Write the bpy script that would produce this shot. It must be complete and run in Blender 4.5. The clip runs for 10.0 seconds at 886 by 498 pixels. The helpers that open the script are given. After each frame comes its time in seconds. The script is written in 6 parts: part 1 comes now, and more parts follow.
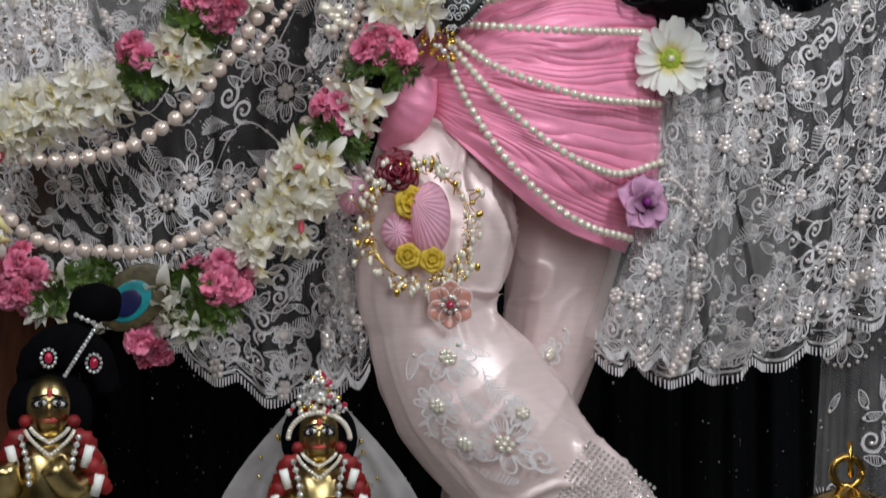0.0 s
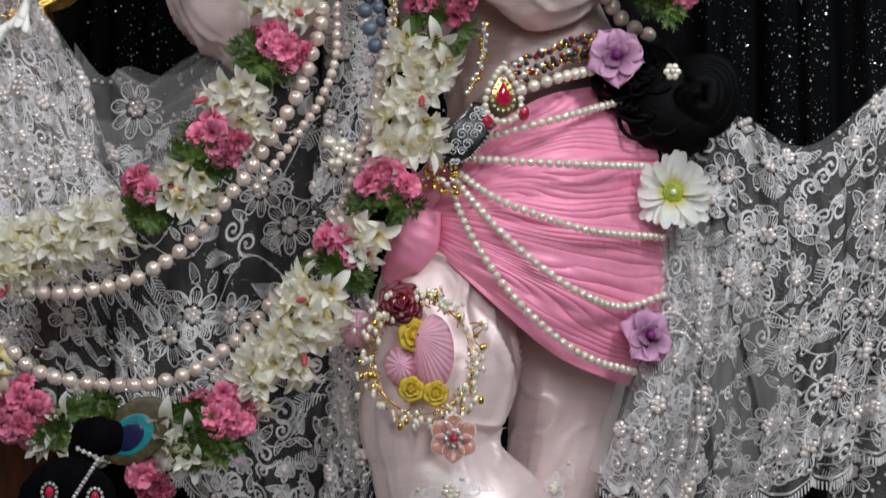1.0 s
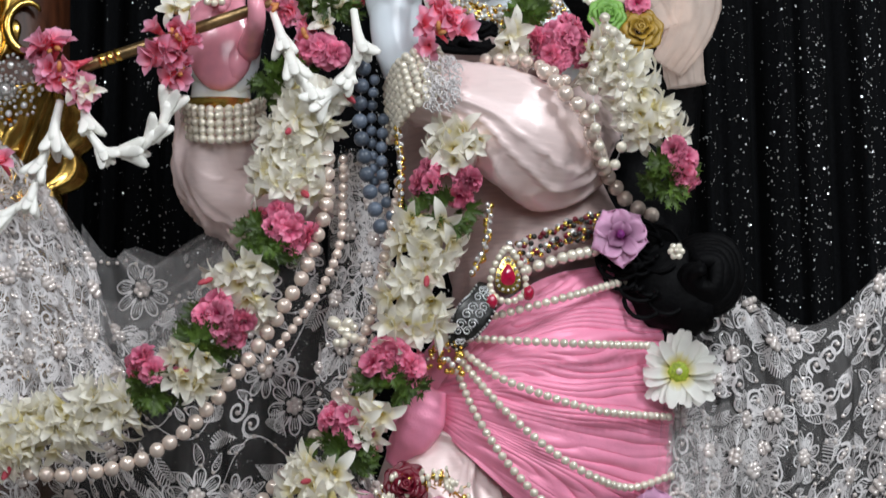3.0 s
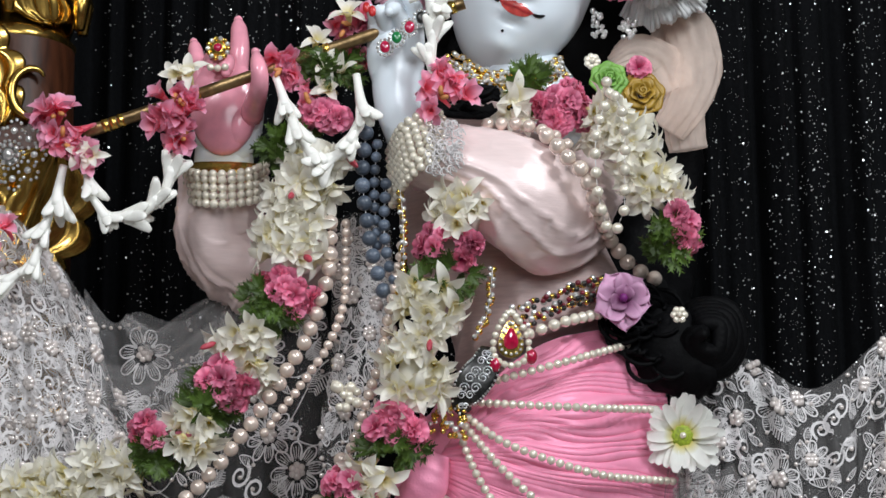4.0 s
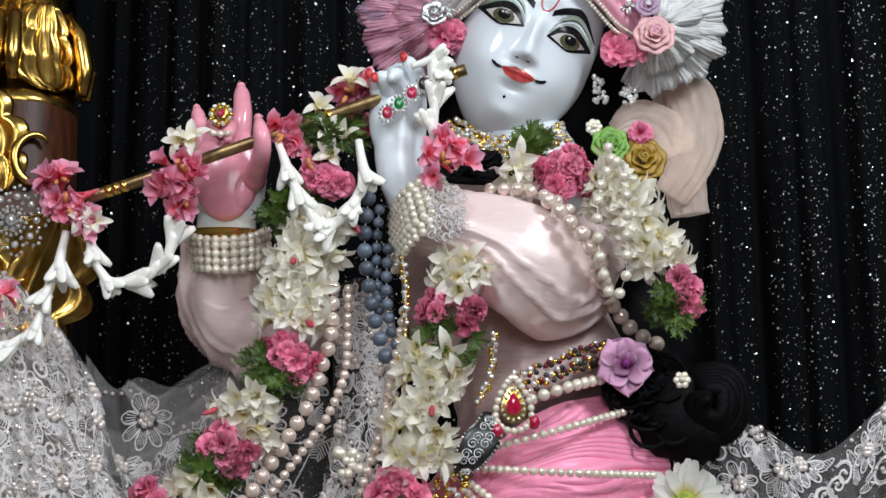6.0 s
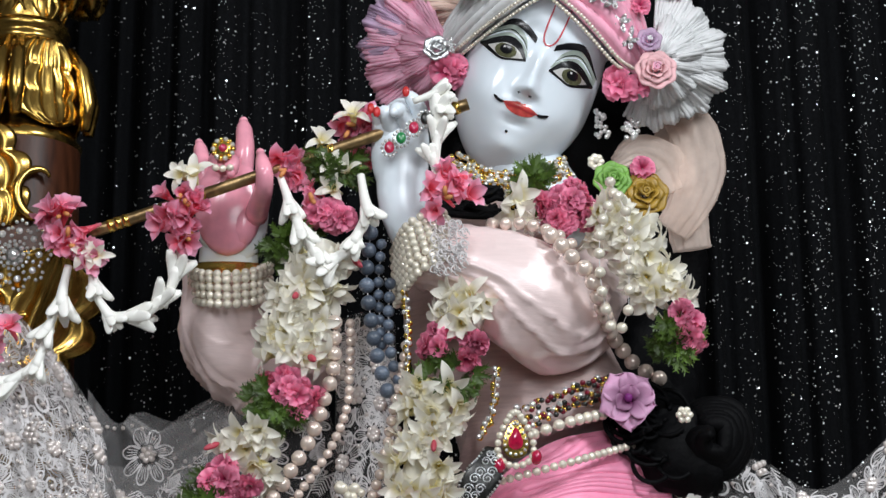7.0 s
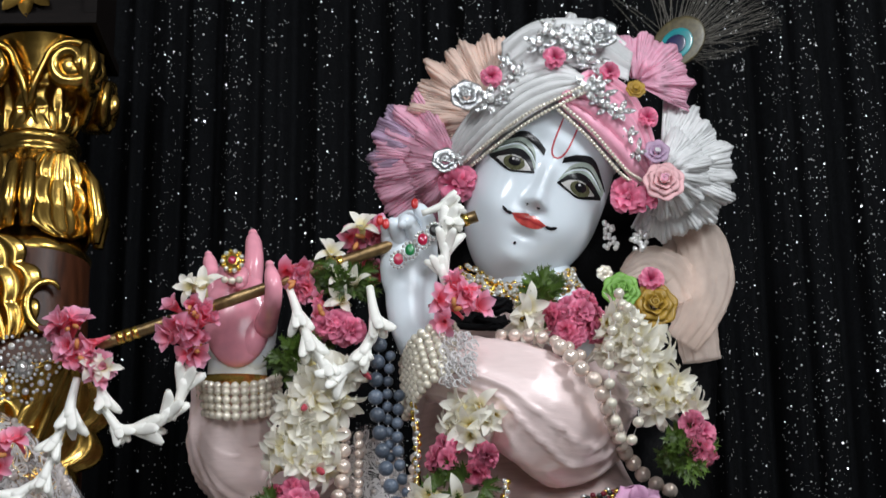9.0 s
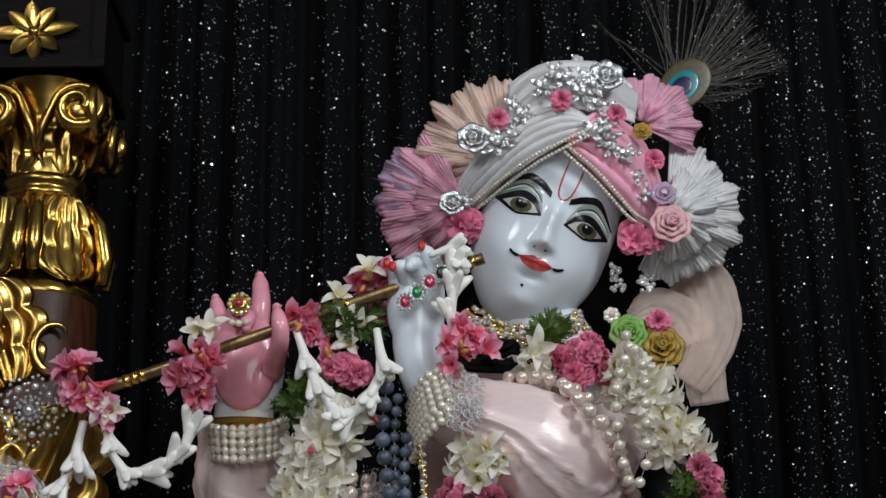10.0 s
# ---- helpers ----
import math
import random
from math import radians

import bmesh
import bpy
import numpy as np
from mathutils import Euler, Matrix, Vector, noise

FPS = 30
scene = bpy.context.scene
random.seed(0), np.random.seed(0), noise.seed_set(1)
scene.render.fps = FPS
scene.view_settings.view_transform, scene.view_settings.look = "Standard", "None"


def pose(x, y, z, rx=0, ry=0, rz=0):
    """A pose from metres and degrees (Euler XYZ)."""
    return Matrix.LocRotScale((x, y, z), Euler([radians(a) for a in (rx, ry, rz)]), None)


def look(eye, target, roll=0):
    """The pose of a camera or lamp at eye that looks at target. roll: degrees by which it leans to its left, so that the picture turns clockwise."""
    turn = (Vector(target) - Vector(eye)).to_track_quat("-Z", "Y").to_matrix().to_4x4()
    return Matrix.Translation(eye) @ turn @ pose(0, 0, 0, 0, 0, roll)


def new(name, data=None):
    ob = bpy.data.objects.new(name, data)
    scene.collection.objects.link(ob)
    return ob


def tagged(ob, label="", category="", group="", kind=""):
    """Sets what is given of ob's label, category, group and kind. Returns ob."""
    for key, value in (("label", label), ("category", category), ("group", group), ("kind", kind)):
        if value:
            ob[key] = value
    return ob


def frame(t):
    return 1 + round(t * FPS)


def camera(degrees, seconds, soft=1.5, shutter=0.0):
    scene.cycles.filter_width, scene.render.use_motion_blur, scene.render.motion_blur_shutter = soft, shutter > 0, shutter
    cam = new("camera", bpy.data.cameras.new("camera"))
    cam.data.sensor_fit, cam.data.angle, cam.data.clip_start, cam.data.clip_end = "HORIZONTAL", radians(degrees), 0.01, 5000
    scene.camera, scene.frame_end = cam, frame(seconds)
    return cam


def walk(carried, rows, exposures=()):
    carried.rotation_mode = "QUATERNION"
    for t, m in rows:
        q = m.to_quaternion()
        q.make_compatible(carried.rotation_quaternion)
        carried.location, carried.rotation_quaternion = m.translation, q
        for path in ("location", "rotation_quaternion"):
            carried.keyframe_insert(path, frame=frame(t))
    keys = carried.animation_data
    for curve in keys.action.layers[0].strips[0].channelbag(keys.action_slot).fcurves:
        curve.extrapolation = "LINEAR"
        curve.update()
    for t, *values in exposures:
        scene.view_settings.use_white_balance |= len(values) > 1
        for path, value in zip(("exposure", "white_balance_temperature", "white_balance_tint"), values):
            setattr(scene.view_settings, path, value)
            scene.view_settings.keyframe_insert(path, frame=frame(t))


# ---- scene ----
cam = camera(27.0, 10.0, shutter=0.4)
EYE = 1.50
# seconds, turn to the left, tilt up, lean to the left; the tripod stands still
ROWS = [
    (0.0, -0.678, 0.037, -0.170),
    (0.5, -0.636, 2.180, -0.091),
    (1.0, -0.583, 4.166, -0.161),
    (1.5, -0.494, 5.825, -0.165),
    (2.0, -0.448, 7.252, -0.211),
    (2.5, -0.497, 8.054, -0.231),
    (3.0, -0.445, 9.748, -0.295),
    (4.5, -0.366, 12.248, -0.420),
    (5.0, -0.334, 12.810, -0.389),
    (5.5, -0.350, 13.224, -0.441),
    (7.0, -0.258, 14.830, -0.425),
    (7.5, -0.281, 15.233, -0.445),
    (8.0, -0.228, 16.060, -0.404),
    (8.5, -0.071, 16.734, -0.388),
    (9.0, 0.003, 18.298, -0.454),
    (9.5, 0.089, 19.011, -0.461),
    (10.0, 0.218, 19.613, -0.484),
]
walk(cam, [(t, pose(0, 0, EYE, 90 + tilt, 0, turn) @ pose(0, 0, 0, 0, 0, lean)) for t, turn, tilt, lean in ROWS],
     [(0.0, -0.50), (2.5, -0.37), (5.5, -0.30), (7.5, -0.28), (9.0, -0.42), (9.5, -0.60), (10.0, -0.92)])

# ---- light: two unseen lamps of the hall in front of the altar, an added front fill, weak bounce from the hall ----
world = bpy.data.worlds.new("hall")
scene.world = world
world.use_nodes = True
world.node_tree.nodes["Background"].inputs[0].default_value = (0.95, 0.97, 1.0, 1)
world.node_tree.nodes["Background"].inputs[1].default_value = 0.16


def lamp(name, eye, target, watts, size, color):
    data = bpy.data.lights.new(name, "AREA")
    data.energy, data.size, data.color = watts, size, color
    ob = new(name, data)
    ob.matrix_world = look(eye, target)
    return ob


lamp("hall_lamp", (-0.9, -0.3, 3.0), (0, 1.8, 1.8), 25, 0.55, (0.925, 0.955, 1.0))
lamp("hall_lamp", (1.2, 0.2, 3.1), (0.1, 1.8, 1.9), 39, 0.5, (0.90, 0.955, 1.0))
# fill added near the camera to brighten what faces it, no lamp of the hall
lamp("hall_lamp", (0.25, -0.7, 2.3), (0.0, 1.8, 1.75), 19, 0.9, (0.915, 0.955, 1.0))


# ---- materials ----
def mat(name, color, rough=0.5, metal=0.0, vary=0.15, scale=60.0, bump=0.0, bump_scale=300.0, alpha=1.0, sheen=0.0, coat=0.0, spread=0.0, sub=0.0, stretch=None, spec=0.5, thin=0.0):
    m = bpy.data.materials.new(name)
    m.use_nodes = True
    nt = m.node_tree
    b = nt.nodes["Principled BSDF"]
    b.inputs["Roughness"].default_value, b.inputs["Metallic"].default_value = rough, metal
    b.inputs["Sheen Weight"].default_value, b.inputs["Coat Weight"].default_value = sheen, coat
    b.inputs["Alpha"].default_value = alpha
    b.inputs["Specular IOR Level"].default_value = spec
    if sub:
        b.inputs["Subsurface Weight"].default_value = sub
        b.inputs["Subsurface Radius"].default_value = (0.004, 0.004, 0.004)
    geo = nt.nodes.new("ShaderNodeNewGeometry")
    vec = geo.outputs["Position"]
    if stretch:
        mp = nt.nodes.new("ShaderNodeVectorMath")
        mp.operation = "MULTIPLY"
        mp.inputs[1].default_value = stretch
        nt.links.new(vec, mp.inputs[0])
        vec = mp.outputs[0]
    n1 = nt.nodes.new("ShaderNodeTexNoise")
    n1.inputs["Scale"].default_value, n1.inputs["Detail"].default_value = scale, 5
    nt.links.new(vec, n1.inputs["Vector"])
    hsv = nt.nodes.new("ShaderNodeHueSaturation")
    hsv.inputs["Color"].default_value = (*color, 1)
    add = nt.nodes.new("ShaderNodeMapRange")
    add.inputs[1].default_value, add.inputs[2].default_value = 0.3, 0.7
    add.inputs[3].default_value, add.inputs[4].default_value = 1 - vary, 1 + vary
    nt.links.new(n1.outputs["Fac"], add.inputs[0])
    value = add.outputs[0]
    if spread:
        info = nt.nodes.new("ShaderNodeObjectInfo")
        r = nt.nodes.new("ShaderNodeMapRange")
        r.inputs[3].default_value, r.inputs[4].default_value = 1 - spread, 1 + spread * 0.5
        nt.links.new(info.outputs["Random"], r.inputs[0])
        mul = nt.nodes.new("ShaderNodeMath")
        mul.operation = "MULTIPLY"
        nt.links.new(value, mul.inputs[0]), nt.links.new(r.outputs[0], mul.inputs[1])
        value = mul.outputs[0]
    nt.links.new(value, hsv.inputs["Value"])
    nt.links.new(hsv.outputs[0], b.inputs["Base Color"])
    if bump:
        n2 = nt.nodes.new("ShaderNodeTexNoise")
        n2.inputs["Scale"].default_value, n2.inputs["Detail"].default_value = bump_scale, 3
        nt.links.new(vec, n2.inputs["Vector"])
        bp = nt.nodes.new("ShaderNodeBump")
        bp.inputs["Strength"].default_value, bp.inputs["Distance"].default_value = bump, 0.002
        nt.links.new(n2.outputs["Fac"], bp.inputs["Height"])
        nt.links.new(bp.outputs[0], b.inputs["Normal"])
    if thin:
        tr = nt.nodes.new("ShaderNodeBsdfTranslucent")
        nt.links.new(hsv.outputs[0], tr.inputs["Color"])
        mx = nt.nodes.new("ShaderNodeMixShader")
        mx.inputs[0].default_value = thin
        nt.links.new(b.outputs[0], mx.inputs[1]), nt.links.new(tr.outputs[0], mx.inputs[2])
        if alpha < 1:
            b.inputs["Alpha"].default_value = 1.0
            tp = nt.nodes.new("ShaderNodeBsdfTransparent")
            mix = nt.nodes.new("ShaderNodeMixShader")
            mix.inputs[0].default_value = alpha
            nt.links.new(tp.outputs[0], mix.inputs[1]), nt.links.new(mx.outputs[0], mix.inputs[2])
            mx = mix
        nt.links.new(mx.outputs[0], nt.nodes["Material Output"].inputs["Surface"])
    return m


def petal_mat(name, heart, edge, r0, r1, rough=0.45, thin=0.3, vary=0.1, spread=0.1, scale=90.0):
    """Thin petal whose colour runs from the flower's heart to the rim, with light passing through."""
    m = mat(name, edge, rough, vary=vary, scale=scale, spread=spread, thin=thin, sheen=0.15)
    nt = m.node_tree
    tc = nt.nodes.new("ShaderNodeTexCoord")
    ln = nt.nodes.new("ShaderNodeVectorMath")
    ln.operation = "LENGTH"
    nt.links.new(tc.outputs["Object"], ln.inputs[0])
    mr = nt.nodes.new("ShaderNodeMapRange")
    mr.inputs[1].default_value, mr.inputs[2].default_value = r0, r1
    nt.links.new(ln.outputs["Value"], mr.inputs[0])
    mx = nt.nodes.new("ShaderNodeMix")
    mx.data_type = "RGBA"
    mx.inputs[6].default_value, mx.inputs[7].default_value = (*heart, 1), (*edge, 1)
    nt.links.new(mr.outputs[0], mx.inputs[0])
    hsv = next(n for n in nt.nodes if n.bl_idname == "ShaderNodeHueSaturation")
    nt.links.new(mx.outputs[2], hsv.inputs["Color"])
    return m


MARBLE = mat("painted_marble", (0.80, 0.87, 0.93), 0.14, vary=0.02, scale=20, sub=0.15)
PALM = mat("palm_paint", (0.88, 0.36, 0.45), 0.17, vary=0.15, scale=40)
NAIL = mat("nail_paint", (0.55, 0.03, 0.03), 0.2)
BLACKP = mat("black_paint", (0.008, 0.008, 0.01), 0.25)
IRIS = mat("iris_paint", (0.11, 0.11, 0.06), 0.12, vary=0.4, scale=400)
EYEW = mat("eye_white", (0.62, 0.60, 0.58), 0.12, vary=0.05)
LID = mat("eyelid_paint", (0.36, 0.42, 0.37), 0.3, vary=0.2, scale=90)
LIP = mat("lip_paint", (0.56, 0.075, 0.065), 0.22, vary=0.3, scale=120)
TILAK = mat("red_mark_paint", (0.50, 0.03, 0.05), 0.35)
CURTAIN = mat("black_velvet", (0.0032, 0.0036, 0.0044), 0.9, vary=0.5, scale=250, bump=0.3, bump_scale=900, spec=0.12)
SEQUIN = mat("sequin", (1.0, 1.0, 1.0), 0.36, 0.75, vary=0.0)
WOOD = mat("red_brown_wood", (0.055, 0.017, 0.007), 0.4, vary=0.4, scale=25, stretch=(6, 6, 1), spec=0.3, bump=0.1)
DARKWOOD = mat("dark_wood", (0.006, 0.004, 0.0035), 0.6, vary=0.4, scale=30, stretch=(1, 6, 6), bump=0.1, spec=0.1)
GOLD = mat("gilded_brass", (0.55, 0.35, 0.09), 0.24, 1.0, vary=0.4, scale=35, bump=0.15, bump_scale=90)
BRASS = mat("polished_brass", (0.54, 0.42, 0.19), 0.28, 1.0, vary=0.25, scale=60, bump=0.08)
SATIN = mat("pale_pink_satin", (0.92, 0.735, 0.715), 0.37, 0.14, vary=0.04, scale=40, bump=0.12, bump_scale=90, stretch=(1, 1, 7), spec=0.8)
PINKSILK = mat("pink_silk", (0.98, 0.33, 0.51), 0.44, 0.10, vary=0.07, scale=50, sheen=0.15, bump=0.2, bump_scale=500)
PEARL = mat("pearl", (0.86, 0.80, 0.67), 0.2, 0.25, vary=0.03, spread=0.10, coat=0.7)
PINKPEARL = mat("blush_pearl", (0.85, 0.71, 0.62), 0.2, 0.35, vary=0.03, spread=0.12, coat=0.7)
BLUEBEAD = mat("grey_blue_bead", (0.12, 0.15, 0.20), 0.35, vary=0.4, scale=300, spread=0.4, stretch=(1, 1, 5))
SILVER = mat("silver_metal", (0.70, 0.71, 0.72), 0.3, 0.9, vary=0.25, scale=300, bump=0.6)
OXID = mat("oxidised_silver", (0.07, 0.07, 0.068), 0.35, 0.9, vary=0.5, scale=200)
CRYSTAL = mat("rhinestone", (0.80, 0.80, 0.78), 0.05, 0.6, vary=0.4, scale=500)
RUBY = mat("ruby_glass", (0.45, 0.01, 0.05), 0.05, vary=0.3, scale=200, coat=1.0)
EMERALD = mat("emerald_glass", (0.01, 0.20, 0.05), 0.05, coat=1.0)
PETAL = petal_mat("tuberose_petal", (0.92, 0.83, 0.42), (1.0, 0.97, 0.875), 0.005, 0.014, 0.42, 0.28, 0.03, 0.05)
CARN = petal_mat("pink_carnation", (0.58, 0.03, 0.15), (0.98, 0.31, 0.48), 0.003, 0.016, 0.45, 0.3, 0.2, 0.25, 60)
OLEANDER = petal_mat("pink_oleander", (0.95, 0.13, 0.20), (1.0, 0.48, 0.67), 0.006, 0.019, 0.4, 0.3, 0.12, 0.25, 70)
LEAF = mat("green_leaf", (0.075, 0.135, 0.018), 0.45, vary=0.45, scale=60, spread=0.45, thin=0.15)
HAIR = mat("black_hair", (0.003, 0.003, 0.0035), 0.6, vary=0.3, scale=60, bump=0.4, bump_scale=260, spec=0.08)
MAROON = mat("maroon_petal", (0.16, 0.005, 0.02), 0.35, vary=0.3)
LISIANTHUS = petal_mat("lilac_satin_petal", (0.16, 0.005, 0.10), (0.82, 0.45, 0.68), 0.005, 0.022, 0.5, 0.25, 0.15, 0.1, 50)
LACEPEARL = mat("white_sewn_pearl", (0.88, 0.80, 0.76), 0.2, 0.3, vary=0.05, coat=0.7)
DEEPPURPLE = mat("plum_petal", (0.22, 0.02, 0.20), 0.55, vary=0.3)
YELLOW = mat("yellow_petal", (0.62, 0.42, 0.03), 0.55, vary=0.2)
GOLDROSE = mat("mustard_petal", (0.40, 0.24, 0.03), 0.45, vary=0.25)
GREENROSE = mat("lime_green_petal", (0.20, 0.42, 0.08), 0.5, vary=0.2)
PEACH = mat("peach_organza", (1.0, 0.80, 0.70), 0.6, vary=0.1, thin=0.38)
PEACHSHEER = mat("sheer_peach_organza", (1.0, 0.83, 0.73), 0.6, vary=0.1, alpha=0.46, thin=0.3)
GREYSILK = mat("silver_grey_silk", (0.73, 0.73, 0.73), 0.38, vary=0.1, scale=40, sheen=0.3, bump=0.2, bump_scale=300)
TURBANPINK = mat("rose_silk", (0.94, 0.43, 0.57), 0.42, vary=0.1, scale=50, sheen=0.3, bump=0.2, bump_scale=400)
# darker pink satin for the bodice; shade under the sleeve is in the colour
SHADESATIN = mat("dusky_pink_satin", (0.48, 0.35, 0.33), 0.42, vary=0.12, scale=50, sheen=0.2, bump=0.12, bump_scale=90, stretch=(1, 1, 7))
WHITESILK = mat("white_silk", (0.92, 0.92, 0.92), 0.45, vary=0.08, thin=0.28)
PINKORG = mat("pink_organza", (1.0, 0.60, 0.75), 0.5, vary=0.15, thin=0.38)
LILACORG = mat("lilac_organza", (0.70, 0.52, 0.70), 0.5, vary=0.15, alpha=0.75, thin=0.3)
DAISY = petal_mat("daisy_petal", (0.72, 0.62, 0.12), (0.93, 0.93, 0.88), 0.010, 0.020, 0.5, 0.3, 0.04, 0.04)
LIME = mat("daisy_heart", (0.28, 0.36, 0.02), 0.6, vary=0.4, scale=500)
THREAD = mat("white_embroidery", (0.75, 0.72, 0.72), 0.5, vary=0.12, scale=200)
NET = mat("sheer_net", (0.70, 0.67, 0.66), 0.7, vary=0.2, scale=60, alpha=0.085)
VEILNET = mat("thick_sheer_net", (0.74, 0.72, 0.72), 0.6, vary=0.2, scale=60, alpha=0.17)
DENSENET = mat("fine_sheer_net", (0.72, 0.69, 0.68), 0.7, vary=0.2, scale=60, alpha=0.13)
REDCLOTH = mat("red_cloth", (0.26, 0.010, 0.012), 0.6, vary=0.4)
BARB = mat("feather_barb", (0.10, 0.09, 0.075), 0.6, vary=0.5, scale=150)
TEAL = mat("feather_teal", (0.01, 0.22, 0.24), 0.3, vary=0.3, coat=0.4)
NAVY = mat("feather_navy", (0.008, 0.010, 0.06), 0.3, vary=0.3, coat=0.4)
BRONZE = mat("feather_bronze", (0.07, 0.055, 0.022), 0.4, vary=0.4, scale=200)
MARBLEFLOOR = mat("stone_floor", (0.42, 0.40, 0.37), 0.3, vary=0.2, scale=6)
PLASTER = mat("hall_plaster", (0.30, 0.28, 0.26), 0.8, vary=0.08, scale=5, bump=0.1)
VELVET = mat("dull_black_velvet", (0.003, 0.003, 0.004), 1.0, vary=0.3, spec=0.05)
FOIL = mat("gold_wire", (0.82, 0.58, 0.14), 0.22, 1.0, vary=0.2)


# ---- building helpers (lengths in centimetres, x right of the lens axis, z over eye level, d behind the statue's plane) ----
def at(x, z, d=0.0):
    k = (180.0 + d) / 180.0
    return Vector((x * k, 180.0 + d, EYE * 100 + z * k)) / 100.0


def ats(pts, d=0.0):
    return [at(p[0], p[1], (p[2] if len(p) > 2 else 0.0) + d) for p in pts]


def curve(pts, n):
    """n even samples of a smooth line through the points."""
    P = np.array([tuple(p) for p in pts], float)
    if len(P) == 2:
        return [Vector(P[0] + (P[1] - P[0]) * i / (n - 1)) for i in range(n)]
    Q = np.vstack([2 * P[0] - P[1], P, 2 * P[-1] - P[-2]])
    out = []
    for i in range(1, len(Q) - 2):
        for t in np.linspace(0, 1, 16, endpoint=False):
            a, b, c, e = Q[i - 1], Q[i], Q[i + 1], Q[i + 2]
            out.append(0.5 * (2 * b + (c - a) * t + (2 * a - 5 * b + 4 * c - e) * t * t + (3 * b - a - 3 * c + e) * t ** 3))
    out.append(P[-1])
    out = np.array(out)
    s = np.concatenate([[0], np.cumsum(np.linalg.norm(np.diff(out[:, :3], axis=0), axis=1))])
    q = np.linspace(0, s[-1], n)
    return [Vector([np.interp(v, s, out[:, k]) for k in range(out.shape[1])]) for v in q]


def length(pts):
    return sum((b - a).length for a, b in zip(pts, pts[1:]))


class Shape:
    """A mesh in the making: vertices, faces and the material slot of each face."""

    def __init__(self):
        self.v, self.f, self.m = [], [], []

    def add(self, verts, faces, slot=0):
        o = len(self.v)
        self.v.extend(tuple(p) for p in verts)
        self.f.extend(tuple(i + o for i in q) for q in faces)
        self.m.extend([slot] * len(faces))
        return self

    def sheet(self, rows, slot=0, wrap=False):
        n, w = len(rows), len(rows[0])
        verts = [p for r in rows for p in r]
        faces = []
        for i in range(n - 1):
            for j in range(w if wrap else w - 1):
                k = (j + 1) % w
                faces.append((i * w + j, i * w + k, (i + 1) * w + k, (i + 1) * w + j))
        return self.add(verts, faces, slot)

    def tube(self, pts, radii, segs=10, flat=1.0, slot=0, caps=True, up=Vector((0, 1, 0))):
        n = len(pts)
        if not hasattr(radii, "__len__"):
            radii = [radii] * n
        rows = []
        for i in range(n):
            t = (pts[min(i + 1, n - 1)] - pts[max(i - 1, 0)]).normalized()
            s = t.cross(up)
            s = s.normalized() if s.length > 1e-3 else Vector((1, 0, 0))
            o = s.cross(t).normalized()
            rows.append([pts[i] + s * (math.cos(a) * radii[i]) + o * (math.sin(a) * radii[i] * flat) for a in (2 * math.pi * k / segs for k in range(segs))])
        self.sheet(rows, slot, True)
        if caps:
            b = len(self.v) - n * segs
            self.f += [tuple(range(b + segs - 1, b - 1, -1)), tuple(range(b + (n - 1) * segs, b + n * segs))]
            self.m += [slot, slot]
        return self

    def ball(self, c, r, slot=0, level=1, scale=(1, 1, 1), turn=None):
        verts, faces = BALLS[level]
        out = []
        for p in verts:
            q = Vector((p[0] * scale[0], p[1] * scale[1], p[2] * scale[2])) * r
            out.append((turn @ q if turn else q) + c)
        return self.add(out, faces, slot)

    def put(self, other, m):
        o = len(self.v)
        self.v.extend(tuple(m @ Vector(p)) for p in other.v)
        self.f.extend(tuple(i + o for i in q) for q in other.f)
        self.m.extend(other.m)
        return self

    def mesh(self, name, mats, smooth=True):
        me = bpy.data.meshes.new(name)
        me.from_pydata(self.v, [], self.f)
        for m in mats if isinstance(mats, (list, tuple)) else [mats]:
            me.materials.append(m)
        me.polygons.foreach_set("material_index", self.m)
        me.polygons.foreach_set("use_smooth", [smooth] * len(self.f))
        me.update()
        return me


def ico(level):
    bm = bmesh.new()
    bmesh.ops.create_icosphere(bm, subdivisions=level, radius=1)
    out = [tuple(p.co) for p in bm.verts], [tuple(q.index for q in f.verts) for f in bm.faces]
    bm.free()
    return out


BALLS = {k: ico(k) for k in (1, 2, 3)}


def thing(name, label, category, group="", kind=""):
    return tagged(new(name), label, category, group, kind)


def solid(name, shape, mats, label, category, group="", kind="", smooth=True):
    return tagged(new(name, shape.mesh(name, mats, smooth)), label, category, group, kind)


def part(name, shape, mats, parent, label="", smooth=True, kind=""):
    me = shape if isinstance(shape, bpy.types.Mesh) else shape.mesh(name, mats, smooth)
    ob = new(name, me)
    ob.parent = parent
    return tagged(ob, label, kind=kind)


def thick(ob, metres):
    md = ob.modifiers.new("thickness", "SOLIDIFY")
    md.thickness = metres
    return ob


def facing(direction, spin=0.0):
    """A turn that brings +z to the direction, spun about it."""
    return direction.to_track_quat("Z", "Y").to_matrix().to_4x4() @ Matrix.Rotation(spin, 4, "Z")


def coons(top, bottom, left, right, nu, nv):
    """A sheet between four lines that share their corners: top and bottom run left to right, left and right run downwards."""
    T, B, L, R = (np.array([tuple(p) for p in curve(c, n)]) for c, n in ((top, nu), (bottom, nu), (left, nv), (right, nv)))
    u, v = np.linspace(0, 1, nu)[None, :, None], np.linspace(0, 1, nv)[:, None, None]
    return ((1 - v) * T[None] + v * B[None] + (1 - u) * L[:, None] + u * R[:, None]
            - (1 - u) * (1 - v) * T[0] - u * (1 - v) * T[-1] - (1 - u) * v * B[0] - u * v * B[-1])


def rnd(a, b):
    return random.uniform(a, b)


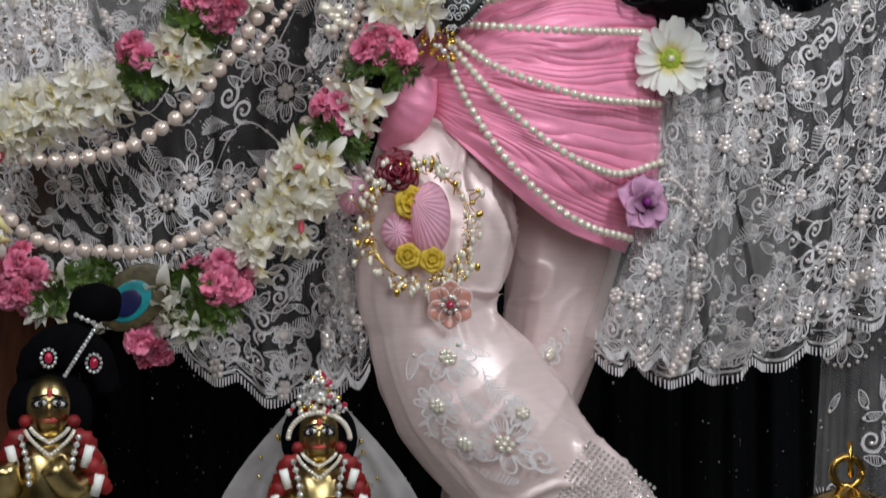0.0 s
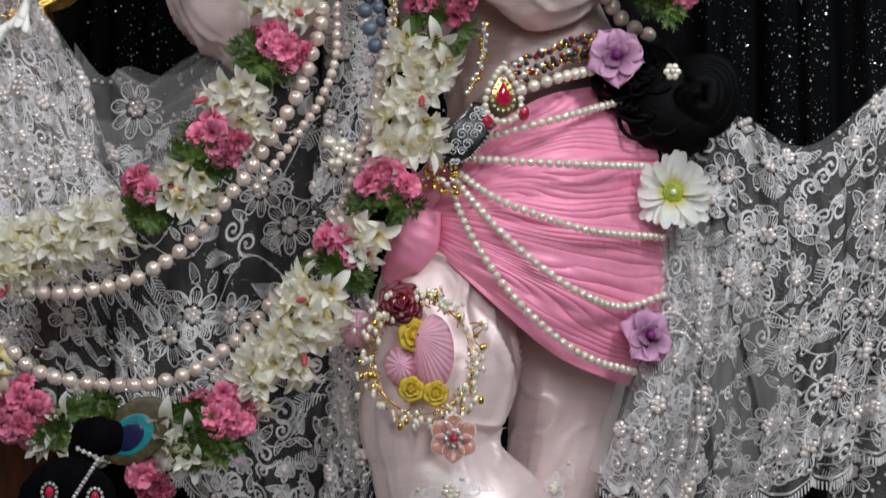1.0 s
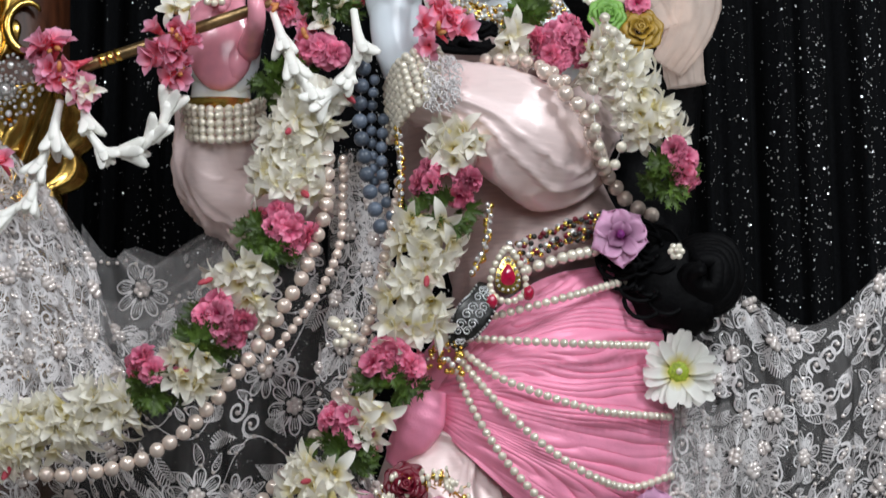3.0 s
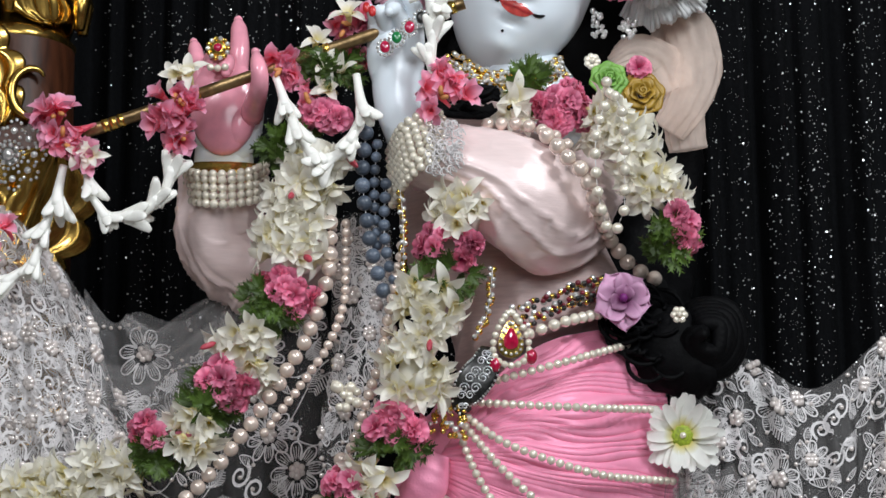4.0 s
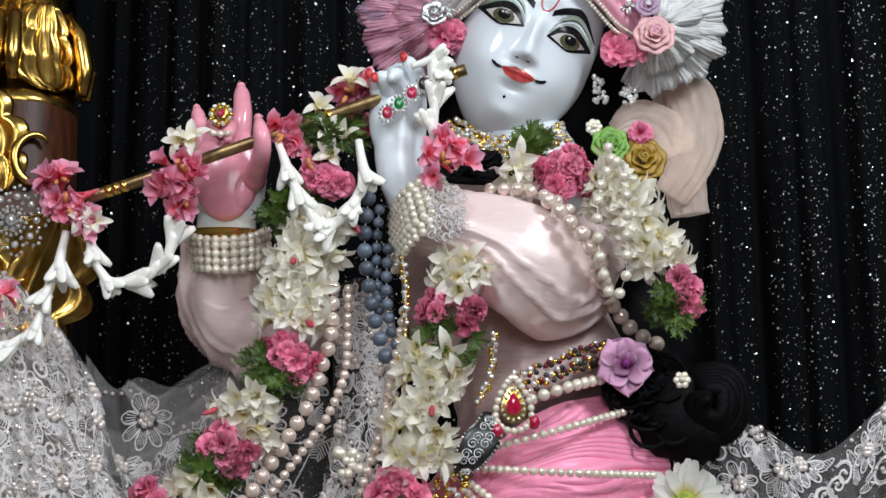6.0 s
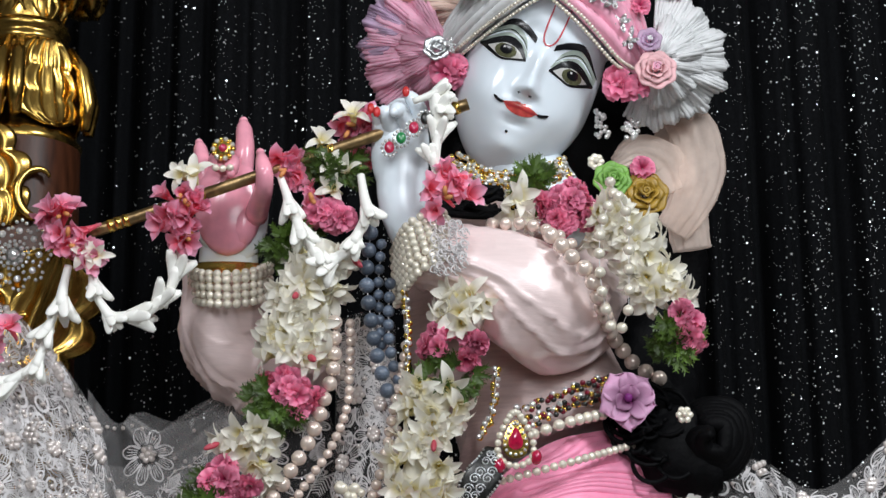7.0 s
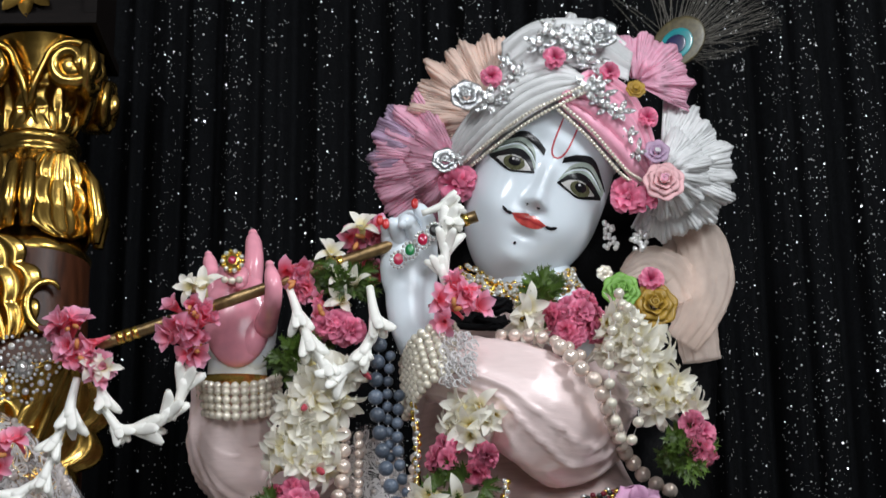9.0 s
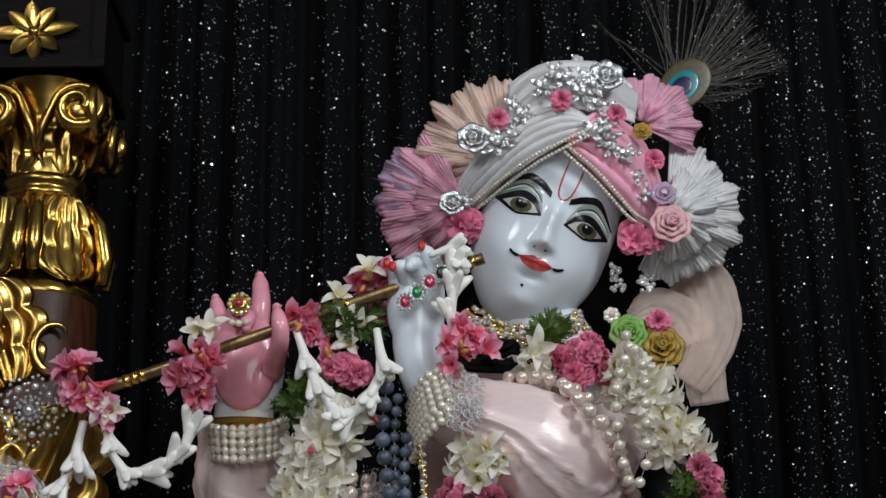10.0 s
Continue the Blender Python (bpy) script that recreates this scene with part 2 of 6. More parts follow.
# ---- the hall and the altar's back ----
def box(x0, x1, y0, y1, z0, z1):
    s = Shape()
    v = [(x, y, z) for z in (z0, z1) for y in (y0, y1) for x in (x0, x1)]
    return s.add(v, [(0, 2, 3, 1), (4, 5, 7, 6), (0, 1, 5, 4), (2, 6, 7, 3), (0, 4, 6, 2), (1, 3, 7, 5)])


solid("floor", box(-3.5, 3.5, -4.5, 3.2, -0.1, 0.0), MARBLEFLOOR, "pale polished stone floor of the hall", "floor", kind="structure", smooth=False)
solid("ceiling", box(-3.5, 3.5, -4.5, 3.2, 4.0, 4.1), PLASTER, "plain plastered ceiling over the hall", "ceiling", kind="structure", smooth=False)
for name, b in (("wall_north", (-3.5, 3.5, 3.0, 3.2)), ("wall_south", (-3.5, 3.5, -4.5, -4.3)), ("wall_west", (-3.5, -3.3, -4.3, 3.0)), ("wall_east", (3.3, 3.5, -4.3, 3.0))):
    solid(name, box(*b, 0, 4.0), PLASTER, "plain plastered wall of the hall", "wall", kind="structure", smooth=False)
ALTAR = 1.04
solid("altar_platform", box(-1.4, 1.4, 1.35, 2.6, 0, ALTAR), MARBLEFLOOR, "stone altar platform that carries the statues", "altar", kind="structure", smooth=False)


def drape_x(x, z):
    return 2.24 + 0.013 * math.sin(x * 125 + 1.2 * math.sin(x * 17) + 0.35 * math.sin(z * 2.1)) + 0.010 * math.sin(x * 61 + 1.7 + 0.4 * math.sin(z * 1.3)) + 0.005 * math.sin(x * 260 + z)


s = Shape()
s.sheet([[(x, drape_x(x, z), z) for x in np.linspace(-1.2, 1.2, 560)] for z in np.linspace(2.95, ALTAR, 30)])
curtain = tagged(new("curtain"), "black velvet curtain in narrow folds sprinkled with silver sequins", "curtain")
part("cloth", s, CURTAIN, curtain)
s = Shape()
for i in range(64000):
    x, z = rnd(-0.9, 0.9), rnd(1.15, 2.75)
    # most low sequins left out, to imitate the shade on the curtain's foot
    if z < 1.55 and random.random() < 0.8:
        continue
    if noise.noise(Vector((x * 8 + 3, z * 1.2, 0))) < rnd(-0.75, 0.05) or (x < -0.36 and random.random() < 0.6):
        continue
    if drape_x(x, z) > 2.243 + rnd(-0.012, 0.016):
        continue
    r = 0.00038 + 0.0012 * random.random() ** 5
    y = drape_x(x, z) - 0.002
    a, t = rnd(0, 6.28), rnd(-0.7, 0.7)
    m = Matrix.Translation((x, y, z)) @ Matrix.Rotation(t, 4, "Z") @ Matrix.Rotation(rnd(-0.6, 0.7), 4, "X") @ Matrix.Rotation(a, 4, "Y")
    s.add([m @ Vector((math.cos(k) * r, 0, math.sin(k) * r)) for k in (0, 1.047, 2.094, 3.1416, 4.189, 5.236)], [(0, 1, 2, 3, 4, 5)])
part("sequin_sprinkle", s, SEQUIN, curtain, "tiny silver sequins", smooth=False, kind="stuff")

# ---- the statue: one mesh ----
def face_frame():
    c = at(*(9.5, 64.8), -3.0)
    roll = math.radians(-23)
    a = Vector((math.cos(roll), 0, math.sin(roll)))
    b = Vector((-math.sin(roll), 0, math.cos(roll)))
    pitch = math.radians(-12)
    n = Vector((0, -1, 0))
    b2 = b * math.cos(pitch) + n * -math.sin(pitch)
    n2 = n * math.cos(pitch) + b * math.sin(pitch)
    yaw = math.radians(7)
    a2 = a * math.cos(yaw) - n2 * math.sin(yaw)
    n2 = n2 * math.cos(yaw) + a * math.sin(yaw)
    return c, a2, b2, n2


FC, FA, FB, FN = face_frame()


def face_depth(a, b):
    """Height of the face over its middle plane, centimetres."""
    half = 6.9 * (1 - 0.24 * max(0.0, (-b - 1.0) / 8.0) ** 1.6)
    hb = 9.6 if b < 0 else 12.5
    q = 1 - (abs(a) / half) ** 2.3 - (abs(b) / hb) ** 2.5
    c = 6.2 * max(q, 0.0) ** 0.5
    g = lambda x, y, sx, sy: math.exp(-((a - x) / sx) ** 2 - ((b - y) / sy) ** 2)
    c += 0.85 * math.exp(-(a / 0.7) ** 2) * (1 / (1 + math.exp((b - 3.2) * 2.5))) * (1 / (1 + math.exp((-1.3 - b) * 5)))
    c += 1.0 * g(0, -0.75, 0.75, 0.7) + 0.5 * g(-0.78, -1.1, 0.42, 0.36) + 0.5 * g(0.78, -1.1, 0.42, 0.36)
    c += 0.4 * g(0, -2.7, 1.6, 0.4) + 0.42 * g(0, -3.45, 1.2, 0.4) - 0.25 * g(0, -4.4, 1.2, 0.4) + 0.55 * g(0, -6.9, 1.5, 1.1)
    for e in (-1, 1):
        c += 0.35 * g(e * 3.6, -2.6, 1.8, 1.8) - 0.35 * g(e * 3.6, 3.9, 2.0, 0.6) + 0.3 * g(e * 3.6, 2.3, 1.6, 0.9)
    return c


def on_face(a, b, lift=0.0):
    return FC + (FA * a + FB * b + FN * (face_depth(a, b) + lift)) / 100.0


def decal(s, slot, upper, lower, lift=0.04, cols=30, rows=5):
    """Painted patch between two lines given in face centimetres."""
    U, L = curve([Vector((*p, 0)) for p in upper], cols), curve([Vector((*p, 0)) for p in lower], cols)
    s.sheet([[on_face(*(U[j].lerp(L[j], i / rows)).xy, lift) for j in range(cols)] for i in range(rows + 1)], slot)


def stroke(s, slot, pts, width, lift=0.05, n=28):
    c = curve([Vector((*p, 0)) for p in pts], n)
    rows = [[], []]
    for i, p in enumerate(c):
        t = (c[min(i + 1, n - 1)] - c[max(i - 1, 0)]).normalized()
        w = width * min(1.0, 0.25 + 4 * min(i, n - 1 - i) / n)
        rows[0].append(on_face(p.x - t.y * w, p.y + t.x * w, lift))
        rows[1].append(on_face(p.x + t.y * w, p.y - t.x * w, lift))
    s.sheet(rows, slot)


def disc(s, slot, a, b, ra, rb, lift, clip=None):
    rows = []
    for i in range(6):
        r = i / 5
        rows.append([on_face(a + ra * r * math.cos(t), min(b + rb * r * math.sin(t), clip or 99), lift) for t in np.linspace(0, 2 * math.pi, 25)])
    s.sheet(rows, slot)


def finger(s, pts, r0, r1, slot=0):
    c = curve(ats(pts), 12)
    s.tube(c, [(r0 + (r1 - r0) * i / 11) / 100 * (1.0 if i < 10 else (0.85 if i == 10 else 0.5)) for i in range(12)], 12, 1.0, slot)
    s.ball(c[-1], r1 / 100 * 0.62, slot, 2)


def statue():
    s = Shape()
    rows = []
    for b in np.linspace(-9.6, 12.0, 96):
        half = 6.9 * (1 - 0.24 * max(0.0, (-b - 1.0) / 8.0) ** 1.6)
        hb = 9.6 if b < 0 else 12.5
        w = half * max(1e-3, 1 - (abs(b) / hb) ** 2.5) ** (1 / 2.3)
        rows.append([on_face(w * math.sin(q), b) for q in np.linspace(-math.pi / 2, math.pi / 2, 72)])
    s.sheet(rows, 0)
    s.ball(FC - FN * 0.015 + FB * 0.01, 0.068, 3, 3, (0.95, 1.1, 1.25))
    for e in (-1, 1):
        k = lambda pts: [(e * (3.55 + 0.88 * (x - 3.55)), y) for x, y in pts]
        decal(s, 6, k([(0.95, 2.1), (1.9, 4.0), (3.9, 4.75), (6.4, 3.0)]), k([(0.95, 2.0), (2.2, 2.5), (3.8, 2.8), (6.4, 2.0)]), 0.03)
        decal(s, 3, k([(0.9, 1.75), (2.1, 3.1), (3.8, 3.5), (6.4, 2.2)]), k([(0.9, 1.6), (2.3, 1.28), (3.9, 1.06), (6.4, 2.0)]), 0.05)
        decal(s, 5, k([(1.35, 1.8), (2.3, 2.45), (3.7, 2.7), (5.4, 2.1)]), k([(1.35, 1.75), (2.4, 1.45), (3.7, 1.25), (5.5, 2.0)]), 0.08)
        x = 3.6 if e > 0 else -3.45
        disc(s, 4, x, 1.98, 1.08, 0.72, 0.11, 2.6)
        disc(s, 3, x, 2.12, 0.62, 0.48, 0.14, 2.62)
        # painted highlight: a pale dot on the pupil in the eye-white colour
        disc(s, 5, x - 0.22, 2.3, 0.12, 0.12, 0.17)
        stroke(s, 0, k([(1.2, 2.6), (2.3, 3.55), (3.9, 3.95), (6.0, 2.75)]), 0.07, 0.07)
        stroke(s, 3, k([(1.2, 2.75), (2.3, 3.78), (3.9, 4.18), (6.1, 2.85)]), 0.045, 0.09)
        decal(s, 3, k([(0.65, 4.3), (2.2, 5.15), (4.0, 5.3), (6.5, 3.15)]), k([(0.6, 3.65), (2.2, 4.4), (4.0, 4.65), (6.5, 3.0)]), 0.05)
        disc(s, 3, e * 0.6 - 0.15, -1.5, 0.2, 0.1, 0.03)
    decal(s, 7, [(-1.75, -2.75), (-0.95, -2.5), (-0.35, -2.3), (0, -2.42), (0.35, -2.3), (0.95, -2.5), (1.75, -2.75)], [(-1.75, -2.85), (-1.1, -3.38), (0, -3.62), (1.1, -3.38), (1.75, -2.85)], 0.05)
    stroke(s, 3, [(-2.9, -2.5), (-2.6, -2.7), (-2.2, -2.85), (-1.7, -2.85)], 0.15, 0.09)
    stroke(s, 3, [(2.9, -2.5), (2.6, -2.7), (2.2, -2.85), (1.7, -2.85)], 0.15, 0.09)
    stroke(s, 8, [(-1.9, -2.82), (-0.9, -2.95), (0, -2.88), (0.9, -2.95), (1.9, -2.82)], 0.05, 0.09)
    stroke(s, 8, [(-0.5, 9.0), (-0.55, 6.0), (-0.4, 4.4), (0.15, 3.85), (0.8, 4.4), (1.1, 6.0), (1.2, 9.0)], 0.085)
    disc(s, 3, -0.4, -5.4, 0.15, 0.15, 0.06)
    # neck, trunk, limbs
    s.tube(ats([(8.3, 56.8, -1), (10.4, 53.5, -1), (10.8, 46.4, 0)]), [0.042, 0.045, 0.07], 24, 0.9, 0)
    s.tube(curve(ats([(10.6, 51.1, 1), (9.1, 45.2, 0), (8.9, 36.5, 0), (9.8, 30.6, 1), (11.3, 23.2, 3), (11.3, 16.6, 3)]), 24),
           [0.07 + 0.025 * math.sin(i * 0.27) if i < 14 else 0.068 for i in range(24)], 28, 0.72, 0)
    for pts, r in ((((3, 13.4, -2), (0.8, 1.3, -5), (3, -8.6, -4), (11.8, -19.2, -3), (21.2, -26.9, -2), (24.4, -29.7, -2)), (4.0, 4.4, 4.0, 3.4, 2.6, 2.6)),
                   (((14.6, 6.2, 1), (12.9, -4.3, 2), (10.7, -14.2, 3), (6.8, -24.1, 3), (5.7, -30.7, 3)), (4.2, 3.8, 3.2, 2.6, 2.6))):
        c = curve(ats(pts), 24)
        s.tube(c, [np.interp(i / 23 * (len(r) - 1), range(len(r)), r) / 100 for i in range(24)], 20, 0.9, 0)
    for x, d in (((24.7, -31.4, -4), 0), ((5.7, -32.9, 0), 0)):
        q = at(*x)
        q.z = ALTAR + 0.026
        s.ball(q, 0.03, 0, 2, (1.2, 2.4, 0.85))
    # raised hand: palm towards the viewer
    s.ball(at(*(-20.5, 51.3, -6)), 0.031, 0, 3, (1.15, 0.6, 1.7))
    s.ball(at(*(-20.9, 52.4, -7.4)), 0.029, 1, 3, (1.15, 0.5, 1.75))
    s.ball(at(*(-19.4, 50.7, -7.6)), 0.017, 1, 2, (0.9, 0.7, 1.5))
    s.tube(ats([(-20.9, 50.7, -5), (-20.8, 47.2, -5), (-20.9, 43.1, -4)]), [0.026, 0.029, 0.031], 20, 0.8, 0)
    for pts, r0, r1 in ((((-23.2, 54.3, -7), (-23.6, 56.7, -7), (-24.1, 59.1, -6)), 0.95, 0.65), (((-22.2, 55.5, -7), (-22.3, 57.3, -8), (-21.8, 56.4, -9)), 0.85, 0.7),
                        (((-19.7, 55.5, -7), (-19.4, 58.5, -7), (-19.6, 61.4, -6)), 1.15, 0.75), (((-18.1, 51.3, -8), (-17.3, 54.9, -14.6), (-17.8, 58, -14)), 1.15, 0.7),
                        (((-20.9, 55.8, -7), (-20.7, 57, -8.5), (-20.8, 55.8, -9.5)), 0.9, 0.75)):
        finger(s, pts, r0, r1, 1)
    # hand at the flute, back of the hand towards the viewer
    s.ball(at(*(-3.5, 58.4, -12)), 0.034, 0, 3, (0.82, 0.6, 1.5), Matrix.Rotation(0.08, 3, "Y"))
    s.tube(curve(ats([(-3.6, 60.8, -12), (-3.3, 56.6, -12), (-3.3, 52.4, -12), (-1.6, 47.6, -11)]), 12), [0.022, 0.0265, 0.0275, 0.026, 0.025, 0.024, 0.023, 0.0225, 0.022, 0.022, 0.022, 0.022], 20, 0.8, 0)
    s.ball(at(-4.3, 60.6, -12.6), 0.021, 0, 3, (0.95, 0.75, 1.1))
    for pts, r0, r1 in ((((-5, 59.6, -12), (-5.5, 61.6, -13.5), (-6.2, 62.6, -14)), 1.0, 0.7), (((-4.2, 60.2, -13), (-5, 62.1, -15), (-5.7, 62.4, -15)), 0.95, 0.7),
                        (((-1.6, 60.8, -13), (-1.6, 62.6, -14), (-2.8, 64.4, -14)), 1.0, 0.62), (((-2.5, 60.2, -13), (-3.6, 62.4, -15), (-4.2, 62.2, -16)), 1.0, 0.7)):
        finger(s, pts, r0, r1, 0)
    for p in ((-5.9, 62.3, -15.7), (-6.5, 62.7, -14.6), (-2.9, 64.5, -14.6)):
        s.ball(at(*p), 0.0048, 2, 2, (0.75, 0.4, 1.15))
    return solid("statue", s, [MARBLE, PALM, NAIL, BLACKP, IRIS, EYEW, LID, LIP, TILAK], "white marble statue with a painted face, playing a flute", "statue")


statue()


# ---- garments ----
def cloth_tube(pts, radii, segs, flat, wrinkle, n=60, seed=0.0, flute=0.0, across=0.30, along=0.5):
    c = curve(ats(pts), n)
    s = Shape()
    s.tube(c, [np.interp(i / (n - 1) * (len(radii) - 1), range(len(radii)), radii) / 100 for i in range(n)], segs, flat)
    out = []
    for i, p in enumerate(s.v):
        p = Vector(p)
        ctr = c[min(i // segs, n - 1)]
        away = (p - ctr)
        q = away.normalized() if away.length > 1e-5 else Vector((0, -1, 0))
        th, t = (i % segs) * 2 * math.pi / segs, (i // segs) / n
        big = noise.noise(Vector((math.cos(th) * 1.3 + seed, math.sin(th) * 1.3, t * 2.5)))
        tw = th + 1.6 * t + 0.5 * big
        long_fold = (1 - min(1.0, abs(noise.noise(Vector((math.cos(tw) * 2.0 + seed, math.sin(tw) * 2.0, t * 1.8 + seed)))) * 3.2)) ** 2
        crease = (1 - min(1.0, abs(noise.noise(Vector((math.cos(th) * 1.5, math.sin(th) * 1.5 + seed, t * 9 + 0.8 * math.sin(th + seed))))) * 4.0)) ** 2 * max(0.0, 0.25 + 1.5 * noise.noise(Vector((t * 3.1, th * 0.4, seed))))
        fine = noise.noise(Vector((math.cos(tw) * 6 + seed, math.sin(tw) * 6, t * 5)))
        w = 0.5 * big + along * long_fold + across * crease + 0.06 * fine + flute * math.sin(th * 11 + 3 * p.z * 10)
        out.append(tuple(p + q * w * wrinkle / 100))
    s.v = out
    return s


trousers = thing("trousers", "pale pink satin trousers with pearl embroidery on the statue", "trousers")
part("trouser_leg", cloth_tube([(3.1, 15, -3), (1.7, 7.9, -5), (1.2, 0.7, -6.5), (0.5, -5.3, -7), (3, -12, -6.5), (8.8, -19.2, -6), (16.2, -24.7, -5), (20.6, -28, -4)], (5.0, 6.6, 7.6, 5.9, 7.5, 7.4, 5.4, 4.4), 110, 0.8, 1.3, 200, 3.0, 0.0, 0.8, 0.14), SATIN, trousers)
part("trouser_leg", cloth_tube([(14.1, 10.6, 2), (13.8, 2.3, 1), (13.2, -4.3, 1.5), (12.4, -9.8, 2), (10.1, -16.4, 2), (6.2, -23, 2), (5.4, -27.4, 2)], (6.2, 6.4, 5.4, 4.9, 4.4, 3.8, 3.8), 90, 0.8, 1.0, 160, 8.0, 0.0, 0.7, 0.12), SATIN, trousers)
part("seat", cloth_tube([(11.4, 27.8, 3), (11.6, 23.2, 2), (11.3, 16.6, 1), (10.6, 11, 1)], (7.5, 9.2, 9.6, 8.0), 40, 0.55, 0.3, 40, 4.0), SATIN, trousers)
jacket = thing("jacket", "pale pink satin jacket with full sleeves on the statue", "jacket")
part("sleeve", cloth_tube([(-1.7, 46.5, -12), (1.8, 46.3, -13), (6.2, 44.6, -13), (9.8, 42.2, -12), (12.0, 41.0, -9), (13.4, 42.4, -4), (15.4, 46.9, 0), (15.4, 49.9, 2)], (2.6, 3.5, 4.9, 5.5, 5.0, 4.8, 4.8, 4.4), 96, 0.8, 0.9, 160, 1.0), SATIN, jacket)
part("sleeve", cloth_tube([(-20.8, 45.1, -5), (-20.9, 41.9, -4.5), (-20.9, 39.2, -3.5), (-19.3, 37.0, -2), (-16, 35.4, 0), (-11.6, 37.4, 3)], (3.6, 4.0, 4.5, 4.4, 3.8, 4.0), 90, 0.8, 1.2, 140, 5.0), SATIN, jacket)
# bodice takes the darkened satin to look shaded below the sleeve
part("bodice", cloth_tube([(10.6, 50.5, 2), (7.4, 44.6, 0), (7.3, 37.7, -1), (9.4, 33.1, -2), (11.4, 27.8, -3)], (7.5, 10.5, 10.0, 8.4, 8.8), 80, 0.7, 0.9, 110, 2.0), SHADESATIN, jacket, "dusky pink satin")


def pleated(top, bottom, left, right, nu, nv, depth_fn):
    g = coons(top, bottom, left, right, nu, nv)
    for i in range(nv):
        for j in range(nu):
            g[i, j, 1] += depth_fn(j / (nu - 1), i / (nv - 1)) / 100.0
    return g


wrap = thing("waist_wrap", "bright pink silk wrap gathered in fine folds at the hip", "garment")
g = pleated(ats([(2.7, 19.3, -9), (6.6, 24.6, -8), (11.7, 27.9, -8), (17.8, 29.3, -6)]), ats([(-0.6, 14.6, -8), (7.1, 7.4, -10), (13.7, 2.1, -9), (19.8, -0.3, -5)]),
            ats([(2.7, 19.3, -9), (0.8, 16.8, -9), (-0.6, 14.6, -8)]), ats([(17.8, 29.3, -6), (22.2, 24.6, -5), (23.7, 15.3, -5), (23.2, 7.6, -5), (19.8, -0.3, -5)]), 100, 340,
            lambda u, v: -3.2 * math.sin(math.pi * min(1, u * 1.05)) * math.sin(math.pi * (0.1 + 0.8 * v)) + (0.10 + 0.24 * u) * (1 - 2 * abs(math.sin(v * 105 + 1.6 * math.sin(u * 4 + v * 7) + noise.noise(Vector((u * 2.5, v * 9, 0))) * 9)) ** 0.7) * (0.25 + 1.6 * abs(noise.noise(Vector((u * 2, v * 16, 9))))) * min(1, 6 * v, 6 * (1 - v)) + 0.25 * noise.noise(Vector((u * 5, v * 24, 3))))
thick(part("draped_cloth", Shape().sheet([[tuple(p) for p in r] for r in g]), PINKSILK, wrap), 0.002)
part("hip_roll", cloth_tube([(3.6, 21.8, -5), (1.4, 18.4, -6.5), (-0.9, 14.6, -6.5), (-2.5, 12.6, -6)], (2.4, 2.8, 2.6, 1.6), 40, 0.7, 0.7, 60, 2.0), PINKSILK, wrap)
part("hanging_fold", cloth_tube([(0.2, 17, -10), (-0.9, 13.7, -10), (-2.5, 11.5, -9), (-3.4, 9.9, -8)], (1.5, 2.2, 1.8, 0.8), 20, 0.7, 0.4, 30), PINKSILK, wrap)


# ---- lace ----
class Sheet:
    def __init__(self, g):
        self.g = g
        self.nv, self.nu = g.shape[:2]

    def pos(self, u, v):
        a = np.clip(u, 0, 1) * (self.nu - 1)
        b = np.clip(v, 0, 1) * (self.nv - 1)
        i, j = np.minimum(a.astype(int), self.nu - 2), np.minimum(b.astype(int), self.nv - 2)
        fa, fb = (a - i)[:, None], (b - j)[:, None]
        g = self.g
        p = (g[j, i] * (1 - fa) + g[j, i + 1] * fa) * (1 - fb) + (g[j + 1, i] * (1 - fa) + g[j + 1, i + 1] * fa) * fb
        return p

    def scale(self, u, v):
        """Centimetres for one unit of u and of v round a place."""
        e = 0.04
        q = self.pos(np.array([u - e, u + e, u, u]), np.array([v, v, v - e, v + e]))
        return max(8, np.linalg.norm(q[1] - q[0]) / (2 * e) * 100), max(8, np.linalg.norm(q[3] - q[2]) / (2 * e) * 100)


def m_flower(R, n=8):
    lines, beads = [], []
    for k in range(n):
        t0 = 2 * math.pi * k / n
        t = np.linspace(0, 1, 13)
        ang, rad = t0 + (t - 0.5) * 2 * math.pi / n * 0.96, R * (0.36 + 0.64 * np.sin(math.pi * t) ** 0.6)
        lines.append((np.stack([rad * np.cos(ang), rad * np.sin(ang)], 1), 0.12))
        for q in (-0.3, -0.15, 0, 0.15, 0.3):
            a = t0 + q * 2 * math.pi / n * 1.1
            lines.append((np.array([[0.42 * R * math.cos(a), 0.42 * R * math.sin(a)], [0.84 * R * math.cos(a), 0.84 * R * math.sin(a)]]), 0.055))
    beads = [(0.2 * R * math.cos(a), 0.2 * R * math.sin(a), 0.36) for a in np.arange(6) * 1.047] + [(0, 0, 0.38)]
    return lines, beads


def m_scroll(R):
    t = np.linspace(0, 1, 30)
    ang, rad = t * 8.5, R * (1 - 0.82 * t)
    c = np.stack([rad * np.cos(ang), rad * np.sin(ang)], 1)
    lines = [(c, 0.15), (c * 0.84, 0.07)]
    for i in range(0, 24, 2):
        lines.append((np.stack([c[i], c[i] * 1.22]), 0.05))
    return lines, [(c[-1][0], c[-1][1], 0.25)]


def m_sprig(L):
    t = np.linspace(0, 1, 12)
    c = np.stack([L * (t - 0.5), 0.25 * L * np.sin(t * 2.6)], 1)
    lines = [(c, 0.06)]
    for i in range(1, 11):
        h = 0.28 * L * math.sin(math.pi * i / 12)
        for e in (-1, 1):
            lines.append((np.stack([c[i], c[i] + [h * 0.7, e * h]]), 0.075))
    return lines, []


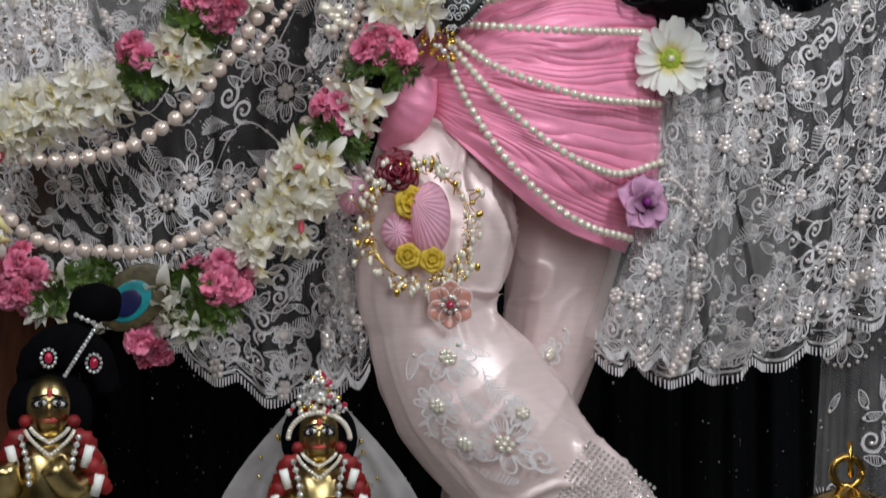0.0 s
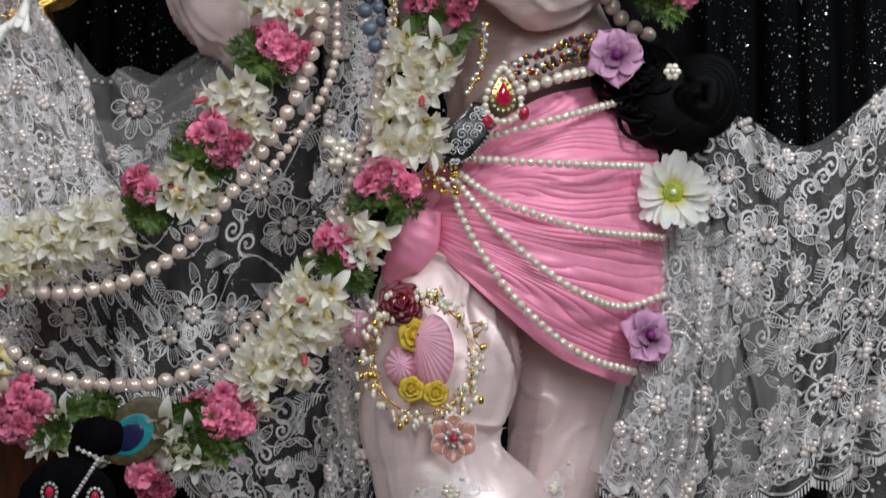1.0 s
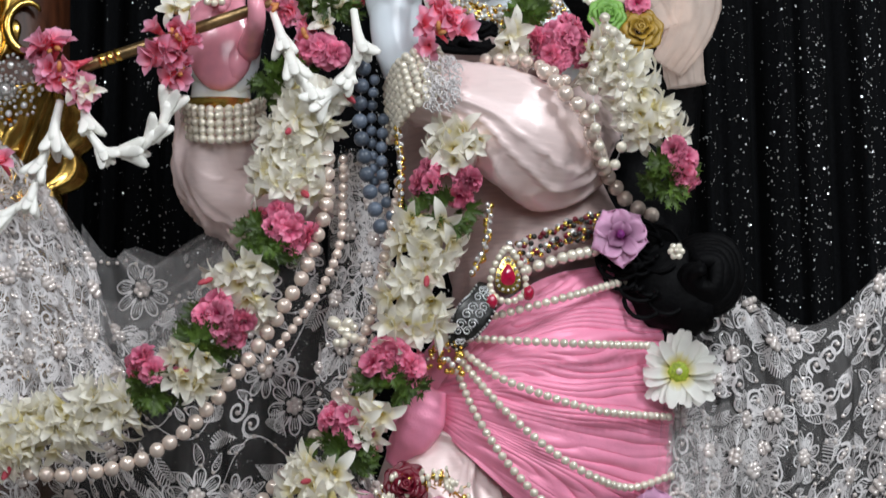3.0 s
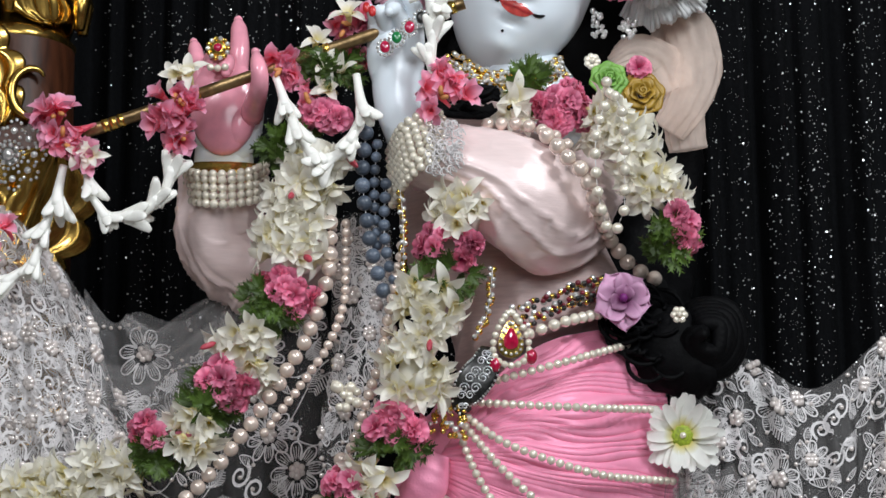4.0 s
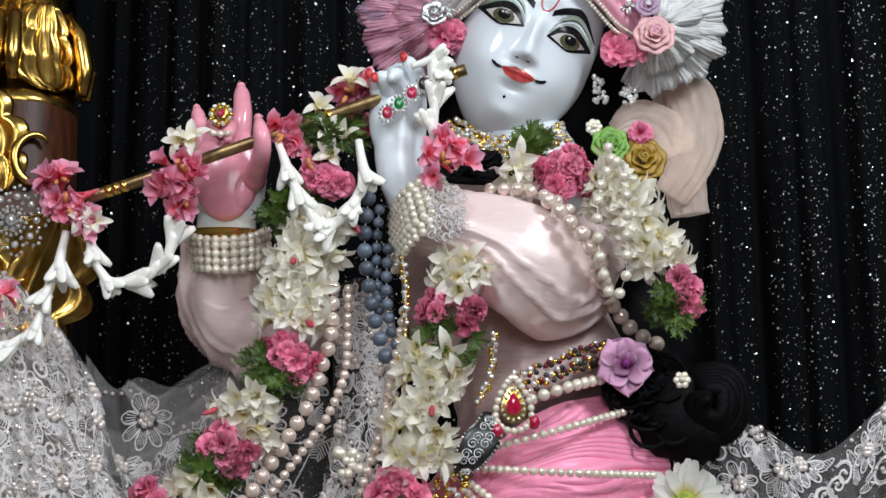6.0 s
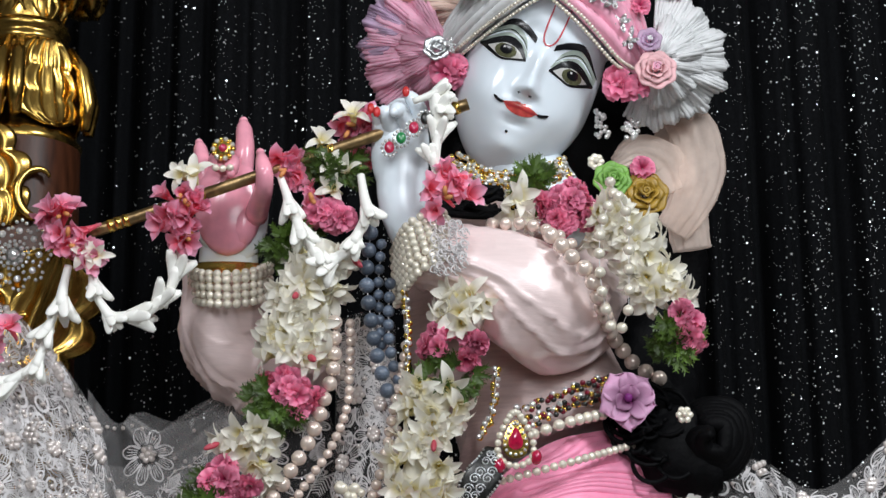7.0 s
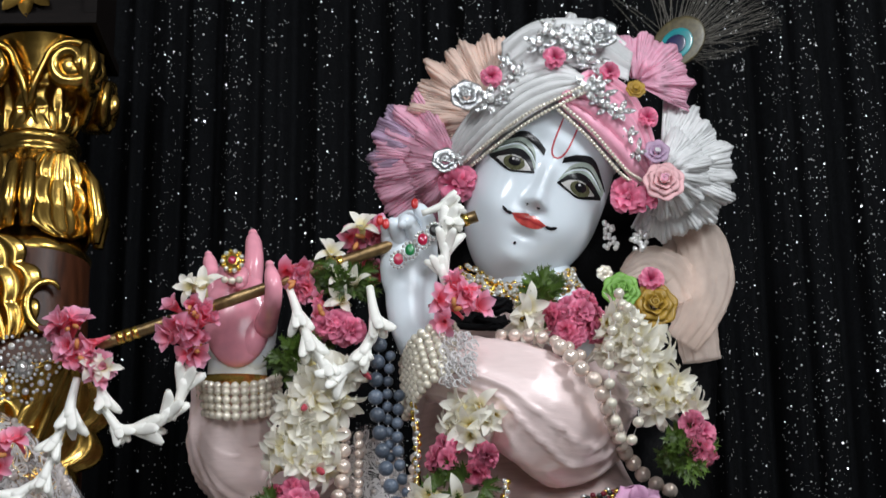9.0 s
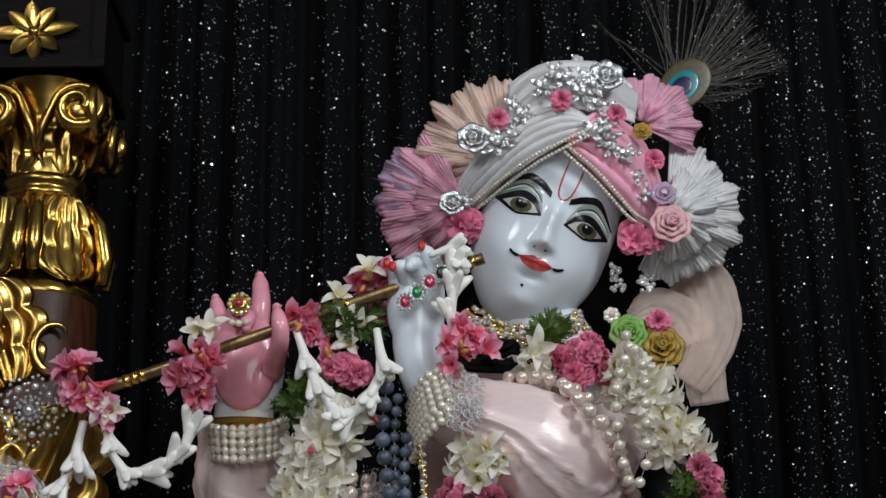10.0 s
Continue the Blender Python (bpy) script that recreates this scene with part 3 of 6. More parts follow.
def m_leaf(L):
    t = np.linspace(0, 2 * math.pi, 15)
    c = np.stack([L * np.cos(t), 0.42 * L * np.sin(t) * (1 - 0.4 * np.cos(t))], 1)
    lines = [(c, 0.08)] + [(np.array([[x, -0.3 * L], [x + 0.25 * L, 0.3 * L]]), 0.05) for x in np.arange(-0.6, 0.6, 0.25) * L]
    return lines, [(-L * 1.1, 0, 0.22)]


def embroider(shape, beads, sheet, u0, v0, motif, turn):
    lines, pearls = motif
    su, sv = sheet.scale(u0, v0)
    c, s_ = math.cos(turn), math.sin(turn)
    for pts, w in lines:
        d = np.gradient(pts, axis=0)
        d /= np.maximum(np.linalg.norm(d, axis=1)[:, None], 1e-6)
        nrm = np.stack([-d[:, 1], d[:, 0]], 1) * w * 0.72
        rows = []
        for sgn in (1, -1):
            q = pts + sgn * nrm
            x, y = q[:, 0] * c - q[:, 1] * s_, q[:, 0] * s_ + q[:, 1] * c
            uu, vv = u0 + x / su, v0 + y / sv
            if uu.min() < 0 or uu.max() > 1 or vv.min() < 0 or vv.max() > 1:
                break
            p = sheet.pos(uu, vv)
            p[:, 1] -= 0.0016
            rows.append([tuple(r) for r in p])
        if len(rows) == 2:
            shape.sheet(rows)
    for x, y, r in pearls:
        uu, vv = u0 + (x * c - y * s_) / su, v0 + (x * s_ + y * c) / sv
        if 0 < uu < 1 and 0 < vv < 1:
            p = sheet.pos(np.array([uu]), np.array([vv]))[0]
            beads.ball(Vector(p) - Vector((0, 0.002, 0)), r / 100, 0, 2)


def lace(label, g, net, spacing, scallops=0, vines=6, bare=None, tone=None):
    nv, nu = g.shape[:2]
    spacing *= 0.84
    if scallops:
        for i in range(nv):
            k = (i / (nv - 1)) ** 8
            for j in range(nu):
                g[i, j, 2] -= 0.016 * k * abs(math.sin(math.pi * scallops * j / (nu - 1)))
    sh = Sheet(g)
    ob = thing("lace_shawl", label, "shawl", "lace draperies")
    part("net", Shape().sheet([[tuple(p) for p in r] for r in g]), net, ob, "sheer net ground")
    thread, beads = Shape(), Shape()
    done = []
    wide, tall = sh.scale(0.5, 0.5)
    for i in range(int(9 * wide * tall / spacing ** 2)):
        u, v = rnd(0.01, 0.99), rnd(0.01, 0.985)
        if bare and random.random() < bare(u, v):
            continue
        p = sh.pos(np.array([u]), np.array([v]))[0]
        kind = random.choice("ffslkl")
        R = {"f": rnd(1.9, 3.1), "s": rnd(1.0, 1.6), "l": rnd(0.7, 1.1), "k": rnd(2.2, 3.4)}[kind]
        need = {"f": 1.0, "s": 0.62, "l": 0.5, "k": 0.6}[kind] * spacing
        if any((p[0] - q[0]) ** 2 + (p[2] - q[1]) ** 2 < ((need + q[2]) * 0.005) ** 2 for q in done):
            continue
        done.append((p[0], p[2], need))
        embroider(thread, beads, sh, u, v, {"f": m_flower, "s": m_scroll, "l": m_leaf, "k": m_sprig}[kind](R), rnd(0, 6.28))
    t = np.linspace(0, 1, 60)
    for k in range(vines):
        v0, ph = rnd(0.15, 0.9), rnd(0, 6)
        x = (t - 0.5) * wide * 0.96
        embroider(thread, beads, sh, 0.5, v0, ([(np.stack([x, 2.2 * np.sin(x * 0.45 + ph)], 1), 0.07)], [(x[i], 2.2 * math.sin(x[i] * 0.45 + ph), 0.22) for i in range(2, 58, 3)]), 0)
    if scallops:
        n = int(sh.scale(0.5, 0.9)[0] / 2.3)
        for k in range(n):
            u0 = (k + 0.5) / n
            embroider(thread, beads, sh, u0, 0.935, m_scroll(1.05), 1.2 if k % 2 else 4.0)
            embroider(thread, beads, sh, u0 + 0.25 / n, 0.885, m_flower(1.15, 6) if k % 2 else m_scroll(0.85), rnd(0, 6))
            embroider(thread, beads, sh, u0, 0.84, m_leaf(0.8), rnd(0, 6))
        u = np.linspace(0.004, 0.996, 40 * scallops)
        for v0, w in ((0.985, 0.12), (0.955, 0.07)):
            for k in range(scallops):
                x = (u[k * 40:(k + 1) * 40] - 0.5) * sh.scale(0.5, v0)[0]
                embroider(thread, beads, sh, 0.5, v0, ([(np.stack([x, 0 * x], 1), w)], []), 0)
        p = sh.pos(u, np.full(len(u), 0.997))
        for q in p[::2]:
            a = Vector(q) - Vector((0, 0.0016, -0.001))
            thread.sheet([[tuple(a + Vector((-0.0009, 0, 0))), tuple(a + Vector((-0.0007, 0, -0.008)))], [tuple(a + Vector((0.0009, 0, 0))), tuple(a + Vector((0.0007, 0, -0.008)))]])
    part("embroidery", thread, THREAD, ob, "white corded flower embroidery", kind="stuff")
    part("pearl_trim", beads, LACEPEARL, ob, "small sewn-on pearls", kind="stuff")
    return ob


def folds(k, amp, drift=3.0, left=1.0):
    return lambda u, v: amp * (0.25 + 0.75 * v) * (math.sin(u * k + drift * math.sin(v * 2 + u * 6)) + 0.4 * math.sin(u * k * 2.3 + 1)) * (1 if u > 0.02 else 0.3) * (left if u < 0.4 else 1.0)


random.seed(4)
g = pleated(ats([(22.2, 23.7, -1), (26.7, 25.7, 0), (31.1, 26.2, 1), (37.8, 23.2, 2), (45.6, 29.3, 2), (52.5, 34.4, 2)]), ats([(15.7, -8.7, 0), (21.2, -10.9, -2), (27.8, -11.5, -2), (32.8, -10.4, -1), (38.4, -8.8, 0), (45.5, -5.2, 2), (52.2, -2.7, 2)]),
            ats([(22.2, 23.7, -1), (23.6, 14.2, -3), (20.4, 0.1, -2), (15.7, -8.7, 0)]), ats([(52.5, 34.4, 2), (52.3, 18.8, 3), (52.2, -2.7, 2)]), 220, 90, folds(46, 1.7, 2.0, 1.6))
shawl = lace("white lace shawl with pearl flowers spread from the hip", g, DENSENET, 2.6, 7, 4, lambda u, v: 0.4 if v < 0.2 else 0.0)
for q, r in (([(23.8, 15.3, -6), (22.4, 6.2, -6), (20.1, -2.1, -6), (18.2, -9, -5)], (0.8, 1.5, 2.0, 2.2)), ([(24.9, 14.2, -6), (24.8, 7.8, -6), (24.5, -2.1, -6), (24, -10.9, -5)], (0.9, 1.4, 1.6, 1.8)), ([(26.2, 14.2, -5), (27.9, 7.8, -6), (29.5, -0.5, -6), (30.6, -10.4, -5)], (0.9, 1.6, 1.9, 2.2)), ([(28.2, 15.3, -4), (32.3, 6.2, -4), (35.6, -6.6, -4)], (1.0, 1.6, 2.2))):
    part("net_fold", cloth_tube(q, r, 40, 0.3, 0.3, 60, r[1], 0.35), NET, shawl)
g = pleated(ats([(-48.4, 43.8, -2), (-42, 40.9, -2), (-36.8, 35.7, -2), (-33.2, 28.9, -1), (-30.5, 23.6, 1), (-25.3, 25.7, 1), (-19.3, 33.3, 2), (-11.5, 35.5, 3)]), ats([(-45.9, 0.9, 0), (-34.4, -4.1, 0), (-24.5, -8.6, -1), (-19, -11.6, -2), (-12.4, -13.4, -2), (-5.8, -11.4, -1)]),
            ats([(-48.4, 43.8, -2), (-46.5, 23.8, -2), (-45.9, 0.9, 0)]), ats([(-11.5, 35.5, 3), (-9.5, 26.6, 3), (-7.4, 14.5, 2), (-5.8, -11.4, -1)]), 150, 110, folds(44, 0.9))
lace("white lace shawl with corded flowers spread behind the garlands", g, NET, 2.9, 7, 6, lambda u, v: 0.85 if (u > 0.32 and v < 0.52) else 0.0)
g = pleated(ats([(-48.4, 44.4, -5), (-42.6, 41.8, -5), (-37.4, 36.6, -5), (-33.5, 31.1, -4)]), ats([(-46.5, 11.8, -5), (-39.4, 13.4, -5), (-34.6, 15.6, -5), (-28.5, 16.7, -4)]),
            ats([(-48.4, 44.4, -5), (-47.1, 27.9, -6), (-46.5, 11.8, -5)]), ats([(-33.5, 31.1, -4), (-32.3, 26.8, -4), (-31.4, 21.7, -4), (-28.5, 16.7, -4)]), 70, 70, folds(26, 0.7))
lace("dense white lace veil gathered beside the garland", g, VEILNET, 2.1, 0, 4)
g = pleated(ats([(-9.9, 40.1, -7), (-7.4, 41.2, -8), (-4, 40, -8)]), ats([(-9.7, -10.8, -5), (-7.5, -11.6, -5), (-5, -11.1, -5)]),
            ats([(-9.9, 40.1, -7), (-10.1, 26.7, -7), (-11.1, 16.6, -7), (-9.4, 7.9, -7), (-9.7, -10.8, -5)]), ats([(-4, 40, -8), (-3.7, 27.8, -9), (-6.4, 13.8, -9), (-4.7, 5.2, -9), (-5, -11.1, -5)]), 40, 120, folds(20, 0.4))
lace("narrow lace stole hanging from the shoulder", g, NET, 2.2, 2, 0)
g = pleated(ats([(39.5, -4.4, 6), (45, -3.3, 6), (52.2, -2.2, 6)]), ats([(38, -28.7, 6), (44.9, -29, 6), (52.2, -28.7, 6)]), ats([(39.5, -4.4, 6), (38.9, -14.3, 6), (38, -28.7, 6)]), ats([(52.2, -2.2, 6), (52.2, -14.4, 6), (52.2, -28.7, 6)]), 60, 50, folds(30, 0.8))
lace("greyish pink lace veil hanging behind the shawl", g, DENSENET, 4.0, 0, 1, lambda u, v: 0.9 if u < 0.4 else 0.2)
g = pleated(ats([(-34.4, 33.6, 3), (-31.5, 30.2, 3), (-29, 31.2, 3), (-24.8, 30.3, 3), (-18.7, 34.1, 3)]), ats([(-33.8, 17.4, 2), (-28.9, 17.4, 2), (-24, 19.6, 2), (-18.6, 25.6, 2)]), ats([(-34.4, 33.6, 3), (-33.8, 17.4, 2)]), ats([(-18.7, 34.1, 3), (-18.6, 25.6, 2)]), 60, 50, folds(24, 0.9))
lace("wisp of plain white tulle behind the garland", g, VEILNET, 6.0, 0, 2)
g = pleated(ats([(23.0, 15.5, -5), (25, 16, -5), (28, 16.5, -4)]), ats([(17.0, -8.0, -4), (21.5, -9.6, -4.5), (26.5, -10.0, -4)]),
            ats([(23.0, 15.5, -5), (22.2, 6, -6), (19.6, -2, -6), (17.0, -8.0, -4)]), ats([(28, 16.5, -4), (28.2, 6, -5), (27.6, -3, -5), (26.5, -10.0, -4)]), 90, 90, folds(17, 0.9))
lace("gathered fold of white lace hanging beside the wrap", g, VEILNET, 2.3, 3, 2)
tulle = thing("tulle_swag", "gathered white tulle swag rising behind the garland", "tulle", "lace draperies")
for q, r in (([(-30.5, 30.5, 0), (-27, 28.2, 0), (-22.5, 30.6, 0), (-17.5, 34.3, 0)], (0.3, 1.2, 1.5, 0.8)), ([(-33, 24, 0), (-28, 23.4, -1), (-22.5, 26.6, -1), (-17.5, 31.5, 0)], (1.6, 2.2, 2.0, 1.2)), ([(-34, 19.5, 0), (-30, 18.4, -1), (-26, 20.5, -1), (-20.5, 25.8, 0)], (1.2, 1.8, 1.8, 1.2))):
    part("gather", cloth_tube(q, r, 50, 0.4, 0.5, 60, r[1], 0.4), NET, tulle)
# embroidery on the shin of the trousers
thread, beads = Shape(), Shape()
leg = Sheet(coons(ats([(-2.5, -8.6, -13.2), (1.9, -8.1, -14), (5.8, -8.1, -13)]), ats([(3, -21.9, -12), (9.6, -23, -13), (14.5, -21.9, -11.5)]), ats([(-2.5, -8.6, -13.2), (-1.4, -15.2, -13), (3, -21.9, -12)]), ats([(5.8, -8.1, -13), (10.1, -14.2, -13), (14.5, -21.9, -11.5)]), 30, 30))
for u, v, mt, a in ((0.5, 0.15, m_flower(2.6), 0), (0.25, 0.45, m_flower(2.0), 1), (0.62, 0.72, m_flower(3.2), 0.3), (0.3, 0.72, m_flower(2.0, 6), 1), (0.85, 0.35, m_sprig(4), 1.2), (0.9, 0.55, m_flower(1.8), 1), (0.12, 0.2, m_leaf(1.1), 2), (0.15, 0.6, m_sprig(3), 1.9), (0.85, 0.86, m_scroll(1.5), 1), (0.4, 0.92, m_sprig(4), 0.2), (0.8, 0.12, m_leaf(1.3), 0.5), (0.55, 0.42, m_sprig(3), 0.9)):
    embroider(thread, beads, leg, u, v, mt, a)
leg = Sheet(coons(ats([(9.6, -7.5, -2.9), (12.5, -7.2, -3.2), (15.2, -7.5, -2.6)]), ats([(7.6, -17.5, -2.4), (10.4, -17.8, -2.8), (13, -17.5, -2.2)]), ats([(9.6, -7.5, -2.9), (7.6, -17.5, -2.4)]), ats([(15.2, -7.5, -2.6), (13, -17.5, -2.2)]), 20, 20))
for u, v, mt, a in ((0.62, 0.28, m_flower(1.6, 6), 0.4), (0.4, 0.55, m_flower(1.9), 0), (0.75, 0.7, m_sprig(2.6), 1.2), (0.85, 0.12, m_leaf(0.9), 1), (0.3, 0.82, m_flower(1.4, 6), 1)):
    embroider(thread, beads, leg, u, v, mt, a)
part("embroidery", thread, THREAD, trousers, "white corded flowers", kind="stuff")
part("pearl_trim", beads, PEARL, trousers, "clusters of sewn-on pearls", kind="stuff")


# ---- pearl strings ----
BEADMESH = {}


def strand(name, label, category, pts, r, material, d=0.0, gap=2.02, cord=True, group="pearl strings", jitter=0.0, parent=None, bead="pearl"):
    c0 = ats(pts, d)
    L = length(curve(c0, 120))
    n = max(2, int(L * 100 / (gap * r)) + 1)
    c = curve(c0, n)
    ob = parent or thing(name, label, category, group)
    if cord:
        part("thread", Shape().tube(c, 0.0004, 5), THREAD, ob)
    key = (material.name, r)
    if key not in BEADMESH:
        BEADMESH[key] = Shape().ball(Vector((0, 0, 0)), r / 100, 0, 3).mesh(bead, material)
    for p in c:
        o = part(bead, BEADMESH[key], None, ob)
        o.location = p + Vector((rnd(-1, 1), rnd(-1, 1), rnd(-1, 1))) * jitter * r / 100
        o.rotation_euler = (rnd(0, 6), rnd(0, 6), 0)
    return ob


strand("pearl_necklace", "long string of large blush pearls hanging under a garland", "necklace", [(-10.1, 40.1, -12), (-10.2, 35.5, -12), (-11.8, 29.8, -12), (-14.2, 25.3, -12), (-17.5, 20.3, -12), (-20.8, 16.2, -12), (-24, 12.9, -12), (-28.9, 10, -12), (-34.9, 8.9, -12), (-41.5, 9.3, -12), (-44.8, 10.1, -12)], 0.72, PINKPEARL, jitter=0.12)
strand("pearl_necklace", "long string of blush pearls in a deep swag", "necklace", [(-43.1, 6.4, -9), (-41, 3.9, -9), (-37.7, 1.4, -9), (-33.8, 0.2, -9), (-28.9, -0.1, -9), (-24.5, 0.5, -9), (-20.6, 2.4, -9), (-17.3, 5.3, -9), (-14, 9, -9), (-11, 12.6, -9), (-8.9, 16.5, -9)], 0.72, PINKPEARL, jitter=0.1)
strand("pearl_necklace", "string of blush pearls hanging inside the garland", "necklace", [(-8.5, 40.1, -11), (-8.7, 32.1, -11), (-10.2, 27.8, -11), (-12.3, 24.6, -11), (-14.4, 21.8, -11.5), (-16.4, 19.2, -11.5)], 0.45, PINKPEARL, jitter=0.1)
strand("pearl_necklace", "string of pearls along the central garland", "necklace", [(-2.9, 37.7, -13), (-4, 32.1, -13), (-5.1, 26.5, -13), (-5.9, 23.9, -13), (-8.6, 15.5, -12), (-10.3, 11.7, -11)], 0.5, PINKPEARL, jitter=0.1)
for pts in ([(5.2, 23.9, -11), (8, 24.6, -13), (13.6, 26.1, -12.5), (19.2, 27.6, -7.5)], [(4.1, 22, -11), (9.6, 21.7, -14), (15.8, 21.4, -13.5), (21.9, 21.2, -8)],
            [(3.5, 20.5, -11.5), (6.8, 18.2, -14), (11.3, 16.4, -14.5), (16.8, 14.8, -13), (23.3, 14.2, -7)], [(3.3, 19.6, -11.5), (6.8, 15.5, -14.5), (11.2, 11.5, -15), (15.6, 8.6, -14), (19.4, 7.4, -10), (23.4, 8.5, -7)],
            [(2.7, 18.8, -11), (4.6, 14.4, -13), (7.9, 9.4, -14), (12.2, 5, -14), (16.3, 2.3, -12), (20.4, 1.1, -8)]):
    strand("pearl_swag", "string of white pearls swagged across the pink wrap", "pearl string", pts, 0.40, PEARL, gap=2.1)
for pts, r in (([(11.7, 49, -15.5), (13.4, 47.2, -16.5), (15.4, 44.9, -16.5), (16.7, 41.7, -14), (17.8, 38.2, -8), (19.9, 35.6, -6), (22.1, 34.2, -5)], 0.78), ([(5.8, 50.2, -13), (9.2, 50.2, -14), (12, 49.3, -14), (13.7, 48.1, -14)], 0.6)):
    strand("pearl_necklace", "string of large blush pearls round the upper arm", "necklace", pts, r, PINKPEARL, jitter=0.1)
for pts in ([(18.2, 53.4, -15), (16.7, 49.3, -17), (16.7, 43.4, -17), (17.5, 39.6, -15)], [(17.9, 54.6, -15), (19.5, 51, -16.5), (19.5, 45.7, -16.5), (19.3, 41.1, -16), (18.6, 39.4, -15)]):
    strand("pearl_chain", "loose chain of white pearls on the shoulder garland", "pearl chain", pts, 0.52, PEARL, gap=3.4)
for pts, r in (([(-6.5, 49.4, -13), (-6.9, 44.7, -13), (-6.4, 40.1, -13), (-5.8, 36.6, -13), (-4.8, 33.2, -13)], 0.72), ([(-4.5, 44.1, -13), (-4.7, 40.1, -13), (-4.4, 36.6, -13), (-3.7, 34.3, -13)], 0.55), ([(-5.4, 48.2, -13), (-5.7, 43.6, -12.5), (-5.4, 37.8, -12.5)], 0.5)):
    strand("bead_necklace", "string of grey-blue thread-wound beads with gold spacers", "necklace", pts, r, BLUEBEAD, gap=2.3, bead="bead")
for pts in ([(-3.1, 43.5, -14), (-2.8, 40, -14), (-2.8, 35.4, -14), (-3.2, 32, -13)], [(6.1, 35.4, -13), (5.5, 30.9, -13), (4.3, 28.6, -13)], [(1.8, 57.2, -9), (5.2, 55.3, -10), (9.8, 55, -10), (13.4, 56.5, -8)], [(1.9, 56.7, -9.5), (5.2, 54.8, -10.5), (9.8, 54.6, -10.5), (13.6, 56, -8.5)], [(2.3, 57.6, -9), (5.6, 55.9, -10), (9.6, 55.7, -10), (13.1, 57.1, -8)], [(1.8, 56.3, -9), (5.2, 54.2, -10.5), (9.8, 54.1, -10.5), (13.9, 55.6, -8)], [(2.1, 55.4, -9), (5.2, 53.2, -10.5), (9.5, 53.2, -10.5)], [(0.8, 56.2, -9), (4.8, 55, -10), (9.4, 54.9, -10), (12.9, 56.4, -8)]):
    strand("gold_chain", "thick gold filigree chain set with small crystals", "necklace", pts, 0.3, FOIL, gap=1.3, jitter=0.7, bead="link")
    strand("crystal_chain", "row of rhinestones between the gold links", "necklace", pts, 0.24, CRYSTAL, d=-0.4, gap=2.4, jitter=1.0, bead="stone")
for k in range(5):
    strand("pearl_bracelet", "bracelet of small white pearls on the raised wrist", "bracelet", [(-24.9, 45.8, -5), (-23.5, 45.3, -8), (-20.7, 45.2, -9.2), (-18.1, 45.5, -8), (-16.6, 46.2, -5)] if k == 0 else [(p[0] + (0.1 * k if i < 2 else 0), p[1] - 0.83 * k, p[2]) for i, p in enumerate([(-24.9, 46, -5), (-23.5, 45.6, -8), (-20.7, 45.4, -9.2), (-18.1, 45.7, -8), (-16.6, 46.3, -5)])], 0.44, PEARL, cord=False, group="bracelets")
for k in range(8):
    q = [(-4.2, 47.4, -11), (-3, 49.9, -16), (-1.1, 51.2, -16.5), (0.9, 51.4, -13)]
    strand("pearl_bracelet", "bracelet of small white pearls at the flute hand", "bracelet", [(p[0] + 0.05 * k + 0.25 * k * i / 3, p[1] - 0.78 * k + 0.18 * k * i / 3, p[2]) for i, p in enumerate(q)], 0.42, PEARL, cord=False, group="bracelets")
strand("bead_belt", "belt of pale grey beads along the wrap", "belt", [(8.5, 28.3, -12), (10.5, 29.1, -13), (13.3, 30, -12.5), (16.4, 30.7, -9)], 0.55, PEARL, group="belts")
for k in range(5):
    belt = thing("jewelled_belt", "row of mixed crystal, gold and garnet beads in the belt", "belt", "belts")
    for j, mt in enumerate((CRYSTAL, MAROON, FOIL, OXID)):
        strand("", "", "", [(p[0] + 0.36 * j + 0.55 * (k * 7 % 3), p[1] + 0.55 * k + 0.1 * j, p[2]) for p in [(7.3, 29, -11), (9.9, 30, -12), (12.7, 31.2, -11.5), (15.6, 32.0, -8.5)]], 0.27 if j else 0.33, mt, gap=5.4, jitter=0.7, cord=False, parent=belt, bead="bead")

# ---- flowers: one mesh for each kind, shared ----
def petal(L, w, curl, z0=0.0, r0=0.0, cup=0.25, nl=5, tip=1.0, end=0.02):
    rows = []
    for i in range(nl + 1):
        t = i / nl
        ww = w * math.sin(math.pi * (0.12 + 0.88 * t * tip)) ** 0.7 if t < 1 else end * w
        x = r0 + L * (math.sin(curl * t) / curl if curl else t)
        z = z0 + L * (t if curl == 0 else 0) + (L * (1 - math.cos(curl * t)) / curl if curl else 0)
        rows.append([Vector((x, k * ww, z + cup * ww * abs(k))) for k in (-1, 0, 1)])
    return rows


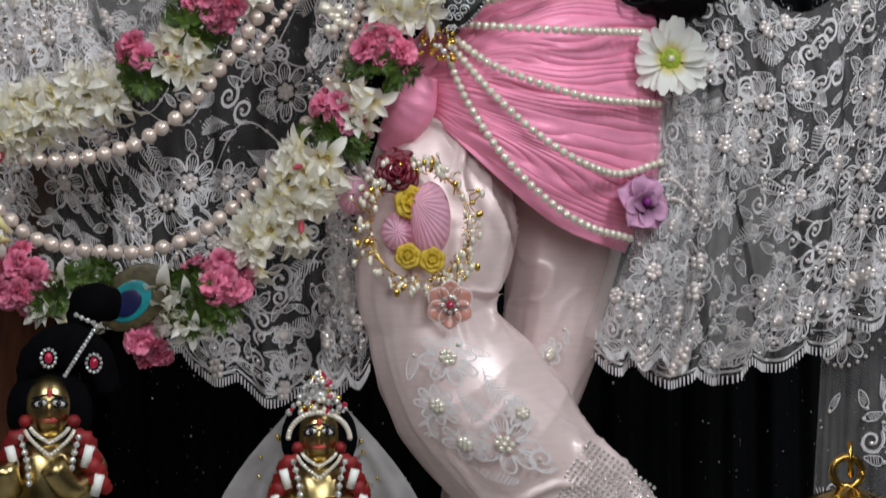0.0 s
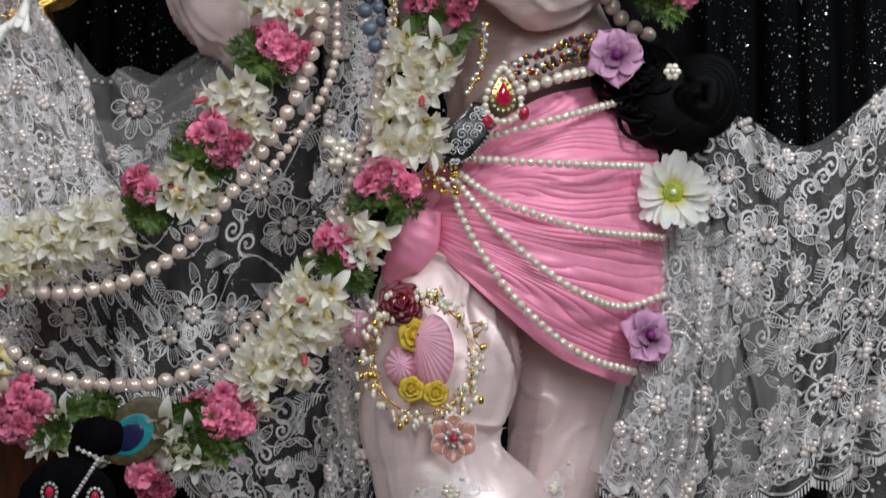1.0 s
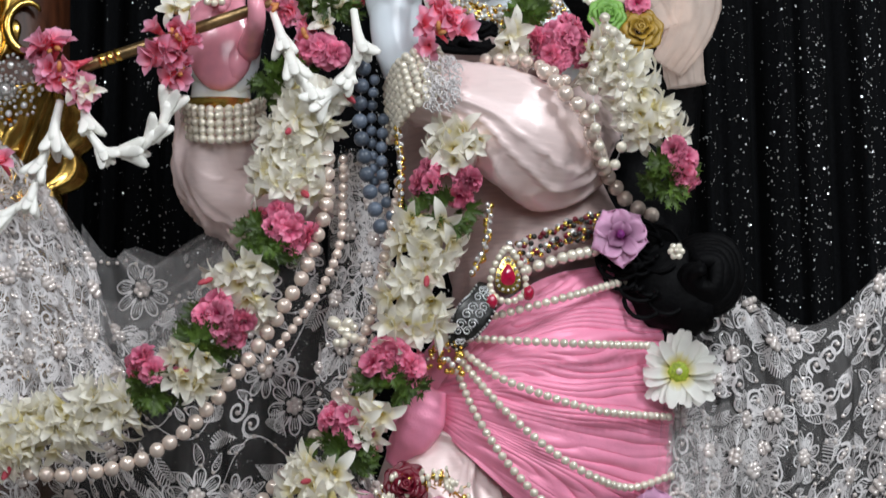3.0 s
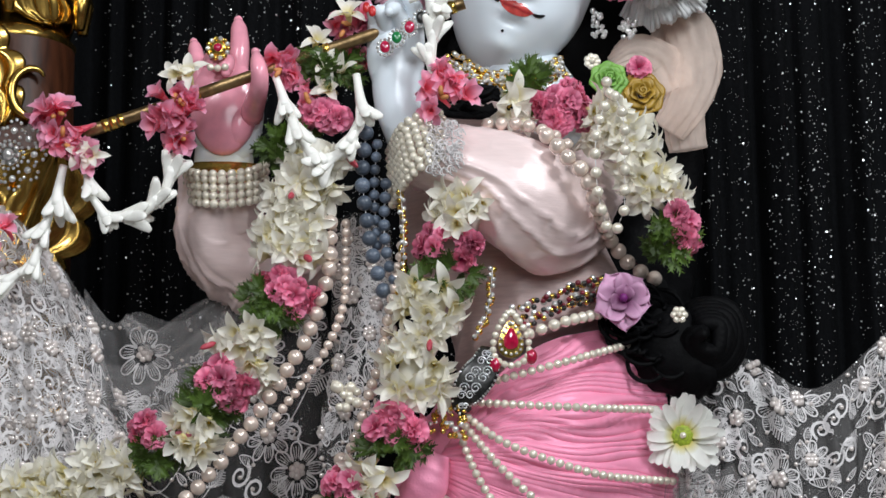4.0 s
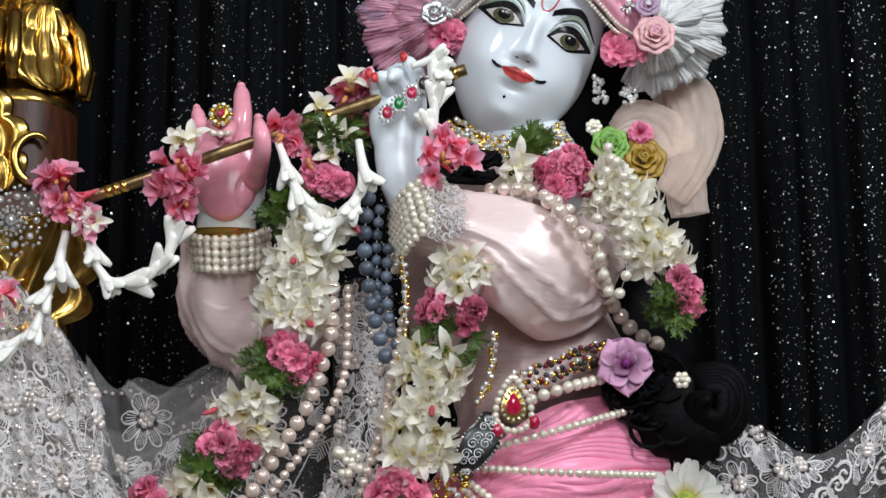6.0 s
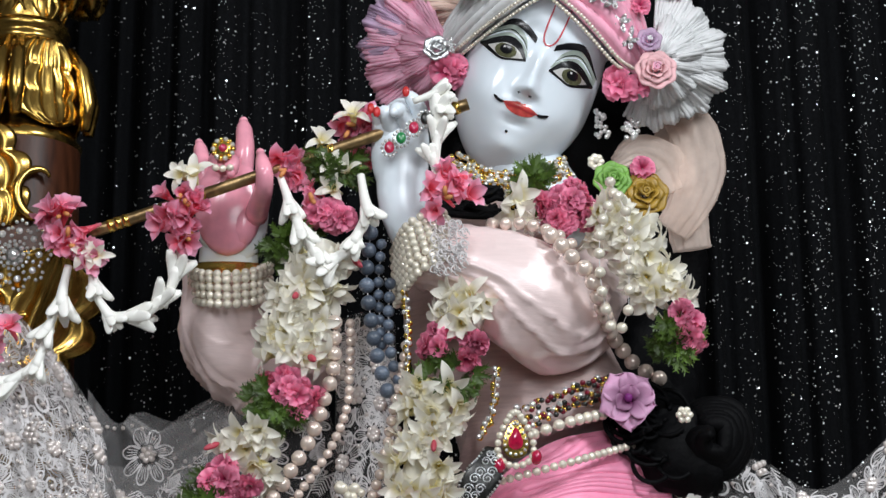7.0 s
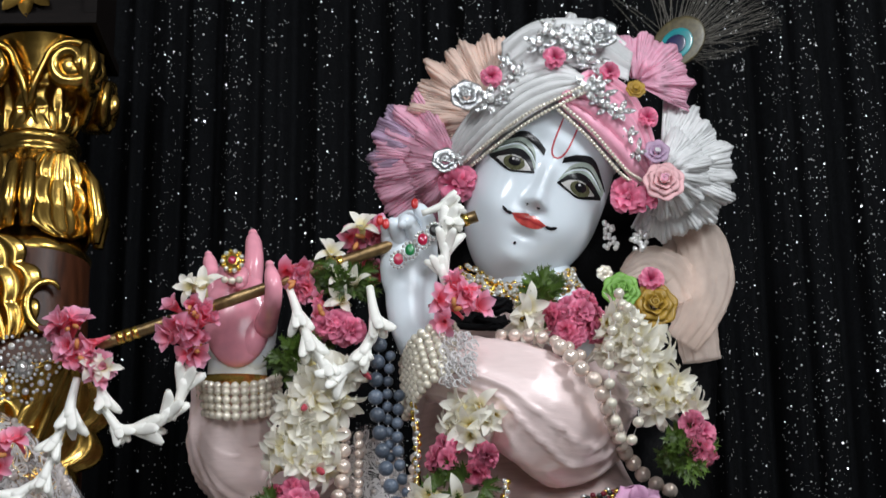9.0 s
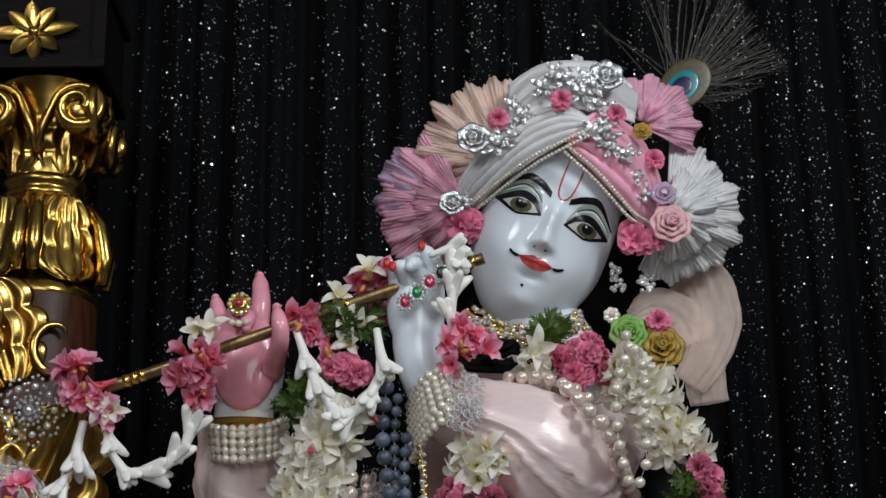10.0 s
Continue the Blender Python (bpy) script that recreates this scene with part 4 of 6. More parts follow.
def floret(open_, seed, wide0=0.46, long_=1.95, blunt=4.6):
    """White tuberose: a curved tube with two whorls of broad pointed petals; along +z, centimetres."""
    random.seed(seed)
    s = Shape()
    s.tube([Vector((0, 0, z)) for z in (-1.2, -0.4, 0.3)], [0.16, 0.22, 0.34], 7)
    for k in range(6):
        wide, L = wide0 * rnd(0.88, 1.12), long_ * rnd(0.9, 1.1)
        tilt = open_ * (1.25 if k % 2 else 0.72) + rnd(-0.12, 0.12)
        bend = rnd(-0.18, 0.18)
        out = []
        for i in range(8):
            t = i / 7
            a = tilt * (0.3 + 1.1 * t)
            h = L * t
            ww = wide * math.sin(math.pi * (0.14 + 0.62 * t)) ** 0.8 * (1 - t ** blunt) ** 0.55
            base = Vector((0.14 + h * math.sin(a), bend * t * t, 0.2 + h * math.cos(a)))
            out.append([base + Vector((-math.cos(a) * 0.38 * y * y * ww, y * ww, math.sin(a) * 0.38 * y * y * ww)) for y in (-1, -0.55, 0, 0.55, 1)])
        m = Matrix.Rotation(k * math.pi / 3 + rnd(-0.12, 0.12), 3, "Z")
        s.sheet([[m @ p for p in r] for r in out])
    s.ball(Vector((0, 0, 0.6)), 0.13, 1, 1)
    s.v = [tuple(c / 100 for c in p) for p in s.v]
    return s


def ruffle(seed, R=1.5, n=16):
    """A ruffled pink bloom of broad frilled petals; along +z, centimetres."""
    random.seed(seed)
    s = Shape()
    for k in range(n):
        layer = k / n
        L, w = R * rnd(0.85, 1.1), R * rnd(0.50, 0.68)
        a = 1.35 - 1.15 * layer + rnd(-0.15, 0.15)
        ph, rows = rnd(0, 6), []
        for i in range(6):
            t = i / 5
            ww = w * (0.16 + 0.84 * t ** 0.8)
            aa = a + 0.35 * t * t
            row = []
            for j in np.linspace(-1, 1, 9):
                wave = 0.13 * R * t * t * math.sin(j * 6.5 + ph) + 0.05 * R * t ** 3 * math.sin(j * 15 + ph * 2)
                h = L * t * (1 - 0.22 * j * j * t)
                row.append(Vector((0.1 + h * math.sin(aa) - math.cos(aa) * (wave + 0.25 * ww * j * j), j * ww, h * math.cos(aa) + math.sin(aa) * (wave + 0.25 * ww * j * j))))
            rows.append(row)
        m = Matrix.Rotation(k * 2.4, 3, "Z")
        s.sheet([[m @ p for p in r] for r in rows])
    s.v = [tuple(c / 100 for c in p) for p in s.v]
    return s


def leafmesh(seed):
    random.seed(seed)
    s = Shape()
    for a, L in ((0, 2.2), (0.6, 1.8), (-0.6, 1.8), (1.25, 1.3), (-1.25, 1.3)):
        L *= rnd(0.85, 1.1)
        m = Matrix.Rotation(a + rnd(-0.1, 0.1), 3, "Z")
        s.sheet([[m @ p for p in r] for r in petal(L, 0.26, 0.9, 0.0, 0.15, 0.5, 5)])
        for i in range(1, 5):
            t = i / 5
            z = L * (1 - math.cos(0.9 * t)) / 0.9
            for e in (-1, 1):
                p = m @ Vector((L * t * 0.95, e * 0.12, z))
                q = m @ Vector((L * (t + 0.26), e * 0.62 * (1.1 - 0.5 * t), z + 0.28 + rnd(-0.1, 0.15)))
                r = m @ Vector((L * (t + 0.20) * 0.95, e * 0.10, z + 0.12))
                s.add([p, q, r], [(0, 1, 2)])
    s.v = [tuple(c / 100 for c in p) for p in s.v]
    return s.mesh("leaf", LEAF)


FLORETS = [floret(o, k).mesh("tuberose", [PETAL, YELLOW]) for k, o in enumerate((0.48, 0.68, 0.90, 0.34))]
CARNS = [ruffle(k + 10, 1.5, 13).mesh("carnation", CARN) for k in range(4)]
LEAVES = [leafmesh(k + 30) for k in range(3)]
REDBIT = Shape().ball(Vector((0, 0, 0.008)), 0.0055, 0, 2, (0.6, 0.5, 1.6)).mesh("red_bud", mat("red_bud", (0.5, 0.06, 0.09), 0.5))
random.seed(11)


def bloom(parent, mesh, p, d, size):
    o = part(mesh.name.split(".")[0], mesh, None, parent)
    o.matrix_basis = Matrix.Translation(p) @ facing(d.normalized(), rnd(0, 6.28)) @ Matrix.Scale(size, 4)
    return o


def pieces(shape, name, mats, sizes):
    """Meshes cut from one shape after the given counts of vertices: the base first, then each petal."""
    out, v0 = [], 0
    for k, n in enumerate(sizes):
        q = Shape()
        for f, m in zip(shape.f, shape.m):
            if v0 <= f[0] < v0 + n:
                q.f.append(tuple(i - v0 for i in f))
                q.m.append(m)
        q.v = shape.v[v0:v0 + n]
        out.append(q.mesh(name if k == 0 else "petal", mats))
        v0 += n
    return out


def petalled(parent, meshes, p, d, size):
    """A bloom whose petals are parts of their own."""
    o = bloom(parent, meshes[0], p, d, size)
    for me in meshes[1:]:
        part("petal", me, None, o)
    return o


SPLITFLORETS = [pieces(floret(o, 80 + k), "tuberose", [PETAL, YELLOW], [21] + [40] * 6) for k, o in enumerate((0.55, 0.8))]
SPLITCARNS = [pieces(ruffle(90 + k, 1.5, 13), "carnation", CARN, [54] * 13) for k in range(3)]


def garland(label, parts, radius, d=-12.0):
    ob = thing("flower_garland", label, "garland", "flower garlands")
    for kind, pts in parts:
        c0 = ats(pts, d)
        L = max(length(c0), 0.004)
        n = max(2, int(L / {"w": 0.0062, "p": 0.0048, "g": 0.0042}[kind]))
        c = curve(c0, n)
        if kind == "w" and n > 3:
            part("stem_core", Shape().tube(c, radius * 0.42, 12), PETAL, ob)
        step = {"w": 3, "p": 6, "g": 7}[kind]
        for i, p in enumerate(c):
            t = (c[min(i + 1, n - 1)] - c[max(i - 1, 0)]).normalized()
            side = t.cross(Vector((0, 1, 0))).normalized()
            for k in range(step if kind != "w" else (2 if i % 3 else 3)):
                a = rnd(-1.75, 1.75)
                out = side * math.sin(a) + Vector((0, -1, 0)) * math.cos(a)
                if kind == "w":
                    q = (out * 0.9 + t * rnd(0.2, 1.0) + Vector((0, -0.15, 0))).normalized()
                    bloom(ob, random.choice(FLORETS), p + out * radius * rnd(0.30, 0.62), q, rnd(1.05, 1.35))
                    if random.random() < 0.035:
                        bloom(ob, REDBIT, p + out * radius * 0.95, q, 1.0)
                elif kind == "p":
                    bloom(ob, random.choice(CARNS), p + out * radius * rnd(0.40, 0.78), (out + t * rnd(-0.6, 0.6) + side * rnd(-0.4, 0.4)), rnd(0.66, 0.90))
                else:
                    bloom(ob, random.choice(LEAVES), p + out * radius * rnd(0.45, 0.85), (out * 0.7 + Vector((0, -0.6, 0)) + t * rnd(-0.5, 0.9)), rnd(0.62, 0.88))
    return ob


garland("long garland of white tuberoses with pink and green bands", [
    ("g", [(-10.3, 57.2), (-10, 54.8)]), ("p", [(-10.8, 51.2), (-10.5, 50.1)]), ("g", [(-15.1, 48.9), (-13.9, 47.7)]), ("w", [(-11, 47.7), (-12.7, 43.6), (-14.3, 36.7)]), ("p", [(-14, 33.9), (-15.1, 32.5)]), ("g", [(-15.7, 32.2), (-16.8, 30.7)]), ("w", [(-17.6, 29.5), (-19.2, 25.9)]),
    ("p", [(-19.5, 24.8), (-20.6, 23.2)]), ("g", [(-21.2, 22.8), (-22.8, 21.4)]), ("w", [(-22.2, 20.8), (-23.8, 18.6)]), ("p", [(-26.1, 19.7), (-26.3, 18.6)]), ("g", [(-27.2, 17.8), (-26.6, 16.1)]), ("w", [(-28.8, 16.1), (-33.4, 14.5), (-38.3, 12.8), (-44.3, 11.2)])], 0.030)
garland("thick garland of white tuberoses with pink carnation bands down the middle", [
    ("w", [(4.6, 42.0), (3.0, 39.6)]), ("p", [(2, 38.2), (1.6, 36.7)]), ("g", [(1.6, 35.1), (1.3, 33.8)]), ("w", [(0.2, 33.7), (-0.6, 28.7), (-1.9, 24.8), (-1.6, 22.2)]), ("p", [(-3.4, 20.5), (-4, 18.8)]), ("g", [(-3.4, 17.7), (-3.7, 16.7)]), ("w", [(-5.3, 15.8), (-5.6, 13)]),
    ("p", [(-7.5, 13.9), (-8.1, 13)]), ("g", [(-7.8, 11.6), (-8.3, 10.3)]), ("w", [(-9.2, 9.2), (-10.2, 7.9), (-13.5, 3.2), (-16.8, -0.3)]), ("p", [(-19.8, -1.1), (-18.8, -4.2)]), ("g", [(-21.8, -2), (-21, -6.9)]), ("w", [(-23.7, -3), (-23.4, -7.2)]),
    ("p", [(-26.2, -7.7), (-27.3, -8)]), ("g", [(-30, -1.9), (-31.1, -3)]), ("w", [(-33.3, -3.6), (-35, -6.3)]), ("g", [(-36.3, -3), (-35.5, -5.2)]), ("p", [(-37.4, -1.6), (-39.9, -4.1)]), ("w", [(-40.4, 0.8), (-43.2, 0.3)])], 0.033, -13.5)
garland("short white tuberose garland with pink and green tip", [
    ("w", [(8.1, 53.2), (9.6, 52.6)]), ("g", [(9.3, 54.4), (10.7, 54.1)]), ("p", [(12.7, 53.2), (13.5, 49.9)]), ("w", [(16.1, 51.4), (18.9, 49.3), (21.4, 45.4), (23, 42.2)]), ("g", [(22.6, 39), (24.8, 37.3)]), ("p", [(24.3, 38.7), (25.2, 39.9)])], 0.026, -11.0)


# ---- hair ----
random.seed(21)
hair = thing("hair", "black curled hair falling behind the statue's shoulder", "hair")
part("lock", cloth_tube([(6.1, 62.3, 3), (9.5, 59.2, 4), (15.3, 59.1, 4), (19.9, 57.8, 5), (22.6, 49.2, 6), (22.9, 42.2, 6), (21.5, 35.3, 4), (21.1, 31.9, 0)], (7, 8, 6, 4.5, 4, 4, 4.5, 4), 28, 0.5, 1.6, 60), HAIR, hair)
part("lock", cloth_tube([(5.6, 71.1, 4), (2, 64.8, 4), (3.1, 59.2, 4), (5.9, 55.6, 4)], (3, 3.5, 3.4, 4), 24, 0.6, 0.6, 40), HAIR, hair)
part("curl", cloth_tube([(19.8, 31.1, -3), (22, 28.3, -5), (24.8, 26.6, -6), (27.6, 26.6, -6)], (2.6, 3.8, 4.2, 3.4), 26, 0.7, 0.9, 40), HAIR, hair)
for k in range(7):
    q = [(24.3, 30.6, -5), (26.6, 31.7, -7), (29.6, 31.1, -7), (30.4, 27.7, -7), (28.6, 24.9, -7), (25.3, 25.5, -7), (24.8, 28.3, -8), (27.1, 29.4, -9)]
    s_ = 1 - 0.1 * k
    cx, cz = (27.3, 28.3)
    part("curl", Shape().tube(curve(ats([(cx + (p[0] - cx) * s_ + rnd(-0.2, 0.2), cz + (p[1] - cz) * s_, p[2] - 0.3 * k) for p in q]), 40), [0.0085 * math.sin(math.pi * (0.06 + 0.9 * i / 39)) ** 0.4 for i in range(40)], 12, 1.0), HAIR, hair)
for k in range(16):
    x, z = rnd(18.6, 23.7), rnd(25.6, 31.8)
    r = rnd(1.2, 2.4)
    part("curl", Shape().tube([at(x + r * math.cos(a), z + r * math.sin(a), -6 - 0.4 * a + rnd(-1, 0)) for a in np.linspace(0, 5.5, 18)], 0.0022, 7), HAIR, hair)
for k in range(6):
    part("curl", Shape().tube(curve([at((4.4, 53.5)[0] + rnd(-3, 3) + 1.4 * math.cos(a), (4.4, 52.6)[1] + rnd(-0.1, 0.1) + 1.5 * math.sin(a), -11 - 0.2 * a) for a in np.linspace(0, 6, 10)], 24), 0.003, 8), HAIR, hair)


def blossom_pin(p, r, petals, material, label, name="flower_pin", heart=PEARL):
    ob = thing(name, label, "ornament", "small pins")
    ctr = at(*p)
    me = Shape().ball(Vector((0, 0, 0)), r * 0.42, 0, 2, (1, 0.6, 1)).mesh("petal", material)
    for k in range(petals):
        o = part("petal", me, None, ob)
        a = 2 * math.pi * k / petals
        o.location = ctr + Vector((math.cos(a) * r * 0.62, 0, math.sin(a) * r * 0.62))
    part("heart", Shape().ball(ctr - Vector((0, r * 0.3, 0)), r * 0.33, 0, 2), heart, ob)
    return ob


blossom_pin((24.5, 30.6, -11), 0.0082, 6, PEARL, "small pearl flower pin in the black hair")
blossom_pin((16.5, 56.8, -4), 0.0085, 7, PEARL, "pearl ear stud with a gold rim", "ear_stud")

# ---- turban ----
turban = thing("turban", "silver-grey and pink silk turban with pleated fans", "turban")
part("crown_roll", Shape().ball(FC + FB * 0.092 - FN * 0.042, 0.076, 0, 3, (1.12, 1.0, 0.82), FB.to_track_quat("Z", "Y").to_matrix()), GREYSILK, turban)


def wrap_sheet(top, bottom, nu, nv, bulge, k, material, name="wrap"):
    T, B = ats(top), ats(bottom)
    g = coons(T, B, [T[0], (T[0] + B[0]) / 2 + Vector((0, -0.004, 0)), B[0]], [T[-1], (T[-1] + B[-1]) / 2 + Vector((0, -0.004, 0)), B[-1]], nu, nv)
    for i in range(nv):
        for j in range(nu):
            u, v = j / (nu - 1), i / (nv - 1)
            g[i, j, 1] += (-bulge * math.sin(math.pi * v) * (0.4 + 0.6 * math.sin(math.pi * u)) + 0.30 * math.sin(v * k + 3 * math.sin(u * 2.2) + u * 2 + 2.5 * noise.noise(Vector((u * 3, v * 3, k)))) + 0.12 * noise.noise(Vector((u * 6, v * 14, 1)))) / 100
    thick(part(name, Shape().sheet([[tuple(p) for p in r] for r in g]), material, turban), 0.002)


wrap_sheet([(-0.6, 68.3, -3), (2.1, 73.3, -6), (6.4, 78.5, -8), (11.8, 80.4, -9.5), (15.1, 78.4, -10.5)], [(1.2, 67.6, -4), (5, 70.9, -8), (8.9, 73.8, -10.5), (12.3, 75.9, -11.5), (14.4, 77, -11.5)], 50, 50, 1.2, 38, GREYSILK)
wrap_sheet([(13.2, 77.1, -11), (16, 79.3, -10), (19.5, 77.3, -8), (21.7, 72.8, -6), (22.6, 67.7, -4)], [(12.3, 75.6, -11), (14.9, 73.1, -11), (17.4, 69.9, -9.5), (19.4, 67.4, -7.5), (20.9, 66.1, -5)], 50, 40, 0.9, 30, TURBANPINK)
wrap_sheet([(6.5, 82.7, -4), (9.6, 84.8, -5), (13.2, 85.4, -6), (16.8, 84.6, -5), (20.3, 81.6, -4)], [(6.4, 77.5, -8), (9.4, 79.4, -9.5), (13, 79.7, -10), (16.6, 79, -9.5), (19.6, 78, -7.5)], 50, 40, 1.4, 20, GREYSILK)


def fan(ctr, R, a0, a1, pleats, material, d, label, lean=0.0, inner=0.12):
    """A pleated fan of cloth that opens between two angles (degrees)."""
    n = pleats * 6
    rows = []
    for i in range(15):
        t = inner + (1 - inner) * i / 14
        row = []
        for j in range(n + 1):
            a = math.radians(a0 + (a1 - a0) * j / n)
            ph = j / 6 * 2 * math.pi + 9.0 * noise.noise(Vector((j * 0.06, ctr[0], t * 1.4)))
            w = (math.sin(ph) + 0.6 * noise.noise(Vector((j * 0.25, t * 5, ctr[1])))) * (0.3 + 0.7 * t) * (0.6 + 0.6 * noise.noise(Vector((j * 0.05, 7, ctr[0]))))
            r = R * t * (1 + 0.05 * noise.noise(Vector((j * 0.3, ctr[1], 0))) * t + 0.17 * noise.noise(Vector((j * 0.06, ctr[0], 3))))
            row.append(at(ctr[0] + r * math.cos(a), ctr[1] + r * math.sin(a), d + lean * t + (0.22 + 0.3 * max(0, t - 0.75)) * w - 1.9 * math.sin(math.pi * t * 0.95) + 0.9 * max(0, t - 0.6) * math.sin(j * 0.21 + ctr[0]) + 1.1 * noise.noise(Vector((j * 0.05, t * 3, ctr[0] + 5))) + 0.35 * t * noise.noise(Vector((j * 0.35, t * 9, ctr[1])))))
        rows.append(row)
    thick(part("pleated_fan", Shape().sheet(rows), material, turban, label), 0.001)


fan((1.8, 68.9), 9.0, 115, 262, 44, PINKORG, -2, "pink pleated fan", 2)
fan((-0.3, 70.2), 7.2, 130, 200, 20, LILACORG, -1, "lilac pleated fan", 2)
fan((6, 73.9), 9.3, 85, 205, 40, PEACH, -3, "peach pleated fan", 3)
fan((13, 78.7), 6.8, 15, 165, 34, GREYSILK, -7, "silver-grey pleated fan", 3)
fan((20.4, 77.7), 5.8, -30, 115, 34, PINKORG, -5, "pink pleated fan", 2)
fan((22.8, 67.7), 5.0, -110, 80, 40, WHITESILK, -6.5, "white pleated inner fan", 2)
fan((1.8, 68.9), 5.6, 110, 255, 32, PINKORG, -4.5, "pink pleated inner fan", 2)
fan((22.7, 68), 7.5, -118, 85, 56, WHITESILK, -4, "white pleated fan", 2)
for pts in ([(14.9, 77.5, -12.6), (12.3, 76.2, -12.6), (8.9, 74.4, -11.8), (5.4, 71.7, -9.2), (1.6, 68.4, -5.5)], [(15.1, 76.8, -12.6), (12.5, 75.5, -12.6), (9.2, 73.6, -11.8), (5.8, 71, -9.2), (2, 67.8, -5.5)], [(12.6, 75.5, -12.6), (15.8, 72.4, -12), (19, 68.2, -10), (20.6, 66.9, -7)], [(12.3, 74.8, -12.6), (15.3, 71.7, -12), (18.5, 67.7, -10), (20.1, 66.4, -7)]):
    strand("pearl_string", "double string of tiny white pearls edging the turban", "pearl string", pts, 0.2, PEARL, gap=1.95, cord=False)
# organza scarf at the turban's side
scarf = thing("organza_scarf", "sheer peach organza scarf looped behind the shoulder", "scarf")
for q, r in (([(24.4, 62.7, 2), (26.4, 60.2, 1), (27.2, 56, 0), (25.9, 52.4, 0), (24, 49.4, 1)], (2, 3.6, 3.4, 3, 2.2)), ([(25, 61.5, 3), (24.1, 56.6, 2), (25.3, 51.8, 2), (25.9, 47.4, 2)], (2.2, 3.2, 3.0, 2.6)), ([(18.4, 56.6, -2), (21, 57.8, -1), (23.6, 56.6, 0), (24.8, 53.6, 0)], (0.8, 2.4, 3.0, 2.6)), ([(24, 64.6, 4), (25.1, 59, 4), (23.9, 53, 4)], (2, 2.8, 2.5))):
    part("loop", cloth_tube(q, [0.72 * v for v in r], 70, 0.25, 0.3, 60, r[0], 0.3), PEACHSHEER, scarf)


def rose(name, label, p, R, material, heart, rings=4, tilt=(0, -1, 0.1), leaves=0):
    """A cloth rose: rings of cupped petals round a tight heart."""
    ob = thing(name, label, "flower", "cloth flowers")
    ctr = at(*p)
    m0 = Matrix.Translation(ctr) @ facing(Vector(tilt).normalized(), rnd(0, 6))
    for k in range(rings):
        n = 4 + k
        rr = R * (0.28 + 0.72 * k / max(1, rings - 1))
        for j in range(n):
            a0 = 2 * math.pi * j / n + k * 0.7
            s = Shape()
            rows = []
            for i in range(6):
                t = i / 5
                row = []
                for q in np.linspace(-1, 1, 7):
                    a = a0 + q * math.pi / n * 1.25 * (0.6 + 0.4 * t)
                    rad = rr * (0.35 + 0.62 * t ** (1.3 - 0.18 * k)) + 0.06 * R * math.sin(q * 4 + k) * t
                    h = R * (0.62 - 0.16 * k) * math.sin(t * (2.2 if k > 1 else 1.5)) * (1 - 0.25 * q * q)
                    row.append(m0 @ Vector((rad * math.cos(a), rad * math.sin(a), h)))
                rows.append(row)
            s.sheet(rows)
            thick(part("petal", s, material, ob), 0.0006)
    c = [m0 @ Vector((R * 0.22 * (1 - t) * math.cos(t * 11), R * 0.22 * (1 - t) * math.sin(t * 11), R * 0.55)) for t in np.linspace(0, 1, 30)]
    part("heart", Shape().tube(c, R * 0.06, 6), heart, ob)
    return ob


rose("cloth_rose", "pale pink cloth rose on the turban's side", (23, 66.6, -9), 0.021, mat("shell_pink_petal", (0.80, 0.46, 0.48), 0.6), PINKORG)
rose("cloth_rose", "mustard gold cloth rose on the shoulder", (21.4, 53.2, -9), 0.023, GOLDROSE, GOLDROSE)
rose("cloth_rose", "lime green cloth rose beside the gold one", (18.1, 54.8, -9), 0.019, GREENROSE, GREENROSE)
rose("cloth_rose", "small mustard cloth rose on the turban", (20.5, 77.1, -10), 0.010, GOLDROSE, GOLDROSE)
rose("cloth_rose", "glossy maroon cloth rose on the thigh wreath", (-2.3, 7.7, -14), 0.022, MAROON, MAROON, 5)
def lisianthus(label, p, R, spin, tilt):
    """A few broad overlapping petals cupped round a dark heart."""
    ob = thing("lilac_rose", label, "flower", "cloth flowers")
    m0 = Matrix.Translation(at(*p)) @ facing(Vector(tilt).normalized(), spin)
    for k in range(7):
        inner = k > 4
        L, w, lift = (R * 0.62, R * 0.36, 1.0) if inner else (R * rnd(1.0, 1.2), R * rnd(0.62, 0.75), rnd(0.25, 0.5))
        rows = []
        for i in range(9):
            t = i / 8
            ww = w * math.sin(math.pi * (0.10 + 0.70 * t)) ** 0.7 * (1 - t ** 5) ** 0.5
            h = L * t
            rows.append([Vector((h * math.cos(lift * (1 - 0.6 * t)) * (1 - 0.12 * q * q), q * ww, h * math.sin(lift * (1.1 - 0.9 * t)) + 0.35 * ww * q * q + 0.05 * R * math.sin(q * 5 + k) * t)) for q in np.linspace(-1, 1, 9)])
        o = part("petal", Shape().sheet(rows), LISIANTHUS, ob)
        o.matrix_basis = m0 @ Matrix.Translation((0, 0, 0.0006 * k)) @ Matrix.Rotation((k * 2.6 if inner else k * 1.257) + rnd(-0.15, 0.15), 4, "Z")
        thick(o, 0.0005)
    part("heart", Shape().ball(m0 @ Vector((0, 0, R * 0.42)), R * 0.2, 0, 2, (0.75, 1.0, 0.8)), DEEPPURPLE, ob)
    return ob


